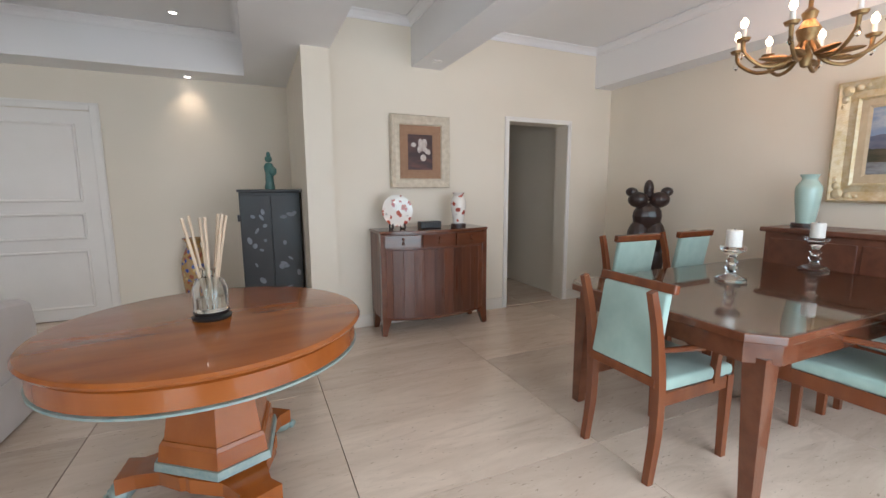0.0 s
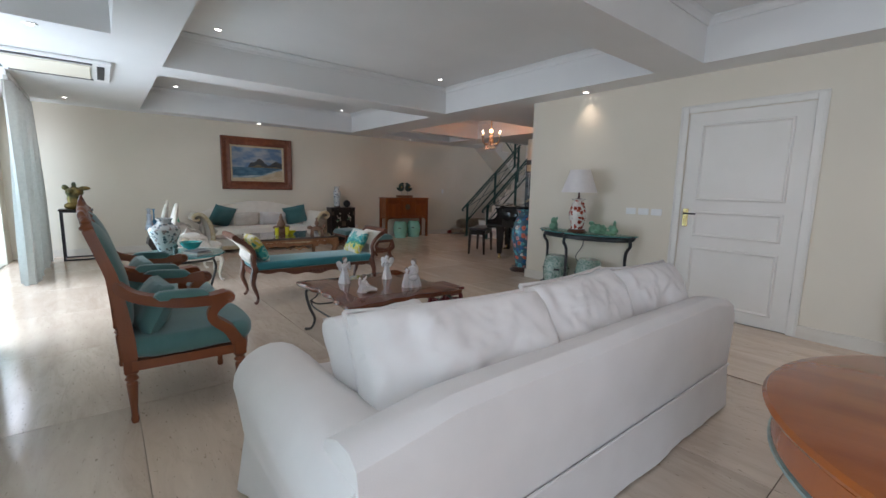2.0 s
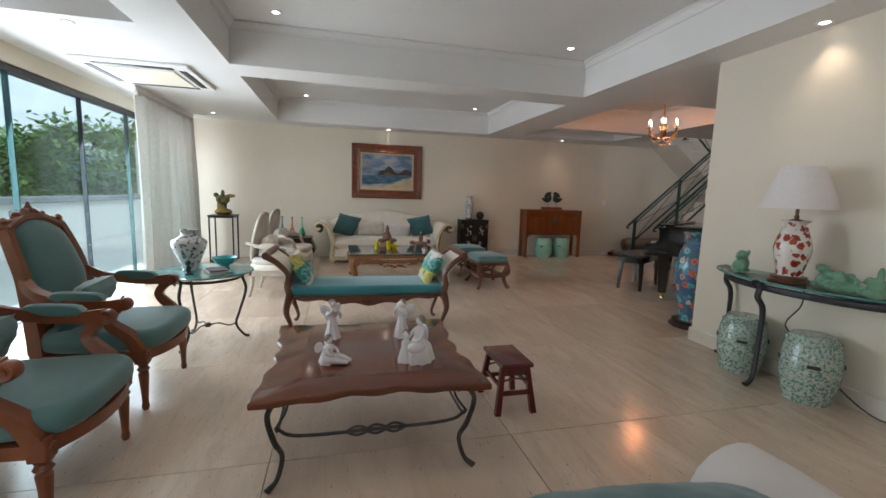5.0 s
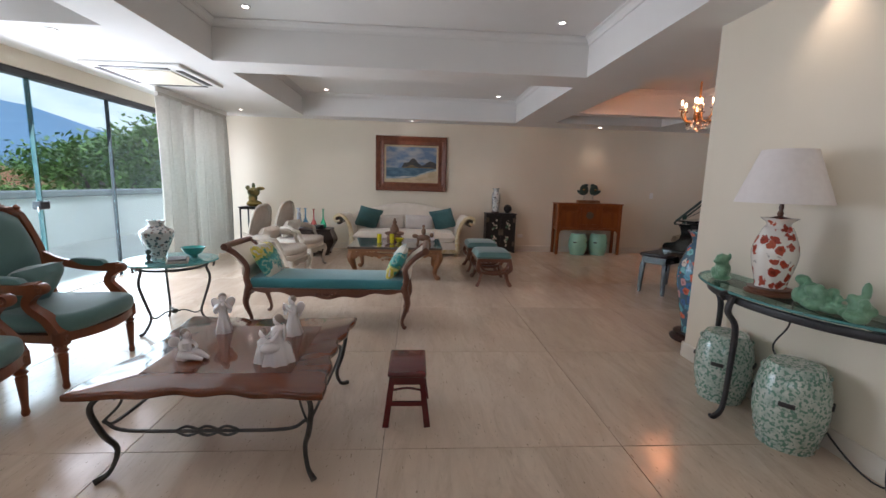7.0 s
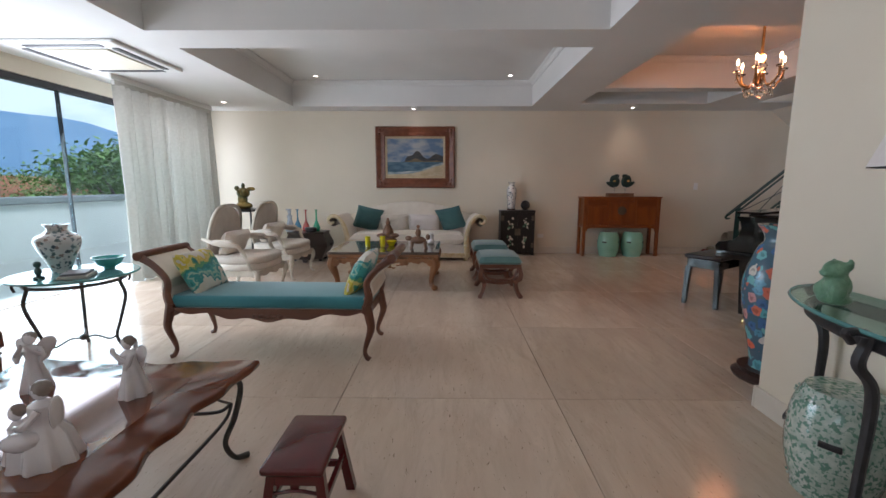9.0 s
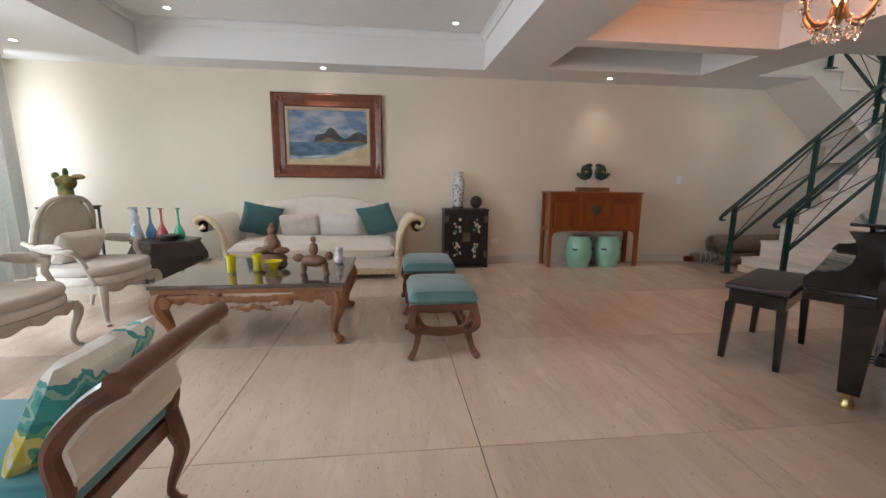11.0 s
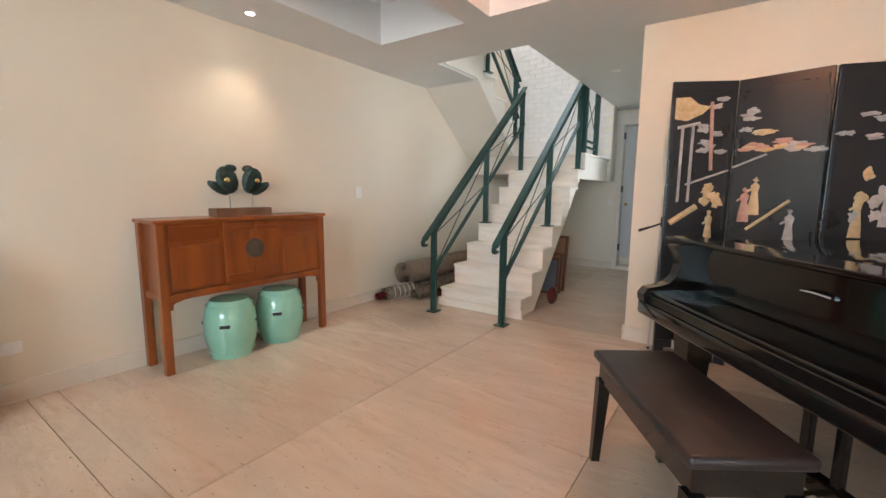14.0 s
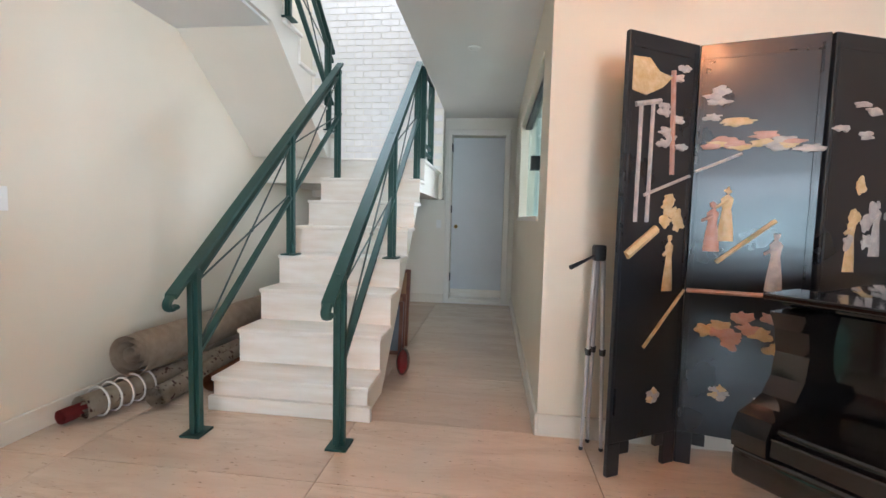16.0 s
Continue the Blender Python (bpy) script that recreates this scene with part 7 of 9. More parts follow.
# X-frame ottomans
def ottoman(m):
    o = thing("ottoman", m, "teal velvet ottoman on curved mahogany legs", "ottoman", "teal ottomans")
    w, d = 0.24, 0.30
    part("seat_frame", box(-w, w, -d, d, 0.33, 0.375, bev=0.006), MAHOG, o)
    part("seat", cushion(2 * w + 0.02, 2 * d + 0.02, 0.15, puff=0.2, n=16), TEAL_PALE, o, "domed teal velvet seat", smooth=True, at=pose(0, 0, 0.40))
    for sx in (-1, 1):
        for sy in (-1, 1):
            thick_line([(sx * (w - 0.02), sy * (d - 0.02), 0.34), (sx * (w - 0.01), sy * (d + 0.0), 0.24), (sx * (w - 0.06), sy * (d - 0.05), 0.17), (sx * (w - 0.04), sy * (d - 0.02), 0.07), (sx * w, sy * (d + 0.02), 0.004)], [0.022, 0.026, 0.024, 0.019, 0.022], o, "leg", MAHOG, square=True)
    for sx in (-1, 1):
        part("stretcher", tube([(sx * (w - 0.05), -d + 0.04, 0.185), (sx * (w - 0.05), -0.1, 0.165), (sx * (w - 0.05), 0.0, 0.18), (sx * (w - 0.05), 0.1, 0.165), (sx * (w - 0.05), d - 0.04, 0.185)], 0.018, 8, square=True), MAHOG, o)
    for sy in (-1, 1):
        part("stretcher", tube([(-w + 0.05, sy * (d - 0.04), 0.185), (0, sy * (d - 0.04), 0.165), (w - 0.05, sy * (d - 0.04), 0.185)], 0.018, 8, square=True), MAHOG, o)
        part("bow", tube([(-w + 0.03, sy * (d - 0.02), 0.33), (-w + 0.1, sy * (d - 0.02), 0.22), (0, sy * (d - 0.02), 0.20), (w - 0.1, sy * (d - 0.02), 0.22), (w - 0.03, sy * (d - 0.02), 0.33)], 0.016, 8), MAHOG, o, smooth=True)


ottoman(sized(pose(-7.19, 4.18, 0, 0, 0, 90), 0.95, 0.95, 1))
ottoman(sized(pose(-8.12, 4.17, 0, 0, 0, 90), 0.95, 0.95, 1))


# pale French armchairs; local +y is the front
def pale_armchair(m):
    c = thing("pale_armchair", m, "whitewashed carved armchair in greige linen", "armchair", "pale armchairs")
    w, d = 0.31, 0.27
    for sx in (-1, 1):
        thick_line([(sx * w, d, 0.32), (sx * (w + 0.02), d + 0.02, 0.25), (sx * (w - 0.015), d - 0.01, 0.10), (sx * (w - 0.01), d, 0.03), (sx * (w + 0.01), d + 0.03, 0.006)], [0.032, 0.03, 0.018, 0.016, 0.02], c, "front_leg", PALE_WOOD)
        thick_line([(sx * w * 0.85, -d - 0.04, 0.0), (sx * w * 0.85, -d, 0.18), (sx * w * 0.85, -d, 0.34)], [0.016, 0.022, 0.028], c, "back_leg", PALE_WOOD)
        arm = thick_line([(sx * w * 0.92, -d - 0.05, 0.66), (sx * (w + 0.04), -0.1, 0.61), (sx * (w + 0.04), 0.09, 0.60), (sx * (w + 0.0), 0.12, 0.54), (sx * (w + 0.0), 0.18, 0.42), (sx * w, d - 0.05, 0.32)], [0.02, 0.022, 0.026, 0.022, 0.02, 0.024], c, "arm", PALE_WOOD)
        part("arm_pad", cushion(0.07, 0.22, 0.06, puff=0.3, n=8), GREIGE, arm, smooth=True, at=pose(sx * (w + 0.035), -0.06, 0.635))
    n = 40
    b = bmesh.new()
    lst = []
    for i in range(n + 1):
        u = i / n * 2 - 1
        y = d + 0.05 * (1 - u * u)
        dip = 0.05 + 0.014 * math.cos(u * 9.4)
        lst.append([b.verts.new((u * w, y + dy, z)) for dy, z in ((-0.02, 0.335), (0.015, 0.335), (0.015, 0.325 - dip), (-0.02, 0.325 - dip))])
    for r, q in zip(lst, lst[1:]):
        for k in range(4):
            b.faces.new((r[k], r[(k + 1) % 4], q[(k + 1) % 4], q[k]))
    part("apron", b, PALE_WOOD, c, "carved serpentine front rail")
    for sx in (-1, 1):
        part("side_rail", box(sx * w - 0.018, sx * w + 0.018, -d, d, 0.265, 0.335, bev=0.006), PALE_WOOD, c)
    part("back_rail", box(-w * 0.85, w * 0.85, -d - 0.015, -d + 0.02, 0.265, 0.335, bev=0.006), PALE_WOOD, c)
    sh = [(-w * 0.9, -d), (w * 0.9, -d), (w + 0.01, d * 0.8), (0, d + 0.06), (-w - 0.01, d * 0.8)]
    ol = [(p.x, p.y) for p in smooth_line([(x, y, 0) for x, y in sh + sh[:1]], 5)[:-1]]
    part("seat", prism(ol, 0.33, 0.40, bev=0.02, seg=3), IVORY, c, smooth=True)
    part("seat_cushion", prism([(x * 0.98, y * 0.98 + 0.01) for x, y in ol], 0.395, 0.475, bev=0.03, seg=3), GREIGE, c, "loose piped seat cushion", smooth=True)
    tilt = pose(0, -d - 0.03, 0.40, -12, 0, 0)
    oval = [(0.29 * math.copysign(abs(math.cos(a)) ** 0.65, math.cos(a)), 0, 0.32 + 0.30 * math.sin(a)) for a in np.linspace(0, 2 * math.pi, 37)]
    part("back_frame", tube(oval, 0.022, 8, steps=1), PALE_WOOD, c, smooth=True, at=tilt)
    part("back_pad", ball(1, (0, 0, 0.32), (0.275, 0.045, 0.29), seg=24), GREIGE, c, smooth=True, at=tilt)
    q = thing("chair_cushion", m @ pose(0, -0.13, 0.60, 68, 0, 0), "soft ivory lumbar cushion on the pale armchair", "cushion", "cushions on pale armchairs")
    part("cover", cushion(0.46, 0.27, 0.15, puff=0.4, wob=0.15, seed=6, pinch=0.04), IVORY, q, smooth=True)


pale_armchair(pose(-7.06, 1.33, 0, 0, 0, -4))
pale_armchair(pose(-8.09, 1.33, 0, 0, 0, -6))

# hexagonal dark drum table with bottles
dr = thing("drum_table", pose(-9.3, 1.3, 0), "dark brown lacquered hexagonal drum table", "table")
DKBROWN = mat("dark_brown_lacquer", (0.022, 0.014, 0.011), (0.035, 0.022, 0.016), scale=6, rough=0.3, bump=0.1, bscale=40)
part("body", lathe([(0.0, 0.04), (0.28, 0.04), (0.31, 0.09), (0.405, 0.24), (0.40, 0.30), (0.33, 0.44), (0.33, 0.455), (0, 0.455)], 6), DKBROWN, dr)
part("top", lathe([(0.0, 0.456), (0.345, 0.456), (0.345, 0.475), (0.335, 0.48), (0, 0.48)], 6), DKBROWN, dr)
for k in range(6):
    a = radians(60 * k)
    part("foot", box(-0.03, 0.03, -0.03, 0.03, 0, 0.045, bev=0.006), DKBROWN, dr, at=pose(0.25 * math.cos(a), 0.25 * math.sin(a), 0))
    part("ring_handle", tube([(0.36 + 0.0, 0.02 * math.sin(t), 0.26 + 0.025 * math.cos(t)) for t in np.linspace(0, 6.28, 9)], 0.004, 5, steps=1), BLACK_METAL, dr, at=pose(0, 0, 0, 0, 0, 60 * k + 30))
for x, y, colour, nm in ((-9.3, 1.26, (0.35, 0.06, 0.05), "slender red glass bottle vase"), (-9.34, 1.42, (0.02, 0.35, 0.18), "slender green glass bottle vase"), (-9.42, 1.08, (0.1, 0.3, 0.5), "slender blue glass bottle vase")):
    v = thing("bottle_vase", pose(x, y, 0.481), nm + " on dark drum table", "bottle", "slender glass bottle vases")
    part("body", lathe([(0, 0), (0.045, 0), (0.06, 0.04), (0.05, 0.09), (0.016, 0.17), (0.011, 0.25), (0.012, 0.335), (0.035, 0.35), (0.01, 0.348), (0, 0.34)], 18), mat("glass_" + nm[8:12], colour, tuple(v0 * 1.2 for v0 in colour), rough=0.08, coat=0.5), v, smooth=True)
b = lathe([(0.085, 0), (0.09, 0.02), (0.055, 0.14), (0.04, 0.20), (0.05, 0.25), (0.02, 0.29)], 14, squash=(1, 0.8))
ball(0.03, (0, 0, 0.315), bm=b)
ball(0.05, (0.03, 0, 0.355), (1.1, 0.9, 0.3), bm=b)
ball(0.035, (0.05, 0, 0.12), (0.8, 0.8, 1.6), bm=b)
tagged(part("lady_figurine", b, mat("pale_blue_glaze", (0.36, 0.47, 0.60), (0.62, 0.66, 0.72), scale=9, rough=0.14, coat=0.5), smooth=True, at=pose(-9.28, 1.0, 0.481)), "pale blue porcelain lady figurine on drum table", "figurine")
bx = thing("black_box", pose(-9.22, 1.36, 0.481, 0, 0, 12), "small black lacquer box on drum table", "box")
part("body", lathe([(0, 0), (0.085, 0), (0.09, 0.01), (0.09, 0.05), (0, 0.05)], 20), BLACK_LACQ, bx, smooth=True)
part("lid", lathe([(0, 0.051), (0.094, 0.051), (0.09, 0.065), (0, 0.068)], 20), BLACK_LACQ, bx, smooth=True)

# torso bronze on open metal stand
sd = thing("metal_stand", pose(-9.72, 0.05, 0), "tall open black metal display stand", "stand")
for sx in (-1, 1):
    for sy in (-1, 1):
        part("upright", box(sx * 0.19 - 0.011, sx * 0.19 + 0.011, sy * 0.19 - 0.011, sy * 0.19 + 0.011, 0, 0.80), BLACK_METAL, sd)
for z in (0.0, 0.778):
    for k in range(4):
        part("rail", box(-0.18, 0.18, -0.201, -0.179, z, z + 0.022), BLACK_METAL, sd, at=pose(0, 0, 0, 0, 0, 90 * k))
part("top", box(-0.215, 0.215, -0.215, 0.215, 0.801, 0.825, bev=0.004), BLACK_LACQ, sd)
lumpy("torso_bronze", pose(-9.72, 0.05, 0.826, 0, 0, 90), [((0, 0, 0.05), 0.13, (1.15, 0.75, 0.55)), ((-0.02, 0, 0.16), 0.085, (1, 0.8, 1.4)), ((0, -0.01, 0.27), 0.1, (1.2, 0.7, 0.9)), ((-0.045, -0.06, 0.29), 0.04, (1, 1, 1)), ((0.05, -0.06, 0.29), 0.04, (1, 1, 1)), ((0.13, 0.0, 0.34), 0.05, (1.6, 0.7, 0.7)), ((-0.11, 0, 0.35), 0.045, (1, 0.8, 1)), ((0.0, 0, 0.39), 0.035, (0.9, 0.9, 1.6))], GOLD_BRONZE, "gold and green bronze torso sculpture on stand")

# ---- hall end: round table, sideboard, dining set ----
HONEY = mat("honey_veneer", (0.27, 0.07, 0.012), (0.37, 0.11, 0.022), scale=3, rough=0.16, rough2=0.26, stretch=(0.8, 4, 1), bump=0.02, bscale=60, coat=0.25)
VERDIGRIS = mat("verdigris_trim", (0.22, 0.33, 0.32), (0.36, 0.42, 0.38), scale=26, rough=0.5, metal=0.3, bump=0.5, bscale=60)
WALNUT = mat("walnut_boards", (0.13, 0.042, 0.018), (0.07, 0.022, 0.011), scale=4, rough=0.25, rough2=0.4, stretch=(8, 8, 0.6), bump=0.04, bscale=60, coat=0.35, rand=0.3)
DINING_WOOD = mat("dining_mahogany", (0.10, 0.030, 0.013), (0.15, 0.05, 0.022), scale=4, rough=0.14, rough2=0.24, stretch=(0.6, 4, 4), coat=0.5)
CHAIR_WOOD = mat("chair_wood", (0.20, 0.06, 0.02), (0.13, 0.036, 0.014), scale=5, rough=0.26, stretch=(3, 3, 0.5), coat=0.35)
AQUA = mat("aqua_fabric", (0.36, 0.50, 0.44), (0.30, 0.44, 0.39), scale=14, rough=0.85, bump=0.1, bscale=300, sheen=0.3)
WAX = mat("white_wax", (0.80, 0.78, 0.72), (0.76, 0.74, 0.68), rough=0.4)
CRYSTAL = glass("crystal", (1, 1, 1))
REED = mat("diffuser_reed", (0.66, 0.52, 0.38), (0.58, 0.44, 0.3), scale=20, rough=0.8)


def round_table():
    t = thing("round_table", sized(pose(-0.204, 1.939, 0, 0, 0, 8), 1.08, 1.08, 1.013), "round honey wood pedestal table with bronze paw feet", "table")
    part("tabletop", lathe([(0, 0.735), (0.56, 0.735), (0.585, 0.742), (0.591, 0.753), (0.583, 0.764), (0.56, 0.77), (0, 0.771)], 72), HONEY, t, smooth=True)
    part("apron", lathe([(0.545, 0.735), (0.562, 0.722), (0.565, 0.652), (0.555, 0.647), (0.53, 0.647)], 72), HONEY, t, smooth=True)
    part("bead", lathe([(0.556, 0.648), (0.57, 0.645), (0.57, 0.637), (0.556, 0.634)], 72), VERDIGRIS, t, "verdigris bead", smooth=True)
    base = [radians(a) for a in (165, 45, -75)]
    tri = lambda r: [(r * math.cos(a + o) , r * math.sin(a + o)) for a in (base[0], base[2], base[1]) for o in (-0.42, 0.42)]

    def pedestal(r0, r1, z0, z1):
        b = bmesh.new()
        lo = [b.verts.new((x, y, z0)) for x, y in tri(r0)]
        hi = [b.verts.new((x, y, z1)) for x, y in tri(r1)]
        for k in range(6):
            b.faces.new((lo[k], lo[(k + 1) % 6], hi[(k + 1) % 6], hi[k]))
        b.faces.new(lo)
        b.faces.new(hi)
        return b
    part("pedestal", pedestal(0.21, 0.155, 0.27, 0.64), HONEY, t)
    part("plinth", pedestal(0.235, 0.225, 0.20, 0.27), HONEY, t)
    part("torus", pedestal(0.225, 0.215, 0.268, 0.285), HONEY, t)
    part("trim", pedestal(0.25, 0.245, 0.165, 0.20), VERDIGRIS, t, "verdigris leaf band")
    for a in base:
        at = pose(0, 0, 0, 0, 0, math.degrees(a))
        b = bmesh.new()
        rows = []
        for x, w, z0, z1 in ((0.0, 0.20, 0.10, 0.165), (0.16, 0.17, 0.10, 0.16), (0.28, 0.085, 0.085, 0.145), (0.40, 0.06, 0.07, 0.135), (0.48, 0.075, 0.065, 0.135)):
            rows.append([b.verts.new((x, y, z)) for y, z in ((-w, z0), (w, z0), (w, z1), (-w, z1))])
        for r, q in zip(rows, rows[1:]):
            for k in range(4):
                b.faces.new((r[k], r[(k + 1) % 4], q[(k + 1) % 4], q[k]))
        b.faces.new(rows[0])
        b.faces.new(rows[-1])
        leg = part("foot_arm", b, HONEY, t, at=sized(at, 0.78, 1.0, 1.0))
        b = ball(0.06, (0.48, 0, 0.045), (1.0, 1.15, 0.75), seg=12)
        for k in range(4):
            ball(0.025, (0.535, (k - 1.5) * 0.034, 0.024), (1.3, 0.7, 0.9), bm=b, seg=8)
        part("paw", b, VERDIGRIS, leg, "verdigris bronze paw", smooth=True)


round_table()
df = thing("reed_diffuser", sized(pose(-0.206, 1.94, 0.7815), 1.12, 1.12, 1.12), "glass reed diffuser on a black stand", "diffuser")
part("stand", lathe([(0, 0), (0.068, 0), (0.072, 0.01), (0.06, 0.018), (0.066, 0.028), (0, 0.03)], 32), BLACK_LACQ, df, smooth=True)
part("bottle", lathe([(0, 0.031), (0.058, 0.031), (0.062, 0.04), (0.062, 0.12), (0.05, 0.15), (0.025, 0.165), (0.022, 0.19), (0.03, 0.2), (0.027, 0.2), (0.019, 0.19), (0.021, 0.166), (0.046, 0.147), (0.058, 0.118), (0.058, 0.045), (0, 0.04)], 32), CLEAR, df, smooth=True)
b = bmesh.new()
for k in range(18):
    a = 2 * math.pi * k / 18
    box(-0.006, 0.006, 0.045, 0.05, 0.045, 0.085, bm=b)
    bmesh.ops.rotate(b, verts=b.verts, cent=(0, 0, 0), matrix=Matrix.Rotation(2 * math.pi / 18, 3, "Z"))
part("label", b, REED, df, "striped band on bottle")
for k in range(7):
    a = k * 2.4
    part("reed", tube([(0.012 * math.cos(a), 0.012 * math.sin(a), 0.06), (0.075 * math.cos(a), 0.045 * math.sin(a), 0.40 + 0.012 * math.sin(k * 3))], 0.0055, 6, steps=1), REED, df)


def sideboard():
    s = thing("sideboard", sized(pose(1.535, 3.845, 0), 1.075, 1.06, 1.065), "bow-front walnut sideboard with three drawers", "sideboard")
    w = 0.5
    arc = lambda g: [(-w + g, -0.30 + g)] + [(x, -0.33 - 0.075 * (1 - (x / w) ** 2) + g) for x in np.linspace(-w + g, w - g, 21)] + [(w - g, -0.30 + g)]
    part("top", prism([(-w - 0.01, 0), *[(x * 1.02, y - 0.012) for x, y in arc(0)], (w + 0.01, 0)], 0.885, 0.91, bev=0.004), DINING_WOOD, s)
    part("body", prism([(-w, -0.002), *arc(0.012), (w, -0.002)], 0.14, 0.884), WALNUT, s)
    for i, x in enumerate(np.linspace(-w + 0.05, w - 0.05, 11)):
        y = -0.33 - 0.075 * (1 - (x / w) ** 2) + 0.012
        part("board", box(-0.046, 0.046, -0.012, 0.0, 0.155, 0.745, bev=0.002, seg=1), WALNUT, s, at=pose(x, y - 0.0005, 0, 0, 0, math.degrees(math.atan(0.15 * x / w / w))))
    for x in (-0.315, 0.0, 0.315):
        y = -0.33 - 0.075 * (1 - (x / w) ** 2) + 0.012
        d = part("drawer", box(-0.152, 0.152, -0.016, 0.0, 0.765, 0.872, bev=0.003), DINING_WOOD, s, at=pose(x, y, 0, 0, 0, math.degrees(math.atan(0.15 * x / w / w))))
        for k in (-1, 1):
            part("knob", ball(0.013, (k * 0.0, -0.026, 0.82 + 0.018 * k)), DINING_WOOD, d, smooth=True)
    for sx in (-1, 1):
        part("leg", tube([(sx * (w - 0.04), -0.31, 0.16), (sx * (w - 0.015), -0.33, 0.0)], [0.04, 0.02], square=True, steps=1), DINING_WOOD, s)
        part("leg", tube([(sx * (w - 0.04), -0.05, 0.16), (sx * (w - 0.02), -0.04, 0.0)], [0.04, 0.02], square=True, steps=1), DINING_WOOD, s)
        part("corner_post", box(sx * (w - 0.02) - 0.022, sx * (w - 0.02) + 0.022, -0.345, -0.30, 0.14, 0.884, bev=0.003), DINING_WOOD, s)
    part("skirt", tube([(x, y + 0.005, 0.15 - 0.02 * (1 - (x / w) ** 2)) for x, y in arc(0.012)[1:-1]], 0.012, 6, steps=1), DINING_WOOD, s)


sideboard()
pl = thing("painted_plate", pose(1.20, 3.62, 0.9705), "white plate painted with red flowers on stand", "plate")
part("plate", lathe([(0, 0), (0.07, 0.0), (0.12, 0.014), (0.148, 0.024), (0.148, 0.03), (0.11, 0.02), (0.0, 0.008)], 36), REDWHITE, pl, smooth=True, at=pose(0, 0.02, 0.17, 82, 0, 0))
for sx in (-1, 1):
    part("stand", tube([(sx * 0.055, -0.03, 0.05), (sx * 0.06, -0.045, 0.012), (sx * 0.055, 0.07, 0.006), (sx * 0.05, 0.06, 0.1)], 0.008, 6), BLACK_LACQ, pl, "black wooden plate stand", smooth=True)
bb = thing("carved_box", pose(1.52, 3.62, 0.9705), "small black carved lacquer box on sideboard", "box")
part("body", box(-0.105, 0.105, -0.05, 0.05, 0, 0.065, bev=0.006), BLACK_LACQ, bb)
for k in range(7):
    part("rib", box(-0.09 + 0.027 * k, -0.075 + 0.027 * k, -0.054, -0.05, 0.008, 0.058, bev=0.002), BLACK_LACQ, bb)
pot("porcelain_vase", pose(1.83, 3.62, 0.9705), vase_profile(0.30, 0.05, 0.075, 0.048, 0.062, 0.6, 0.035), REDWHITE, "red and white porcelain vase on sideboard", foot=[(0, 0), (0.075, 0), (0.075, 0.03), (0, 0.035)])
CREAM_FRAME = mat("cream_carved_frame", (0.66, 0.59, 0.47), (0.52, 0.45, 0.34), scale=24, rough=0.6, bump=0.5, bscale=60)
TAN_MAT = mat("tan_mount", (0.34, 0.20, 0.12), (0.30, 0.17, 0.10), scale=20, rough=0.8)
painting(pose(1.522, 3.863, 1.70), 0.62, 0.70, 0.095, CREAM_FRAME, TAN_MAT, "dark still-life oil painting in cream frame",
         [("ground", 0, 1, 0, 0, (0.035, 0.012, 0.01), (0.09, 0.035, 0.025), 11), ("table", 0, 0.3, 0.05, 2, (0.05, 0.02, 0.018), (0.12, 0.04, 0.03), 12)], carve=False, liner=0.085)
p = [o for o in bpy.data.objects if o.name.startswith("painting") and o.parent is None][-1]
rnd = random.Random(3)
for k in range(9):
    c = part("daub", ball(1, (0, 0, 0), (rnd.uniform(0.014, 0.035), 0.002, rnd.uniform(0.02, 0.05)), seg=8), mat("daub_white", (0.62, 0.58, 0.52), (0.4, 0.3, 0.26), scale=30, rough=0.5), p, at=pose(rnd.uniform(-0.07, 0.09), -0.018, rnd.uniform(-0.08, 0.1)))
painting(pose(XE - 0.002, 0.92, 1.655, 0, 0, -90), 1.42, 0.86, 0.14, GILT, CREAM_SLIP, "landscape oil painting in wide gilt frame",
         [("dusk", 0, 1, 0, 0, (0.20, 0.27, 0.38), (0.46, 0.46, 0.46), 21), ("range", 0.3, 0.62, 0.15, 4, (0.10, 0.11, 0.16), (0.16, 0.16, 0.2), 22), ("wood", 0.0, 0.42, 0.12, 6, (0.05, 0.05, 0.03), (0.10, 0.08, 0.05), 23), ("water", 0.0, 0.2, 0.05, 3, (0.26, 0.27, 0.28), (0.12, 0.12, 0.12), 24)], carve=True, liner=0.06)


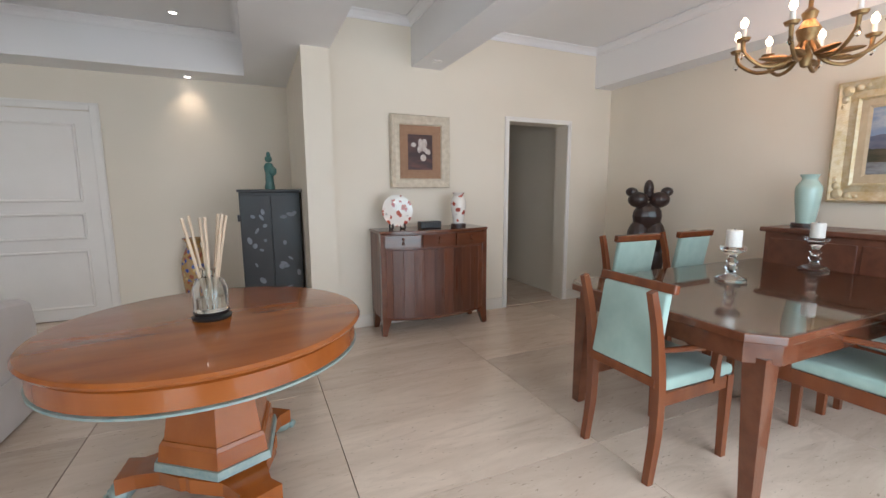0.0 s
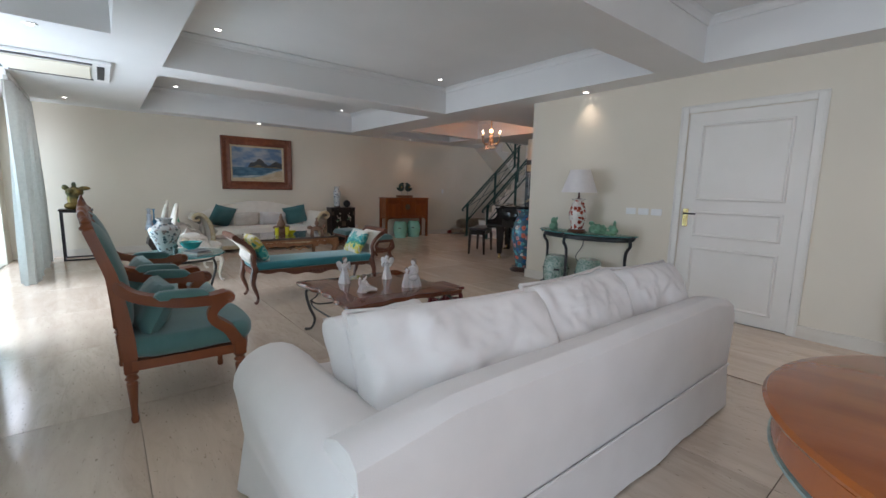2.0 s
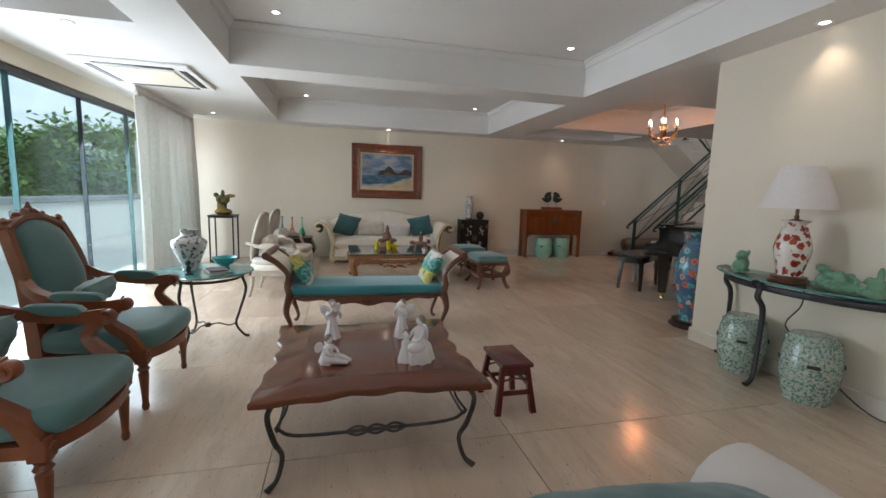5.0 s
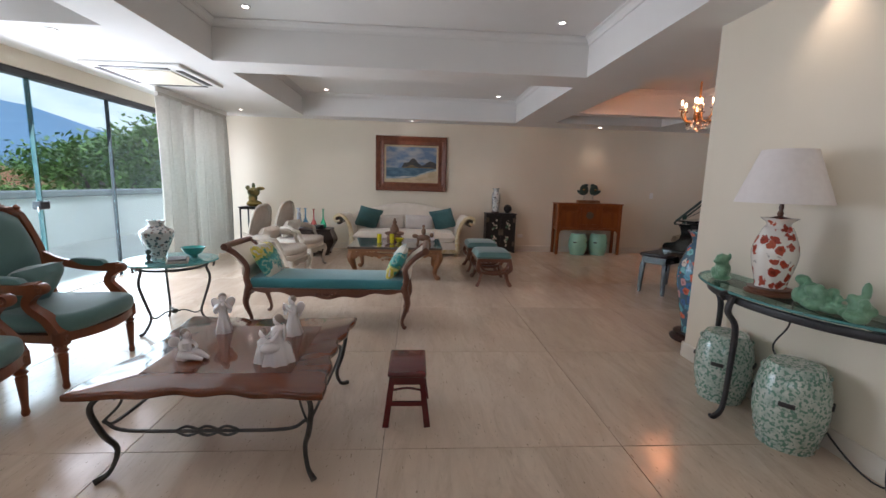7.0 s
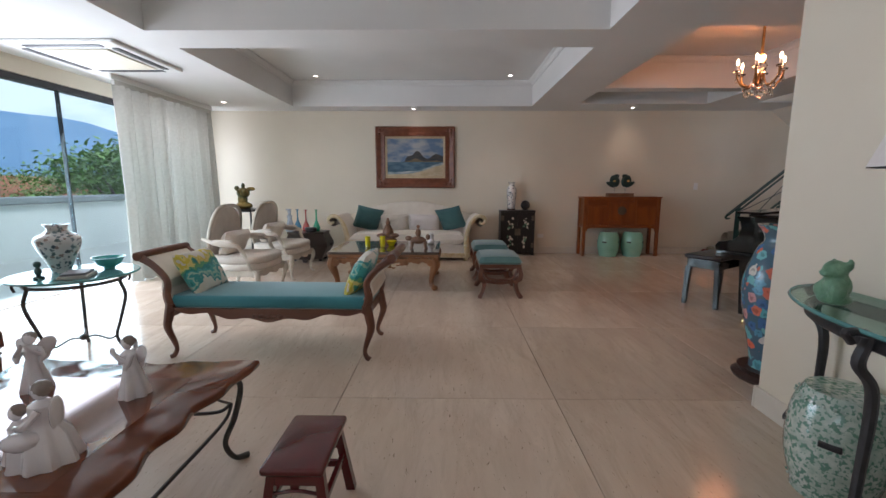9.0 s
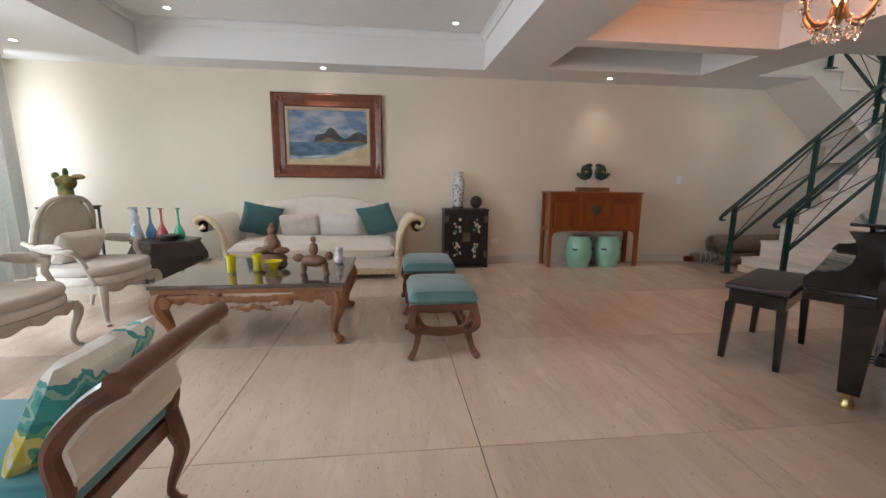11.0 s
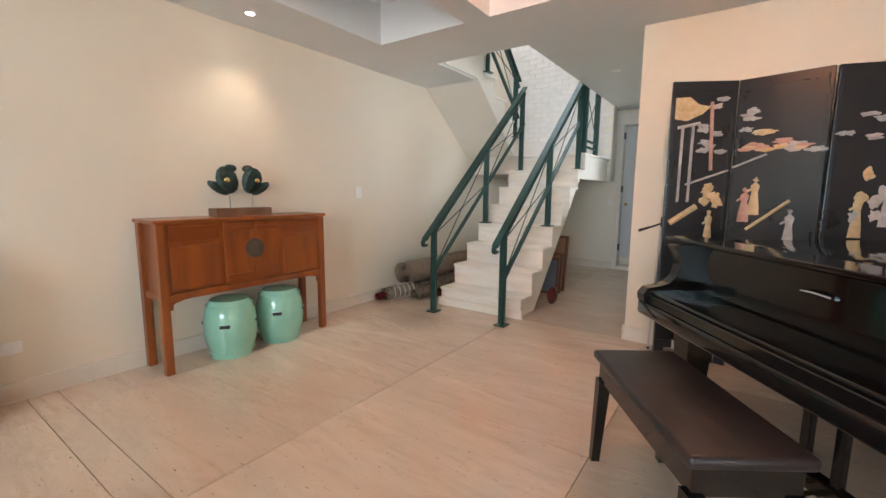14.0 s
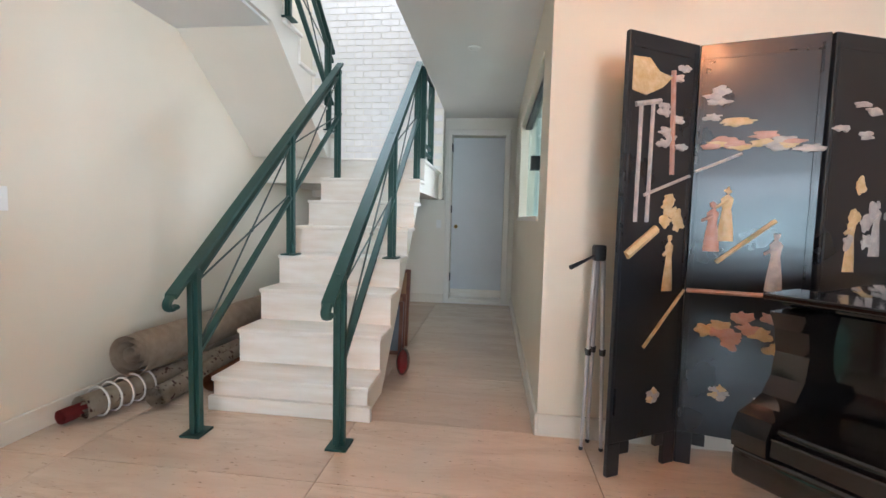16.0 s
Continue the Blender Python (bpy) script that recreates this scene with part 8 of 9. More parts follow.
# dining table and chairs
def dining_table():
    t = thing("dining_table", sized(pose(2.75, 1.33, 0), 1.02, 0.98, 1.105), "large mahogany dining table with clipped corners", "table")
    w, d, c = 1.02, 0.60, 0.10
    ol = [(-w, -d + c), (-w + c, -d), (w - c, -d), (w, -d + c), (w, d - c), (w - c, d), (-w + c, d), (-w, d - c)]
    part("tabletop", prism(ol, 0.665, 0.70, bev=0.006), DINING_WOOD, t)
    part("glass_cover", prism([(x * 0.985, y * 0.985) for x, y in ol], 0.7005, 0.7055, bev=0.001, seg=1), pane_glass("clear_sheet", (0.97, 0.98, 0.97)), t, "protective glass sheet")
    part("apron", prism([(x * 0.96, y * 0.95) for x, y in ol], 0.58, 0.665), DINING_WOOD, t)
    for sx in (-1, 1):
        for sy in (-1, 1):
            part("leg", tube([(sx * (w - 0.12), sy * (d - 0.1), 0.60), (sx * (w - 0.1), sy * (d - 0.08), 0.0)], [0.046, 0.027], square=True, steps=1), DINING_WOOD, t)
    part("leg", tube([(0, 0, 0.6), (0, 0, 0)], [0.06, 0.05], square=True, steps=1), DINING_WOOD, t)


dining_table()


def dining_chair(m):
    """Local +y is the front."""
    c = thing("dining_chair", m, "wooden armchair with pale aqua upholstered back", "chair", "chairs round the dining table")
    w, d = 0.205, 0.225
    for sx in (-1, 1):
        part("front_leg", tube([(sx * w, d, 0.40), (sx * w, d, 0.0)], [0.021, 0.016], square=True, steps=1), CHAIR_WOOD, c)
        part("back_post", tube([(sx * w, -d - 0.03, 0.0), (sx * w, -d, 0.22), (sx * w, -d, 0.44), (sx * w, -d - 0.03, 0.66), (sx * w, -d - 0.075, 0.83)], [0.017, 0.02, 0.021, 0.018, 0.016], square=True), CHAIR_WOOD, c)
        part("arm", tube([(sx * w, -d - 0.015, 0.58), (sx * (w + 0.035), -0.05, 0.575), (sx * (w + 0.04), 0.10, 0.565), (sx * (w + 0.01), 0.15, 0.55)], [0.016, 0.019, 0.024, 0.02], flat=0.7), CHAIR_WOOD, c, smooth=True)
        part("arm_support", tube([(sx * (w + 0.02), 0.12, 0.55), (sx * (w + 0.005), 0.13, 0.47), (sx * w, 0.13, 0.38)], [0.016, 0.016, 0.019], square=True), CHAIR_WOOD, c)
        part("side_rail", box(sx * w - 0.014, sx * w + 0.014, -d, d, 0.335, 0.395, bev=0.004), CHAIR_WOOD, c)
    part("front_rail", box(-w, w, d - 0.014, d + 0.014, 0.335, 0.395, bev=0.004), CHAIR_WOOD, c)
    part("seat", prism([(-w - 0.005, -d + 0.03), (w + 0.005, -d + 0.03), (w + 0.012, d + 0.015), (-w - 0.012, d + 0.015)], 0.39, 0.45, bev=0.022, seg=3), AQUA, c, "pale aqua padded seat", smooth=True)
    tilt = pose(0, -d - 0.012, 0.44, -10, 0, 0)
    part("back_panel", box(-w + 0.015, w - 0.015, -0.018, 0.018, 0.02, 0.37, bev=0.012, seg=3), AQUA, c, "pale aqua upholstered back panel", smooth=True, at=tilt)
    part("top_rail", box(-w - 0.016, w + 0.016, -0.016, 0.016, 0.37, 0.41, bev=0.006), CHAIR_WOOD, c, at=tilt)
    part("low_rail", box(-w, w, -0.014, 0.014, -0.02, 0.02, bev=0.004), CHAIR_WOOD, c, at=tilt)
    return c


first = dining_chair(sized(pose(1.825, 1.30, 0, 0, 0, -90), 0.97, 1.07, 1.09))
for m in (pose(2.54, 1.90, 0, 0, 0, 178), pose(3.18, 1.90, 0, 0, 0, 182), pose(3.42, 1.3, 0, 0, 0, 92), pose(2.53, 0.84, 0, 0, 0, 2), pose(3.18, 0.84, 0, 0, 0, -3)):
    copy_thing(first, sized(m, 0.97, 1.07, 1.09))


def candlestick(m, h):
    c = thing("candle_holder", m, "cut crystal candle holder with white candle", "candle holder", "crystal candle holders")
    part("stem", lathe([(0, 0), (0.075, 0), (0.078, 0.012), (0.03, 0.035), (0.02, 0.05), (0.035, 0.07), (0.02, 0.09), (0.032, 0.11), (0.018, 0.13), (0.03, 0.15), (0.06, h - 0.02), (0.062, h), (0, h - 0.006)], 20), CRYSTAL, c, smooth=True)
    part("candle", lathe([(0, h), (0.038, h), (0.038, h + 0.085), (0.034, h + 0.09), (0, h + 0.087)], 20), WAX, c, "white pillar candle", smooth=True)
    part("wick", lathe([(0.0015, h + 0.088), (0.0015, h + 0.098)], 6), BLACK_METAL, c)


candlestick(sized(pose(2.60, 1.45, 0.7805), 1.1, 1.1, 1.1), 0.19)
candlestick(sized(pose(3.46, 1.43, 0.7805), 1.1, 1.1, 1.1), 0.20)

bf = thing("buffet", sized(pose(3.78, 0.69, 0), 1.0, 1.0, 1.17), "dark mahogany buffet along the dining wall", "sideboard")
part("body", box(-0.21, 0.2, -1.1, 1.12, 0.12, 0.86, bev=0.006), MAHOG, bf)
part("top", box(-0.235, 0.21, -1.13, 1.15, 0.86, 0.89, bev=0.006), MAHOG, bf)
for k in range(4):
    dpart = part("door", box(-0.222, -0.21, -1.07 + 0.545 * k, -0.55 + 0.545 * k, 0.16, 0.82, bev=0.004), MAHOG, bf)
    part("knob", ball(0.014, (-0.235, -0.60 + 0.545 * k if k % 2 == 0 else -1.02 + 0.545 * k, 0.5)), BRASS, dpart, smooth=True)
for sx in (-0.16, 0.15):
    for y in (-1.05, 1.07):
        part("foot", box(sx - 0.03, sx + 0.03, y - 0.03, y + 0.03, 0, 0.12, bev=0.004), MAHOG, bf)
pot("celadon_vase", pose(3.76, 1.65, 1.0425), vase_profile(0.36, 0.058, 0.082, 0.048, 0.062, 0.66, 0.03), mat("pale_celadon", (0.34, 0.50, 0.44), (0.42, 0.56, 0.5), rough=0.15, coat=0.5), "pale celadon vase on the dark buffet", foot=[(0, 0), (0.085, 0), (0.085, 0.03), (0, 0.032)])
# dark figure sculpture in the corner on a plinth
ped = thing("plinth", sized(pose(3.68, 2.98, 0), 1, 1, 1.175), "low dark wooden plinth in the corner", "plinth")
part("block", box(-0.2, 0.2, -0.2, 0.2, 0, 0.40, bev=0.006), MAHOG, ped)
DARK_WOOD = mat("black_brown_wood", (0.022, 0.013, 0.011), (0.04, 0.022, 0.018), scale=7, rough=0.3, stretch=(1, 1, 0.3), coat=0.2)
lumpy("torso_sculpture", pose(3.68, 2.98, 0.471, 0, 0, -40), [((-0.085, 0, 0.12), 0.11, (0.85, 0.85, 1.5)), ((0.085, 0, 0.12), 0.11, (0.85, 0.85, 1.5)), ((-0.08, 0, 0.36), 0.115, (0.95, 0.9, 1.6)), ((0.08, 0, 0.36), 0.115, (0.95, 0.9, 1.6)), ((0, 0, 0.58), 0.11, (1.3, 0.85, 1.3)), ((-0.10, -0.03, 0.75), 0.09, (1.1, 0.9, 0.9)), ((0.10, -0.03, 0.75), 0.09, (1.1, 0.9, 0.9)), ((-0.16, 0, 0.83), 0.06, (1, 0.9, 0.8)), ((0.17, 0, 0.83), 0.06, (1, 0.9, 0.8)), ((0.0, 0, 0.86), 0.055, (0.9, 0.9, 1.7))], DARK_WOOD, "dark carved wooden torso sculpture in the corner")


# chandeliers
BULB = glow("candle_bulb", (1.0, 0.72, 0.42), 14.0)
GOLD_LEAF = mat("gilt_iron", (0.22, 0.12, 0.045), (0.32, 0.2, 0.09), scale=20, rough=0.4, metal=0.7, bump=0.4, bscale=50)


def chandelier(m, r, arms, label, crystal, top, watts, colour):
    c = thing("chandelier", m, label, "chandelier")
    part("stem", lathe([(0.012, 0.18), (0.012, top - 0.03), (0.05, top - 0.02), (0.06, top), (0.0, top)], 14), GOLD_LEAF, c, smooth=True)
    part("body", lathe([(0, -0.12), (0.02, -0.11), (0.035, -0.06), (0.02, -0.02), (0.045, 0.04), (0.06, 0.09), (0.03, 0.14), (0.04, 0.18), (0.012, 0.21)], 16), GOLD_LEAF if not crystal else CRYSTAL, c, smooth=True)
    for k in range(arms):
        a = pose(0, 0, 0, 0, 0, 360 / arms * k + 15)
        arm = part("arm", tube([(0.03, 0, 0.02), (r * 0.3, 0, -0.08), (r * 0.65, 0, -0.10), (r * 0.95, 0, -0.03), (r, 0, 0.04)], [0.012, 0.011, 0.011, 0.01, 0.012]), GOLD_LEAF, c, smooth=True, at=a)
        part("bobeche", lathe([(0, 0.04), (0.03, 0.04), (0.038, 0.055), (0.03, 0.05), (0, 0.05)], 14, at=(r, 0, 0)), CRYSTAL if crystal else GOLD_LEAF, arm, smooth=True)
        part("candle", lathe([(0.013, 0.05), (0.013, 0.11)], 10, at=(r, 0, 0)), WAX, arm)
        part("bulb", lathe([(0.008, 0.11), (0.019 if not crystal else 0.013, 0.13), (0.017 if not crystal else 0.011, 0.15), (0.006, 0.165), (0, 0.172)], 10, at=(r, 0, 0)), BULB, arm, "lit candle bulb", smooth=True)
        if not crystal:
            part("leaf", ball(1, (r * 0.45, 0, -0.06), (0.10, 0.028, 0.016), seg=8), GOLD_LEAF, arm, "gilded leaf", smooth=True)
        for j, (x, z) in enumerate(((r, 0.0), (r * 0.6, -0.14), (r * 0.3, -0.12)) if crystal else ((r * 1.0, 0.0),)):
            part("drop", lathe([(0, 0), (0.006, -0.012), (0.015, -0.045), (0.0, -0.065)], 8, at=(x, 0, z)), CRYSTAL, arm, "crystal drop")
    if crystal:
        for k in range(18):
            a = radians(20 * k)
            part("drop", lathe([(0, 0), (0.014, -0.02), (0.022, -0.045), (0.0, -0.07)], 8, at=((0.08 + 0.045 * (k % 2)) * math.cos(a), (0.08 + 0.045 * (k % 2)) * math.sin(a), -0.12 + 0.05 * (k % 2))), CRYSTAL, c, "crystal drop")
        part("finial", lathe([(0, -0.12), (0.02, -0.14), (0.03, -0.17), (0.0, -0.21)], 10), CRYSTAL, c, smooth=True)
    p = m.translation
    lamp("chandelier_lamp", "POINT", (p.x, p.y, p.z + 0.16), (p.x, p.y, 0), watts, colour, 0.12)


chandelier(pose(2.95, 1.36, 2.14), 0.345, 8, "gilded iron leaf chandelier with lit candle bulbs", False, HIGH - 2.14 - 0.001, CHANDELIER, (1.0, 0.50, 0.24))
chandelier(pose(-6.85, 6.72, 2.32), 0.20, 6, "small crystal chandelier with lit candle bulbs", True, HIGH - 2.32 - 0.001, CHANDELIER * 1.8, (1.0, 0.36, 0.13))

# ---- piano corner and stairs ----
EBONY = mat("piano_black", (0.004, 0.0035, 0.0035), (0.006, 0.0055, 0.0055), scale=5, rough=0.07, coat=0.2)
LEATHER = mat("black_leather", (0.018, 0.013, 0.013), (0.028, 0.02, 0.02), scale=30, rough=0.35, bump=0.15, bscale=160)
KEY_WHITE = mat("ivory_keys", (0.75, 0.72, 0.64), rough=0.25)


def grand_piano():
    p = thing("grand_piano", pose(-6.64, 6.68, 0, 0, 0, -53.6), "glossy black grand piano with closed lid", "piano")
    w = 0.80
    ol = [(-w, 0.26), (w, 0.26), (w, 0.60), (0.72, 0.86), (0.50, 1.08), (0.24, 1.30), (-0.08, 1.47), (-0.45, 1.53), (-0.72, 1.48), (-w, 1.36)]
    sm = [ol[0], ol[1]] + [(q.x, q.y) for q in smooth_line([(x, y, 0) for x, y in ol[2:]], 4)]
    part("case", prism(sm, 0.60, 0.965, bev=0.008), EBONY, p, smooth=True)
    lid = [(x * 1.015, y * 1.01 - (0.05 if i < 2 else 0)) for i, (x, y) in enumerate(sm)]
    part("lid", prism(lid, 0.968, 0.99, bev=0.006), EBONY, p, smooth=True)
    part("front_lid", box(-w - 0.02, w + 0.02, 0.12, 0.30, 0.991, 1.008, bev=0.005), EBONY, p)
    part("keybed", box(-w, w, -0.02, 0.28, 0.585, 0.66, bev=0.012, seg=3), EBONY, p, smooth=True)
    part("key_slip", box(-w + 0.07, w - 0.07, -0.01, 0.015, 0.66, 0.705, bev=0.004), EBONY, p)
    part("fallboard", box(-w + 0.07, w - 0.07, 0.03, 0.245, 0.70, 0.722, bev=0.008, seg=3), EBONY, p, "closed glossy fallboard", smooth=True, at=pose(0, 0, 0, 2, 0, 0))
    part("name_board", box(-w + 0.05, w - 0.05, 0.235, 0.262, 0.66, 0.965, bev=0.004), EBONY, p)
    part("lid_catch", tube([(-0.06, 0.225, 0.88), (0, 0.215, 0.885), (0.06, 0.225, 0.88)], 0.008, 8), CHROME, p, "chrome lock knob", smooth=True)
    for sx in (-1, 1):
        b = bmesh.new()
        prof = [(-0.02, 0.66), (-0.025, 0.70), (0.0, 0.735), (0.06, 0.745), (0.11, 0.76), (0.15, 0.80), (0.165, 0.86), (0.15, 0.92), (0.12, 0.965), (0.262, 0.965), (0.262, 0.66)]
        lo = [b.verts.new((sx * w, y, z)) for y, z in prof]
        hi = [b.verts.new((sx * (w - 0.07), y, z)) for y, z in prof]
        for k in range(len(prof)):
            j = (k + 1) % len(prof)
            b.faces.new((lo[k], lo[j], hi[j], hi[k]))
        b.faces.new(lo)
        b.faces.new(hi)
        part("cheek", b, EBONY, p)
    for x, y in ((-0.66, 0.22), (0.66, 0.22), (-0.28, 1.28)):
        lg = part("leg", tube([(x, y, 0.60), (x, y, 0.48), (x, y, 0.09)], [0.075, 0.065, 0.045], square=True, steps=1), EBONY, p)
        part("caster", lathe([(0, 0), (0.03, 0.0), (0.034, 0.025), (0.02, 0.05), (0.03, 0.09), (0, 0.09)], 14, at=(x, y, 0)), BRASS, lg, "brass caster", smooth=True)
    ly = part("pedal_lyre", box(-0.13, 0.13, 0.30, 0.36, 0.10, 0.17, bev=0.008), EBONY, p)
    for sx in (-1, 1):
        part("lyre_post", box(sx * 0.07 - 0.02, sx * 0.07 + 0.02, 0.315, 0.345, 0.17, 0.60, bev=0.006), EBONY, ly)
    for k in (-1, 0, 1):
        part("pedal", ball(1, (k * 0.07, 0.26, 0.10), (0.018, 0.06, 0.008), seg=10), BRASS, ly, "brass pedal", smooth=True)


grand_piano()
pb = thing("piano_bench", sized(pose(-6.835, 6.51, 0, 0, 0, -56.5), 1, 1, 1.05), "black piano bench with padded leather seat", "bench")
part("seat", box(-0.40, 0.40, -0.18, 0.18, 0.465, 0.505, bev=0.016, seg=3), LEATHER, pb, "padded black leather seat", smooth=True)
part("apron", box(-0.375, 0.375, -0.155, 0.155, 0.375, 0.464, bev=0.004), EBONY, pb)
for sx in (-1, 1):
    for sy in (-1, 1):
        part("leg", tube([(sx * 0.36, sy * 0.14, 0.38), (sx * 0.375, sy * 0.155, 0.0)], [0.026, 0.018], square=True, steps=1), EBONY, pb)


# folding lacquer screen
SCREEN_BLACK = mat("screen_lacquer", (0.010, 0.013, 0.018), (0.016, 0.02, 0.026), scale=3, rough=0.26, rough2=0.36, coat=0.12)
SOAP = mat("soapstone_inlay", (0.50, 0.36, 0.17), (0.62, 0.50, 0.32), scale=30, rough=0.4, bump=0.4, bscale=60)
GREYSTONE = mat("grey_inlay", (0.34, 0.33, 0.34), (0.5, 0.48, 0.46), scale=30, rough=0.4, bump=0.4, bscale=60)
PINKSTONE = mat("rose_inlay", (0.45, 0.24, 0.18), (0.5, 0.33, 0.28), scale=30, rough=0.4, bump=0.4, bscale=60)


def folding_screen():
    s = thing("folding_screen", pose(0, 0, 0), "black lacquer folding screen with carved stone inlay", "screen")
    feet = [(-7.16, 8.22), (-6.78, 8.42), (-6.30, 8.30), (-5.88, 8.44), (-5.42, 8.30), (-5.0, 8.43)]
    H0 = 2.0
    rnd = random.Random(7)
    for i, (p, q) in enumerate(zip(feet, feet[1:])):
        v = Vector((q[0] - p[0], q[1] - p[1]))
        L = v.length - 0.008
        at = pose(p[0], p[1], 0, 0, 0, math.degrees(math.atan2(v.y, v.x)))
        b = box(0.004, L, -0.012, 0.012, 0.16, H0, bev=0.004)
        pn = part("panel", b, SCREEN_BLACK, s, at=at)
        part("foot", box(0.004, 0.075, -0.012, 0.012, 0.0, 0.159, bev=0.004), SCREEN_BLACK, pn)
        part("foot", box(L - 0.075, L, -0.012, 0.012, 0.0, 0.159, bev=0.004), SCREEN_BLACK, pn)
        part("foot_bracket", box(0.075, 0.13, -0.012, 0.012, 0.10, 0.159, bev=0.004), SCREEN_BLACK, pn)
        part("foot_bracket", box(L - 0.13, L - 0.075, -0.012, 0.012, 0.10, 0.159, bev=0.004), SCREEN_BLACK, pn)
        for x0, x1, z0, z1 in ((0.02, 0.032, 0.2, 1.96), (L - 0.032, L - 0.02, 0.2, 1.96), (0.02, L - 0.02, 1.93, 1.942)):
            part("border", box(x0, x1, -0.0145, -0.012, z0, z1, bev=0.001), SCREEN_BLACK, pn)

        def daub(x, z, rx, rz, m, tilt=0, y=-0.014):
            b = ball(1, (0, 0, 0), (rx, 0.006, rz), seg=18)
            for v in b.verts:
                k = 1 + 0.75 * noise.noise(Vector((v.co.x / rx * 1.7 + x * 31, z * 17, v.co.z / rz * 1.7)))
                v.co.x, v.co.z = v.co.x * k, v.co.z * k
            part("inlay", b, m, pn, smooth=True, at=pose(x * L, y, z, 0, tilt, 0))

        def bar(x0, z0, x1, z1, t, m):
            part("inlay", tube([(x0 * L, -0.014, z0), (x1 * L, -0.014, z1)], t, 6, steps=1), m, pn)

        def figure(x, z, hgt, m):
            part("inlay", lathe([(0, 0), (0.034, 0.0), (0.03, 0.06), (0.018, hgt * 0.6), (0.026, hgt * 0.78), (0.006, hgt * 0.86)], 8, squash=(1, 0.25)), m, pn, at=pose(x * L, -0.013, z), smooth=True)
            daub(x, z + hgt * 0.93, 0.013, 0.017, m)
            bar(x - 0.09, z + hgt * 0.62, x, z + hgt * 0.74, 0.008, m)

        def flower(x, z):
            for k in range(5):
                daub(x + 0.05 * math.cos(k * 1.26), z + 0.022 * math.sin(k * 1.26), 0.022, 0.016, SOAP if k % 2 else GREYSTONE)

        if i == 0:
            part("inlay", prism([(-0.10, -0.06), (-0.02, -0.075), (0.075, -0.03), (0.13, 0.02), (0.05, 0.035), (-0.01, 0.085), (-0.10, 0.08)], -0.004, 0.004), SOAP, pn, at=pose(0.30 * L, -0.014, 1.81, 90, 0, 0))
            bar(0.12, 1.69, 0.46, 1.72, 0.012, GREYSTONE)
            for x in (0.2, 0.36):
                bar(x, 1.18, x, 1.7, 0.010, GREYSTONE)
            bar(0.68, 1.4, 0.62, 1.86, 0.012, PINKSTONE)
            bar(0.3, 1.30, 0.95, 1.40, 0.008, GREYSTONE)
            for k in range(9):
                daub(rnd.uniform(0.5, 0.95), rnd.uniform(1.5, 1.9), 0.038, 0.018, GREYSTONE)
            for k in range(6):
                daub(0.70 + rnd.uniform(-0.1, 0.12), 1.24 + rnd.uniform(-0.07, 0.07), 0.035, 0.03, SOAP)
            bar(0.1, 1.03, 0.5, 1.15, 0.022, SOAP)
            figure(0.72, 0.86, 0.27, SOAP)
            bar(0.42, 0.60, 0.98, 0.86, 0.009, SOAP)
            flower(0.6, 0.36)
        elif i == 1:
            daub(0.34, 1.64, 0.075, 0.018, SOAP)
            for k in range(14):
                daub(rnd.uniform(0.05, 0.95), 1.54 + rnd.uniform(-0.03, 0.05), 0.05, 0.016, rnd.choice((SOAP, PINKSTONE, GREYSTONE)))
            for k in range(4):
                daub(rnd.uniform(0.02, 0.2), rnd.uniform(1.66, 1.82), 0.04, 0.016, GREYSTONE)
            bar(0.02, 1.42, 0.4, 1.5, 0.008, GREYSTONE)
            figure(0.2, 1.05, 0.23, PINKSTONE)
            figure(0.31, 1.10, 0.25, SOAP)
            bar(0.25, 1.0, 0.7, 1.2, 0.011, SOAP)
            figure(0.72, 0.88, 0.27, GREYSTONE)
            bar(0.02, 0.86, 0.98, 0.86, 0.012, PINKSTONE)
            for k in range(12):
                daub(rnd.uniform(0.2, 0.95), rnd.uniform(0.60, 0.76), 0.045, 0.03, rnd.choice((SOAP, PINKSTONE)))
            flower(0.35, 0.38)
            flower(0.72, 0.36)
        else:
            for k in range(7):
                daub(rnd.uniform(0.1, 0.9), rnd.uniform(1.1, 1.4), 0.03, 0.035, rnd.choice((GREYSTONE, SOAP)))
            figure(0.4, 0.98, 0.27, SOAP)
            figure(0.72, 1.05, 0.25, GREYSTONE)
            for k in range(6):
                daub(rnd.uniform(0.1, 0.9), rnd.uniform(1.55, 1.8), 0.045, 0.016, GREYSTONE)
            bar(0.02, 0.86, 0.98, 0.86, 0.012, PINKSTONE)
            flower(0.5, 0.4)


folding_screen()

tp = thing("tripod", pose(-7.17, 8.47, 0), "silver folded camera tripod with black head", "tripod")
for k, (x, y) in enumerate(((0.0, 0.05), (-0.05, -0.03), (0.05, -0.03))):
    lg = part("leg", tube([(x * 0.4, y * 0.4, 0.98), (x, y, 0.02)], [0.012, 0.008], 8, steps=1), mat("tripod_aluminium", (0.62, 0.62, 0.63), (0.5, 0.5, 0.52), rough=0.4, metal=0.35), tp, smooth=True)
    part("clamp", lathe([(0.015, 0), (0.017, 0.03)], 8, at=(x * 0.7, y * 0.7, 0.5)), BLACK_METAL, lg)
    part("rubber_foot", ball(0.012, (x, y, 0.012)), BLACK_METAL, lg)
part("head", box(-0.03, 0.03, -0.03, 0.03, 0.98, 1.06, bev=0.01), BLACK_METAL, tp)
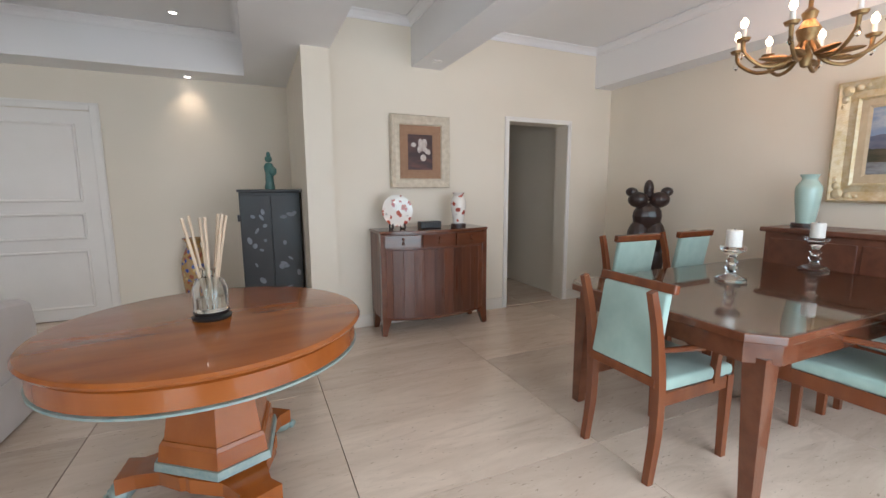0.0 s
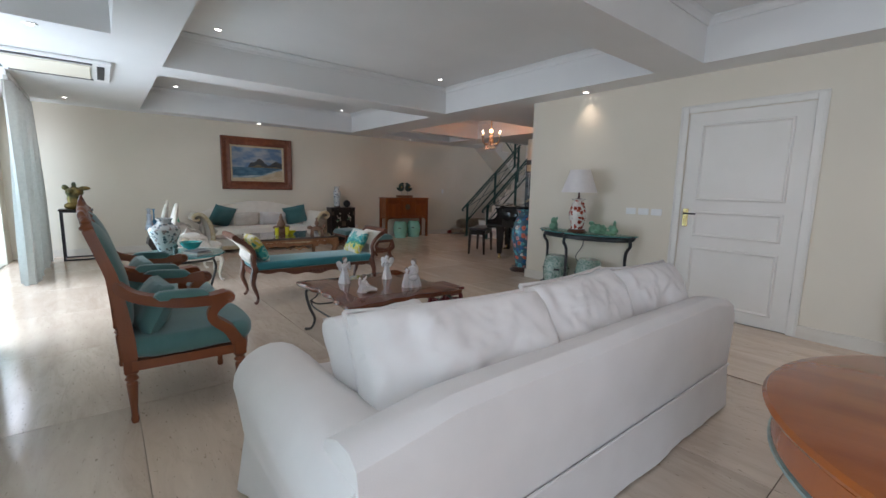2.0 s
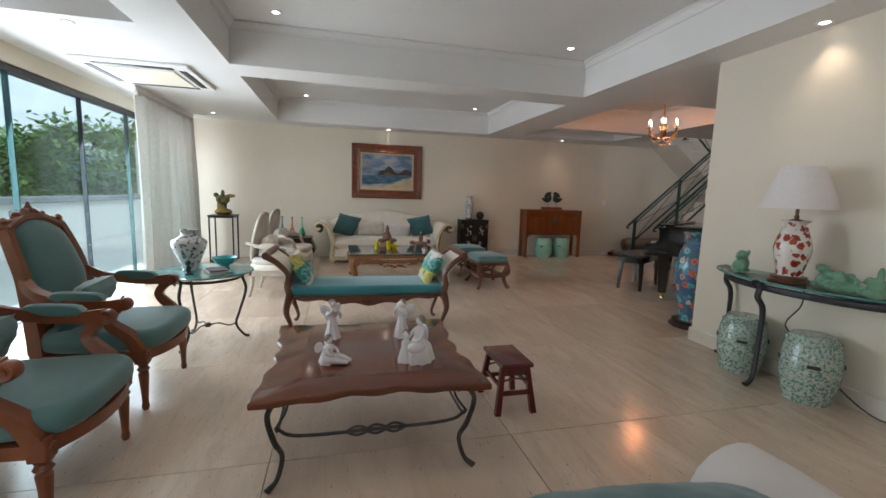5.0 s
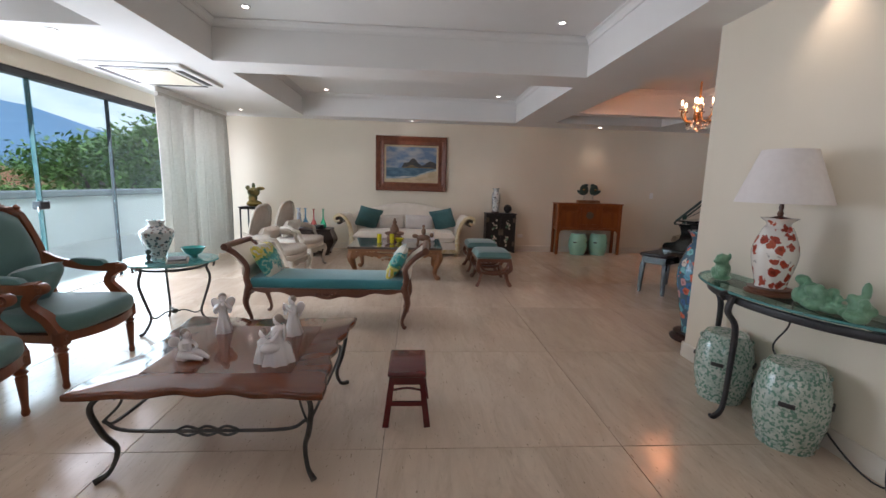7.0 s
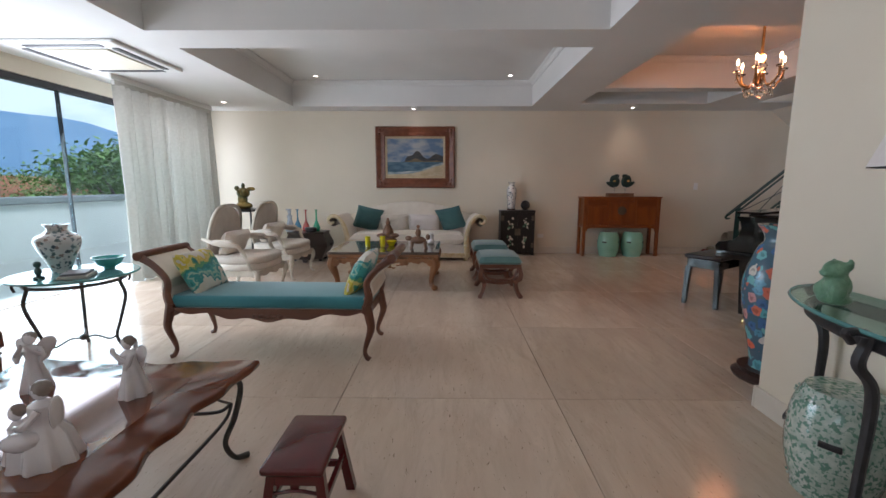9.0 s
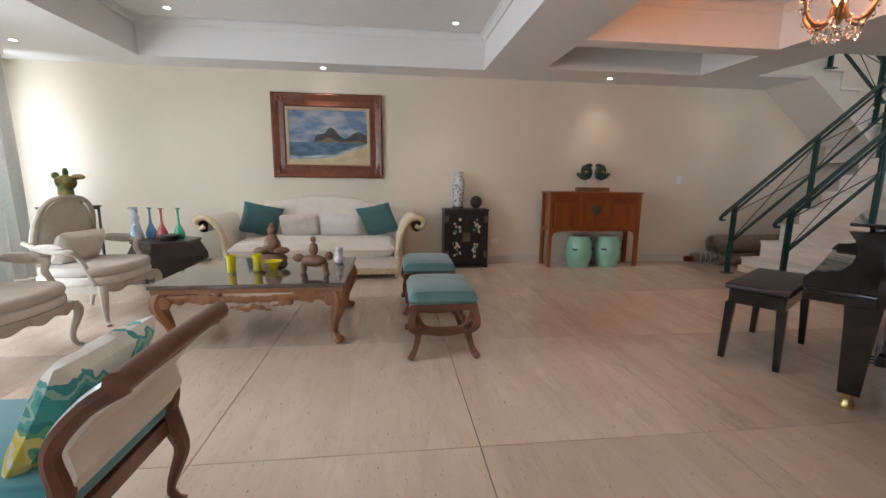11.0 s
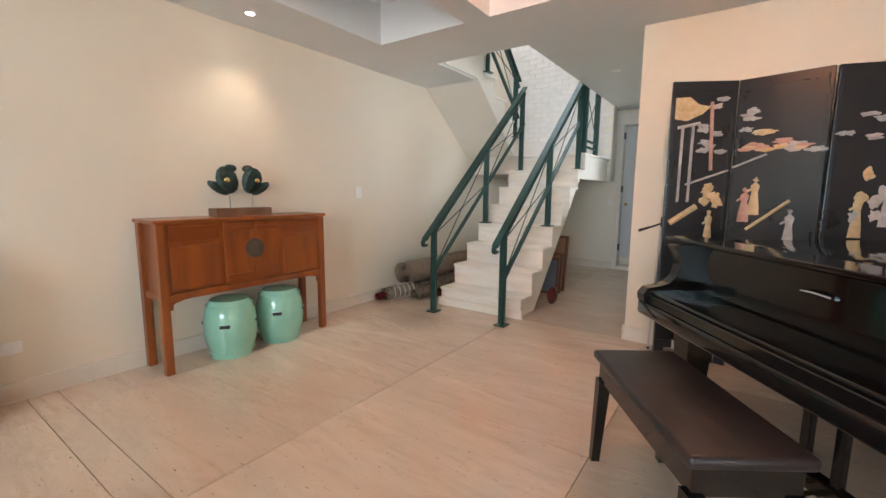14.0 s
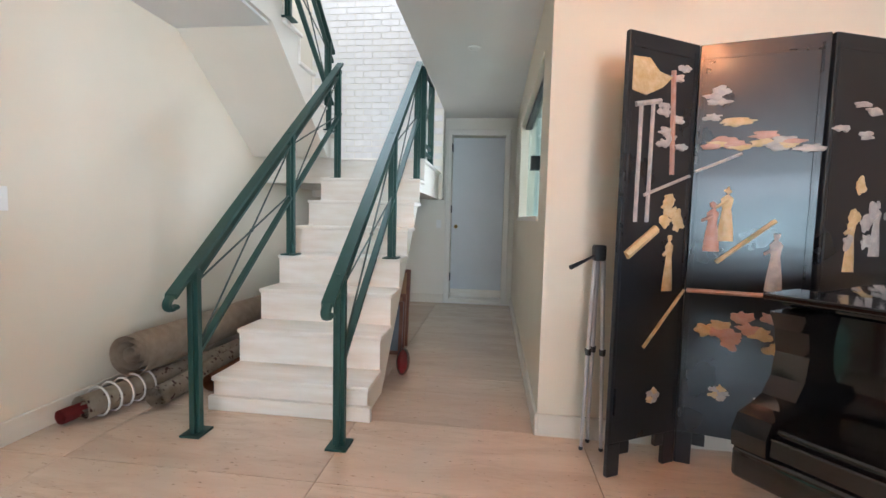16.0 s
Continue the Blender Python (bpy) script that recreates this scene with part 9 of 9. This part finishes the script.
part("handle", tube([(0, 0, 1.02), (-0.07, -0.06, 0.99), (-0.16, -0.13, 0.955)], [0.007, 0.007, 0.012], 8), BLACK_METAL, tp, "black pan handle", smooth=True)

# rolled rugs along the wall
RUG_TAN = mat("rug_tan", (0.58, 0.48, 0.37), (0.44, 0.35, 0.26), scale=14, rough=0.95, bump=0.4, bscale=120)
RUG_BEIGE = mat("rug_beige", (0.50, 0.43, 0.33), (0.36, 0.28, 0.20), scale=9, rough=0.95, bump=0.4, bscale=120, spots=((0.12, 0.06, 0.05), 30.0, 0.60))
RUG_RED = mat("rug_red", (0.26, 0.03, 0.03), (0.18, 0.02, 0.02), scale=12, rough=0.9, bump=0.3, bscale=90)
PLASTIC_WRAP = mat("pale_wrap", (0.68, 0.66, 0.62), (0.6, 0.58, 0.54), scale=12, rough=0.35)


def rolled_rug(m, r, L, material, label, turns=3.2, fringe=False):
    g = thing("rolled_rug", m, label, "rug", "rolled rugs by the stairs")
    b = bmesh.new()
    n = int(turns * 20)
    rows = []
    for y in np.linspace(0, L, 8):
        row = []
        for i in range(n + 1):
            a = 2 * math.pi * turns * i / n
            rr = r * (0.22 + 0.78 * i / n) * (1 + 0.03 * math.sin(y * 7 + a))
            row.append(b.verts.new((rr * math.cos(a), y + 0.03 * (1 - i / n) * (1 if y < 0.01 else 0), r + rr * math.sin(a) * 0.94)))
        rows.append(row)
    for p, q in zip(rows, rows[1:]):
        for k in range(n):
            b.faces.new((p[k], p[k + 1], q[k + 1], q[k]))
    bmesh.ops.solidify(b, geom=b.faces[:], thickness=0.012)
    part("roll", b, material, g, smooth=True)
    return g


rolled_rug(pose(-9.90, 8.55, 0.13, 0, 0, -2), 0.16, 1.8, RUG_TAN, "large tan rug rolled up beside stairs")
g = rolled_rug(pose(-9.93, 8.27, 0.0, 0, 0, -10), 0.085, 1.6, RUG_BEIGE, "beige patterned rug rolled and bound with rings")
for k in range(5):
    part("binding", tube([(0.088 * math.cos(a), 0.10 + 0.07 * k, 0.085 + 0.085 * math.sin(a)) for a in np.linspace(0, 2 * math.pi, 17)], 0.006, 6, steps=1), PLASTIC_WRAP, g, "pale binding band", smooth=True)
rolled_rug(pose(-9.66, 8.48, 0.0, 0, 0, 2), 0.075, 1.5, RUG_BEIGE, "thin beige rug rolled up on the floor")
rolled_rug(pose(-10.0, 8.22, 0.0, 0, 0, -8), 0.05, 0.5, RUG_RED, "dark red rug end rolled on the floor")
rolled_rug(pose(-9.5, 8.75, 0.0, 0, 0, 2), 0.07, 1.1, mat("rug_rust", (0.30, 0.11, 0.04), (0.2, 0.07, 0.03), scale=9, rough=0.95, bump=0.4), "rust brown rug rolled beside the steps")

# stairs
RISE, RUN, Y0, XL, XR = 0.222, 0.263, 8.55, -9.35, -8.38
stair = thing("stairs", pose(0, 0, 0), "travertine staircase turning back above itself", "stairs", kind="structure")


def side_slab(pts, x0, x1):
    """A slab of the given (y, z) side view between two x."""
    b = bmesh.new()
    lo = [b.verts.new((x0, y, z)) for y, z in pts]
    hi = [b.verts.new((x1, y, z)) for y, z in pts]
    for k in range(len(pts)):
        j = (k + 1) % len(pts)
        b.faces.new((lo[k], lo[j], hi[j], hi[k]))
    b.faces.new(lo)
    b.faces.new(hi)
    return b


pts = [(Y0 + 0.03, 0.0)]
for i in range(8):
    pts += [(Y0 + RUN * i + 0.03, 0.2 + RISE * i - 0.03), (Y0 + RUN * (i + 1) + 0.03, 0.2 + RISE * i - 0.03)]
pts += [(11.6, 0.2 + RISE * 7 - 0.03), (11.6, 1.42), (10.3, 1.42), (8.95, 0.0)]
part("flight", side_slab(pts, XL + 0.02, XR - 0.03), PALE_WALL, stair, "cream painted stair slab")
for i in range(8):
    z, y = 0.2 + RISE * i, Y0 + RUN * i
    d = RUN + 0.03 if i < 7 else 11.6 - y
    part("tread", box(XL, XR, y, y + d, z - 0.03, z, bev=0.008), STEP_STONE, stair, "travertine tread")
    part("riser", box(XL + 0.005, XR - 0.012, y + 0.02, y + 0.032, z - (0.2 if i == 0 else RISE), z - 0.03), STEP_STONE, stair, "pale stone riser")
part("first_step_base", box(XL - 0.01, XR + 0.015, Y0 - 0.015, Y0 + 0.02, 0, 0.085, bev=0.004), STEP_STONE, stair)
# landing to the wall, and the upper flight above
part("landing", box(XW, XL + 0.02, 10.42, 11.6, 1.5, 1.754), STEP_STONE, stair)
pts, ZT = [], 0.2 + RISE * 7
for j in range(7):
    y = 10.42 - RUN * j
    pts += [(y, ZT + RISE * j), (y, ZT + RISE * (j + 1) - 0.03)]
pts += [(10.42 - RUN * 7, ZT + RISE * 7 - 0.03), (10.42 - RUN * 7, 2.55), (9.22, 2.55), (10.24, 1.74)]
part("upper_flight", side_slab(pts, XW, XL + 0.03), PALE_WALL, stair, "cream underside of the upper flight")
for j in range(7):
    y, z = 10.42 - RUN * j, ZT + RISE * (j + 1)
    part("tread", box(XW, XL + 0.06, y - RUN - 0.005, y + 0.03, z - 0.03, z, bev=0.008), STEP_STONE, stair, "travertine tread")
    part("riser", box(XW, XL + 0.045, y - 0.002, y + 0.01, z - RISE, z - 0.03), STEP_STONE, stair)
part("ceiling_patch", box(XW, XL + 0.0, 8.47, 9.24, LOW, LOW + 0.04), WHITE_PAINT, stair)

GREEN_STEEL = mat("green_steel", (0.013, 0.055, 0.046), (0.02, 0.07, 0.06), scale=8, rough=0.4, metal=0.2, bump=0.06, bscale=70)
CABLE = mat("steel_cable", (0.06, 0.09, 0.085), (0.1, 0.12, 0.11), rough=0.4, metal=0.6)
SL = RISE / RUN


def railing(x, posts, y0, y1, zb, slope, label, curl=True):
    """A steel balustrade in the plane x; zb gives the tread level under y0."""
    r = thing("stair_railing", pose(x, 0, 0), label, "railing", "green steel stair railings")
    zr = lambda y: zb + slope * (y - y0)
    for o, t, wd in ((0.88, 0.012, 0.032), (0.80, 0.010, 0.018), (0.40, 0.012, 0.02)):
        a, c = (y0 - 0.16 * (1 if slope > 0 else -1), y1) if o == 0.88 and curl else (y0, y1)
        b = bmesh.new()
        rows = []
        for y in (a, c):
            z = zr(y) + o
            rows.append([b.verts.new((dx, y, z + dz)) for dx, dz in ((-wd, -t), (wd, -t), (wd, t), (-wd, t))])
        for k in range(4):
            b.faces.new((rows[0][k], rows[0][(k + 1) % 4], rows[1][(k + 1) % 4], rows[1][k]))
        b.faces.new(rows[0])
        b.faces.new(rows[1])
        part("handrail" if o == 0.88 else "rail", b, GREEN_STEEL, r)
    if curl:
        s = 1 if slope > 0 else -1
        ye = y0 - 0.16 * s
        part("rail_curl", tube([(0, ye, zr(ye) + 0.88), (0, ye - 0.025 * s, zr(ye) + 0.85), (0, ye - 0.012 * s, zr(ye) + 0.82), (0, ye + 0.03 * s, zr(ye) + 0.825)], 0.026, 8, flat=0.55), GREEN_STEEL, r, smooth=True)
    for y, zf in posts:
        p = part("post", box(-0.012, 0.012, y - 0.034, y - 0.018, zf, zr(y) + 0.87, bev=0.002), GREEN_STEEL, r)
        part("post_bar", box(-0.012, 0.012, y + 0.018, y + 0.034, zf, zr(y) + 0.87, bev=0.002), GREEN_STEEL, p)
        part("post_web", box(-0.03, 0.03, y - 0.017, y + 0.017, zf, zr(y) + 0.86, bev=0.002), GREEN_STEEL, p)
        part("foot_plate", box(-0.055, 0.055, y - 0.06, y + 0.06, zf, zf + 0.012, bev=0.002), GREEN_STEEL, p)
    for (ya, _), (yb, _) in zip(posts, posts[1:]):
        for u, v in ((0.78, 0.42), (0.42, 0.78)):
            part("cable", tube([(0, ya, zr(ya) + u), (0, yb, zr(yb) + v)], 0.006, 6, steps=1), CABLE, r)
        ym = (ya + yb) / 2
        part("cable_knot", ball(0.013, (0, ym, zr(ym) + 0.6), seg=8), CABLE, r)


for x in (-9.24, -8.45):
    railing(x, [(8.28, 0.0), (9.34, 0.2 + RISE * 3), (10.30, 0.2 + RISE * 6)], 8.28, 10.36, 0.02, SL, "green steel stair railing with crossed cables")
railing(-9.30, [(10.20, ZT + RISE), (9.41, ZT + RISE * 4)], 10.3, 8.9, ZT + 0.10, -SL, "green steel railing of the upper flight", curl=False)
rl = thing("landing_railing", pose(-8.42, 0, 0), "short green steel railing at the landing", "railing")
for y in (10.42, 10.95):
    part("post", box(-0.03, 0.03, y - 0.03, y + 0.03, ZT, ZT + 0.88, bev=0.003), GREEN_STEEL, rl)
for z in (0.08, 0.16, 0.86):
    part("rail", box(-0.012, 0.012, 10.45, 10.92, ZT + z - 0.014, ZT + z + 0.014, bev=0.002), GREEN_STEEL, rl)
for u, v in ((0.2, 0.8), (0.8, 0.2)):
    part("cable", tube([(0, 10.42, ZT + u), (0, 10.95, ZT + v)], 0.006, 6, steps=1), CABLE, rl)
# things stored below the flight
tagged(part("red_bag", ball(0.1, (0, 0, 0.1), (0.5, 1.0, 1.0), seg=14), RED_LACQ, smooth=True, at=pose(-8.34, 9.3, 0)), "dark red round bag below the stairs", "bag")
for k, (y, h, c) in enumerate(((9.75, 0.45, (0.12, 0.17, 0.22)), (9.85, 0.5, (0.28, 0.14, 0.07)), (10.0, 0.7, (0.33, 0.2, 0.1)))):
    pnl = thing("stored_panel", pose(-8.75, y, 0, -8, 0, 0), "framed panel stored upright below the stairs", "panel", "panels stored below stairs")
    part("board", box(-0.3, 0.3, 0, 0.02, 0, h, bev=0.003), mat("stored%d" % k, c, rough=0.6), pnl)
    part("frame", frame_ring(0.6, h, 0.03, ((0, 0.0), (0, 0.02), (1, 0.02), (1, 0.0)), 0), MAHOG, pnl, at=pose(0, 0, h / 2))

# ---- floor slabs ----
def floor_slabs():
    made = {}

    def lay(x0, x1, y0, y1):
        w, d = round(x1 - x0, 3), round(y1 - y0, 3)
        if w < 0.03 or d < 0.03:
            return
        m = pose((x0 + x1) / 2, (y0 + y1) / 2, 0)
        if (w, d) in made:
            again(made[w, d], m, floor)
            return
        made[w, d] = part("tile", box(-w / 2 + 0.002, w / 2 - 0.002, -d / 2 + 0.002, d / 2 - 0.002, -0.012, 0.0, bev=0.001, seg=1), TRAV, floor, at=m)

    def cuts(lo, hi, start, step):
        k = math.ceil((lo + 0.01 - start) / step)
        out = [lo]
        while start + k * step < hi - 0.01:
            out.append(start + k * step)
            k += 1
        return out + [hi]

    def field(x0, x1, y0, y1, sx, sy, px=1.255, py=1.25):
        xs, ys = cuts(x0, x1, sx, px), cuts(y0, y1, sy, py)
        for a, c in zip(xs, xs[1:]):
            for d, e in zip(ys, ys[1:]):
                lay(a, c, d, e)

    field(XW, -2.175, YS, YN, -3.43, 4.23)
    field(-2.175, XE, YS, 3.865, -3.43, 2.64, py=1.2)
    field(-2.175, 0.42, 3.865, YN, -3.43, 2.64, py=1.2)
    field(XW, -4.62, YN, 8.57, -3.43, 4.23 + 1.25)
    field(XW, -7.43, 8.57, YH, -3.43, 5.55)
    field(1.8, 3.65, 3.865, 6.2, -3.43, 2.64)


floor_slabs()


# painted bricks on the stairwell's end wall
def stair_bricks():
    made = None
    for r in range(34):
        z = 1.76 + r * 0.078
        x = XW + (0.0 if r % 2 else 0.115)
        while x + 0.226 < -8.36:
            m = pose(x, 11.6, z, 0, 0, 0)
            if made is None:
                made = part("brick", box(0.004, 0.224, -0.009, 0.0, 0.004, 0.074, bev=0.003, seg=1), BRICK_WHITE, bpy.data.objects["wall_hall_end"], at=m)
            else:
                again(made, m, bpy.data.objects["wall_hall_end"])
            x += 0.228


BRICK_WHITE = mat("painted_brick", (0.80, 0.79, 0.78), (0.72, 0.71, 0.70), scale=9, rough=0.7, bump=0.4, bscale=60, rand=0.03)
stair_bricks()
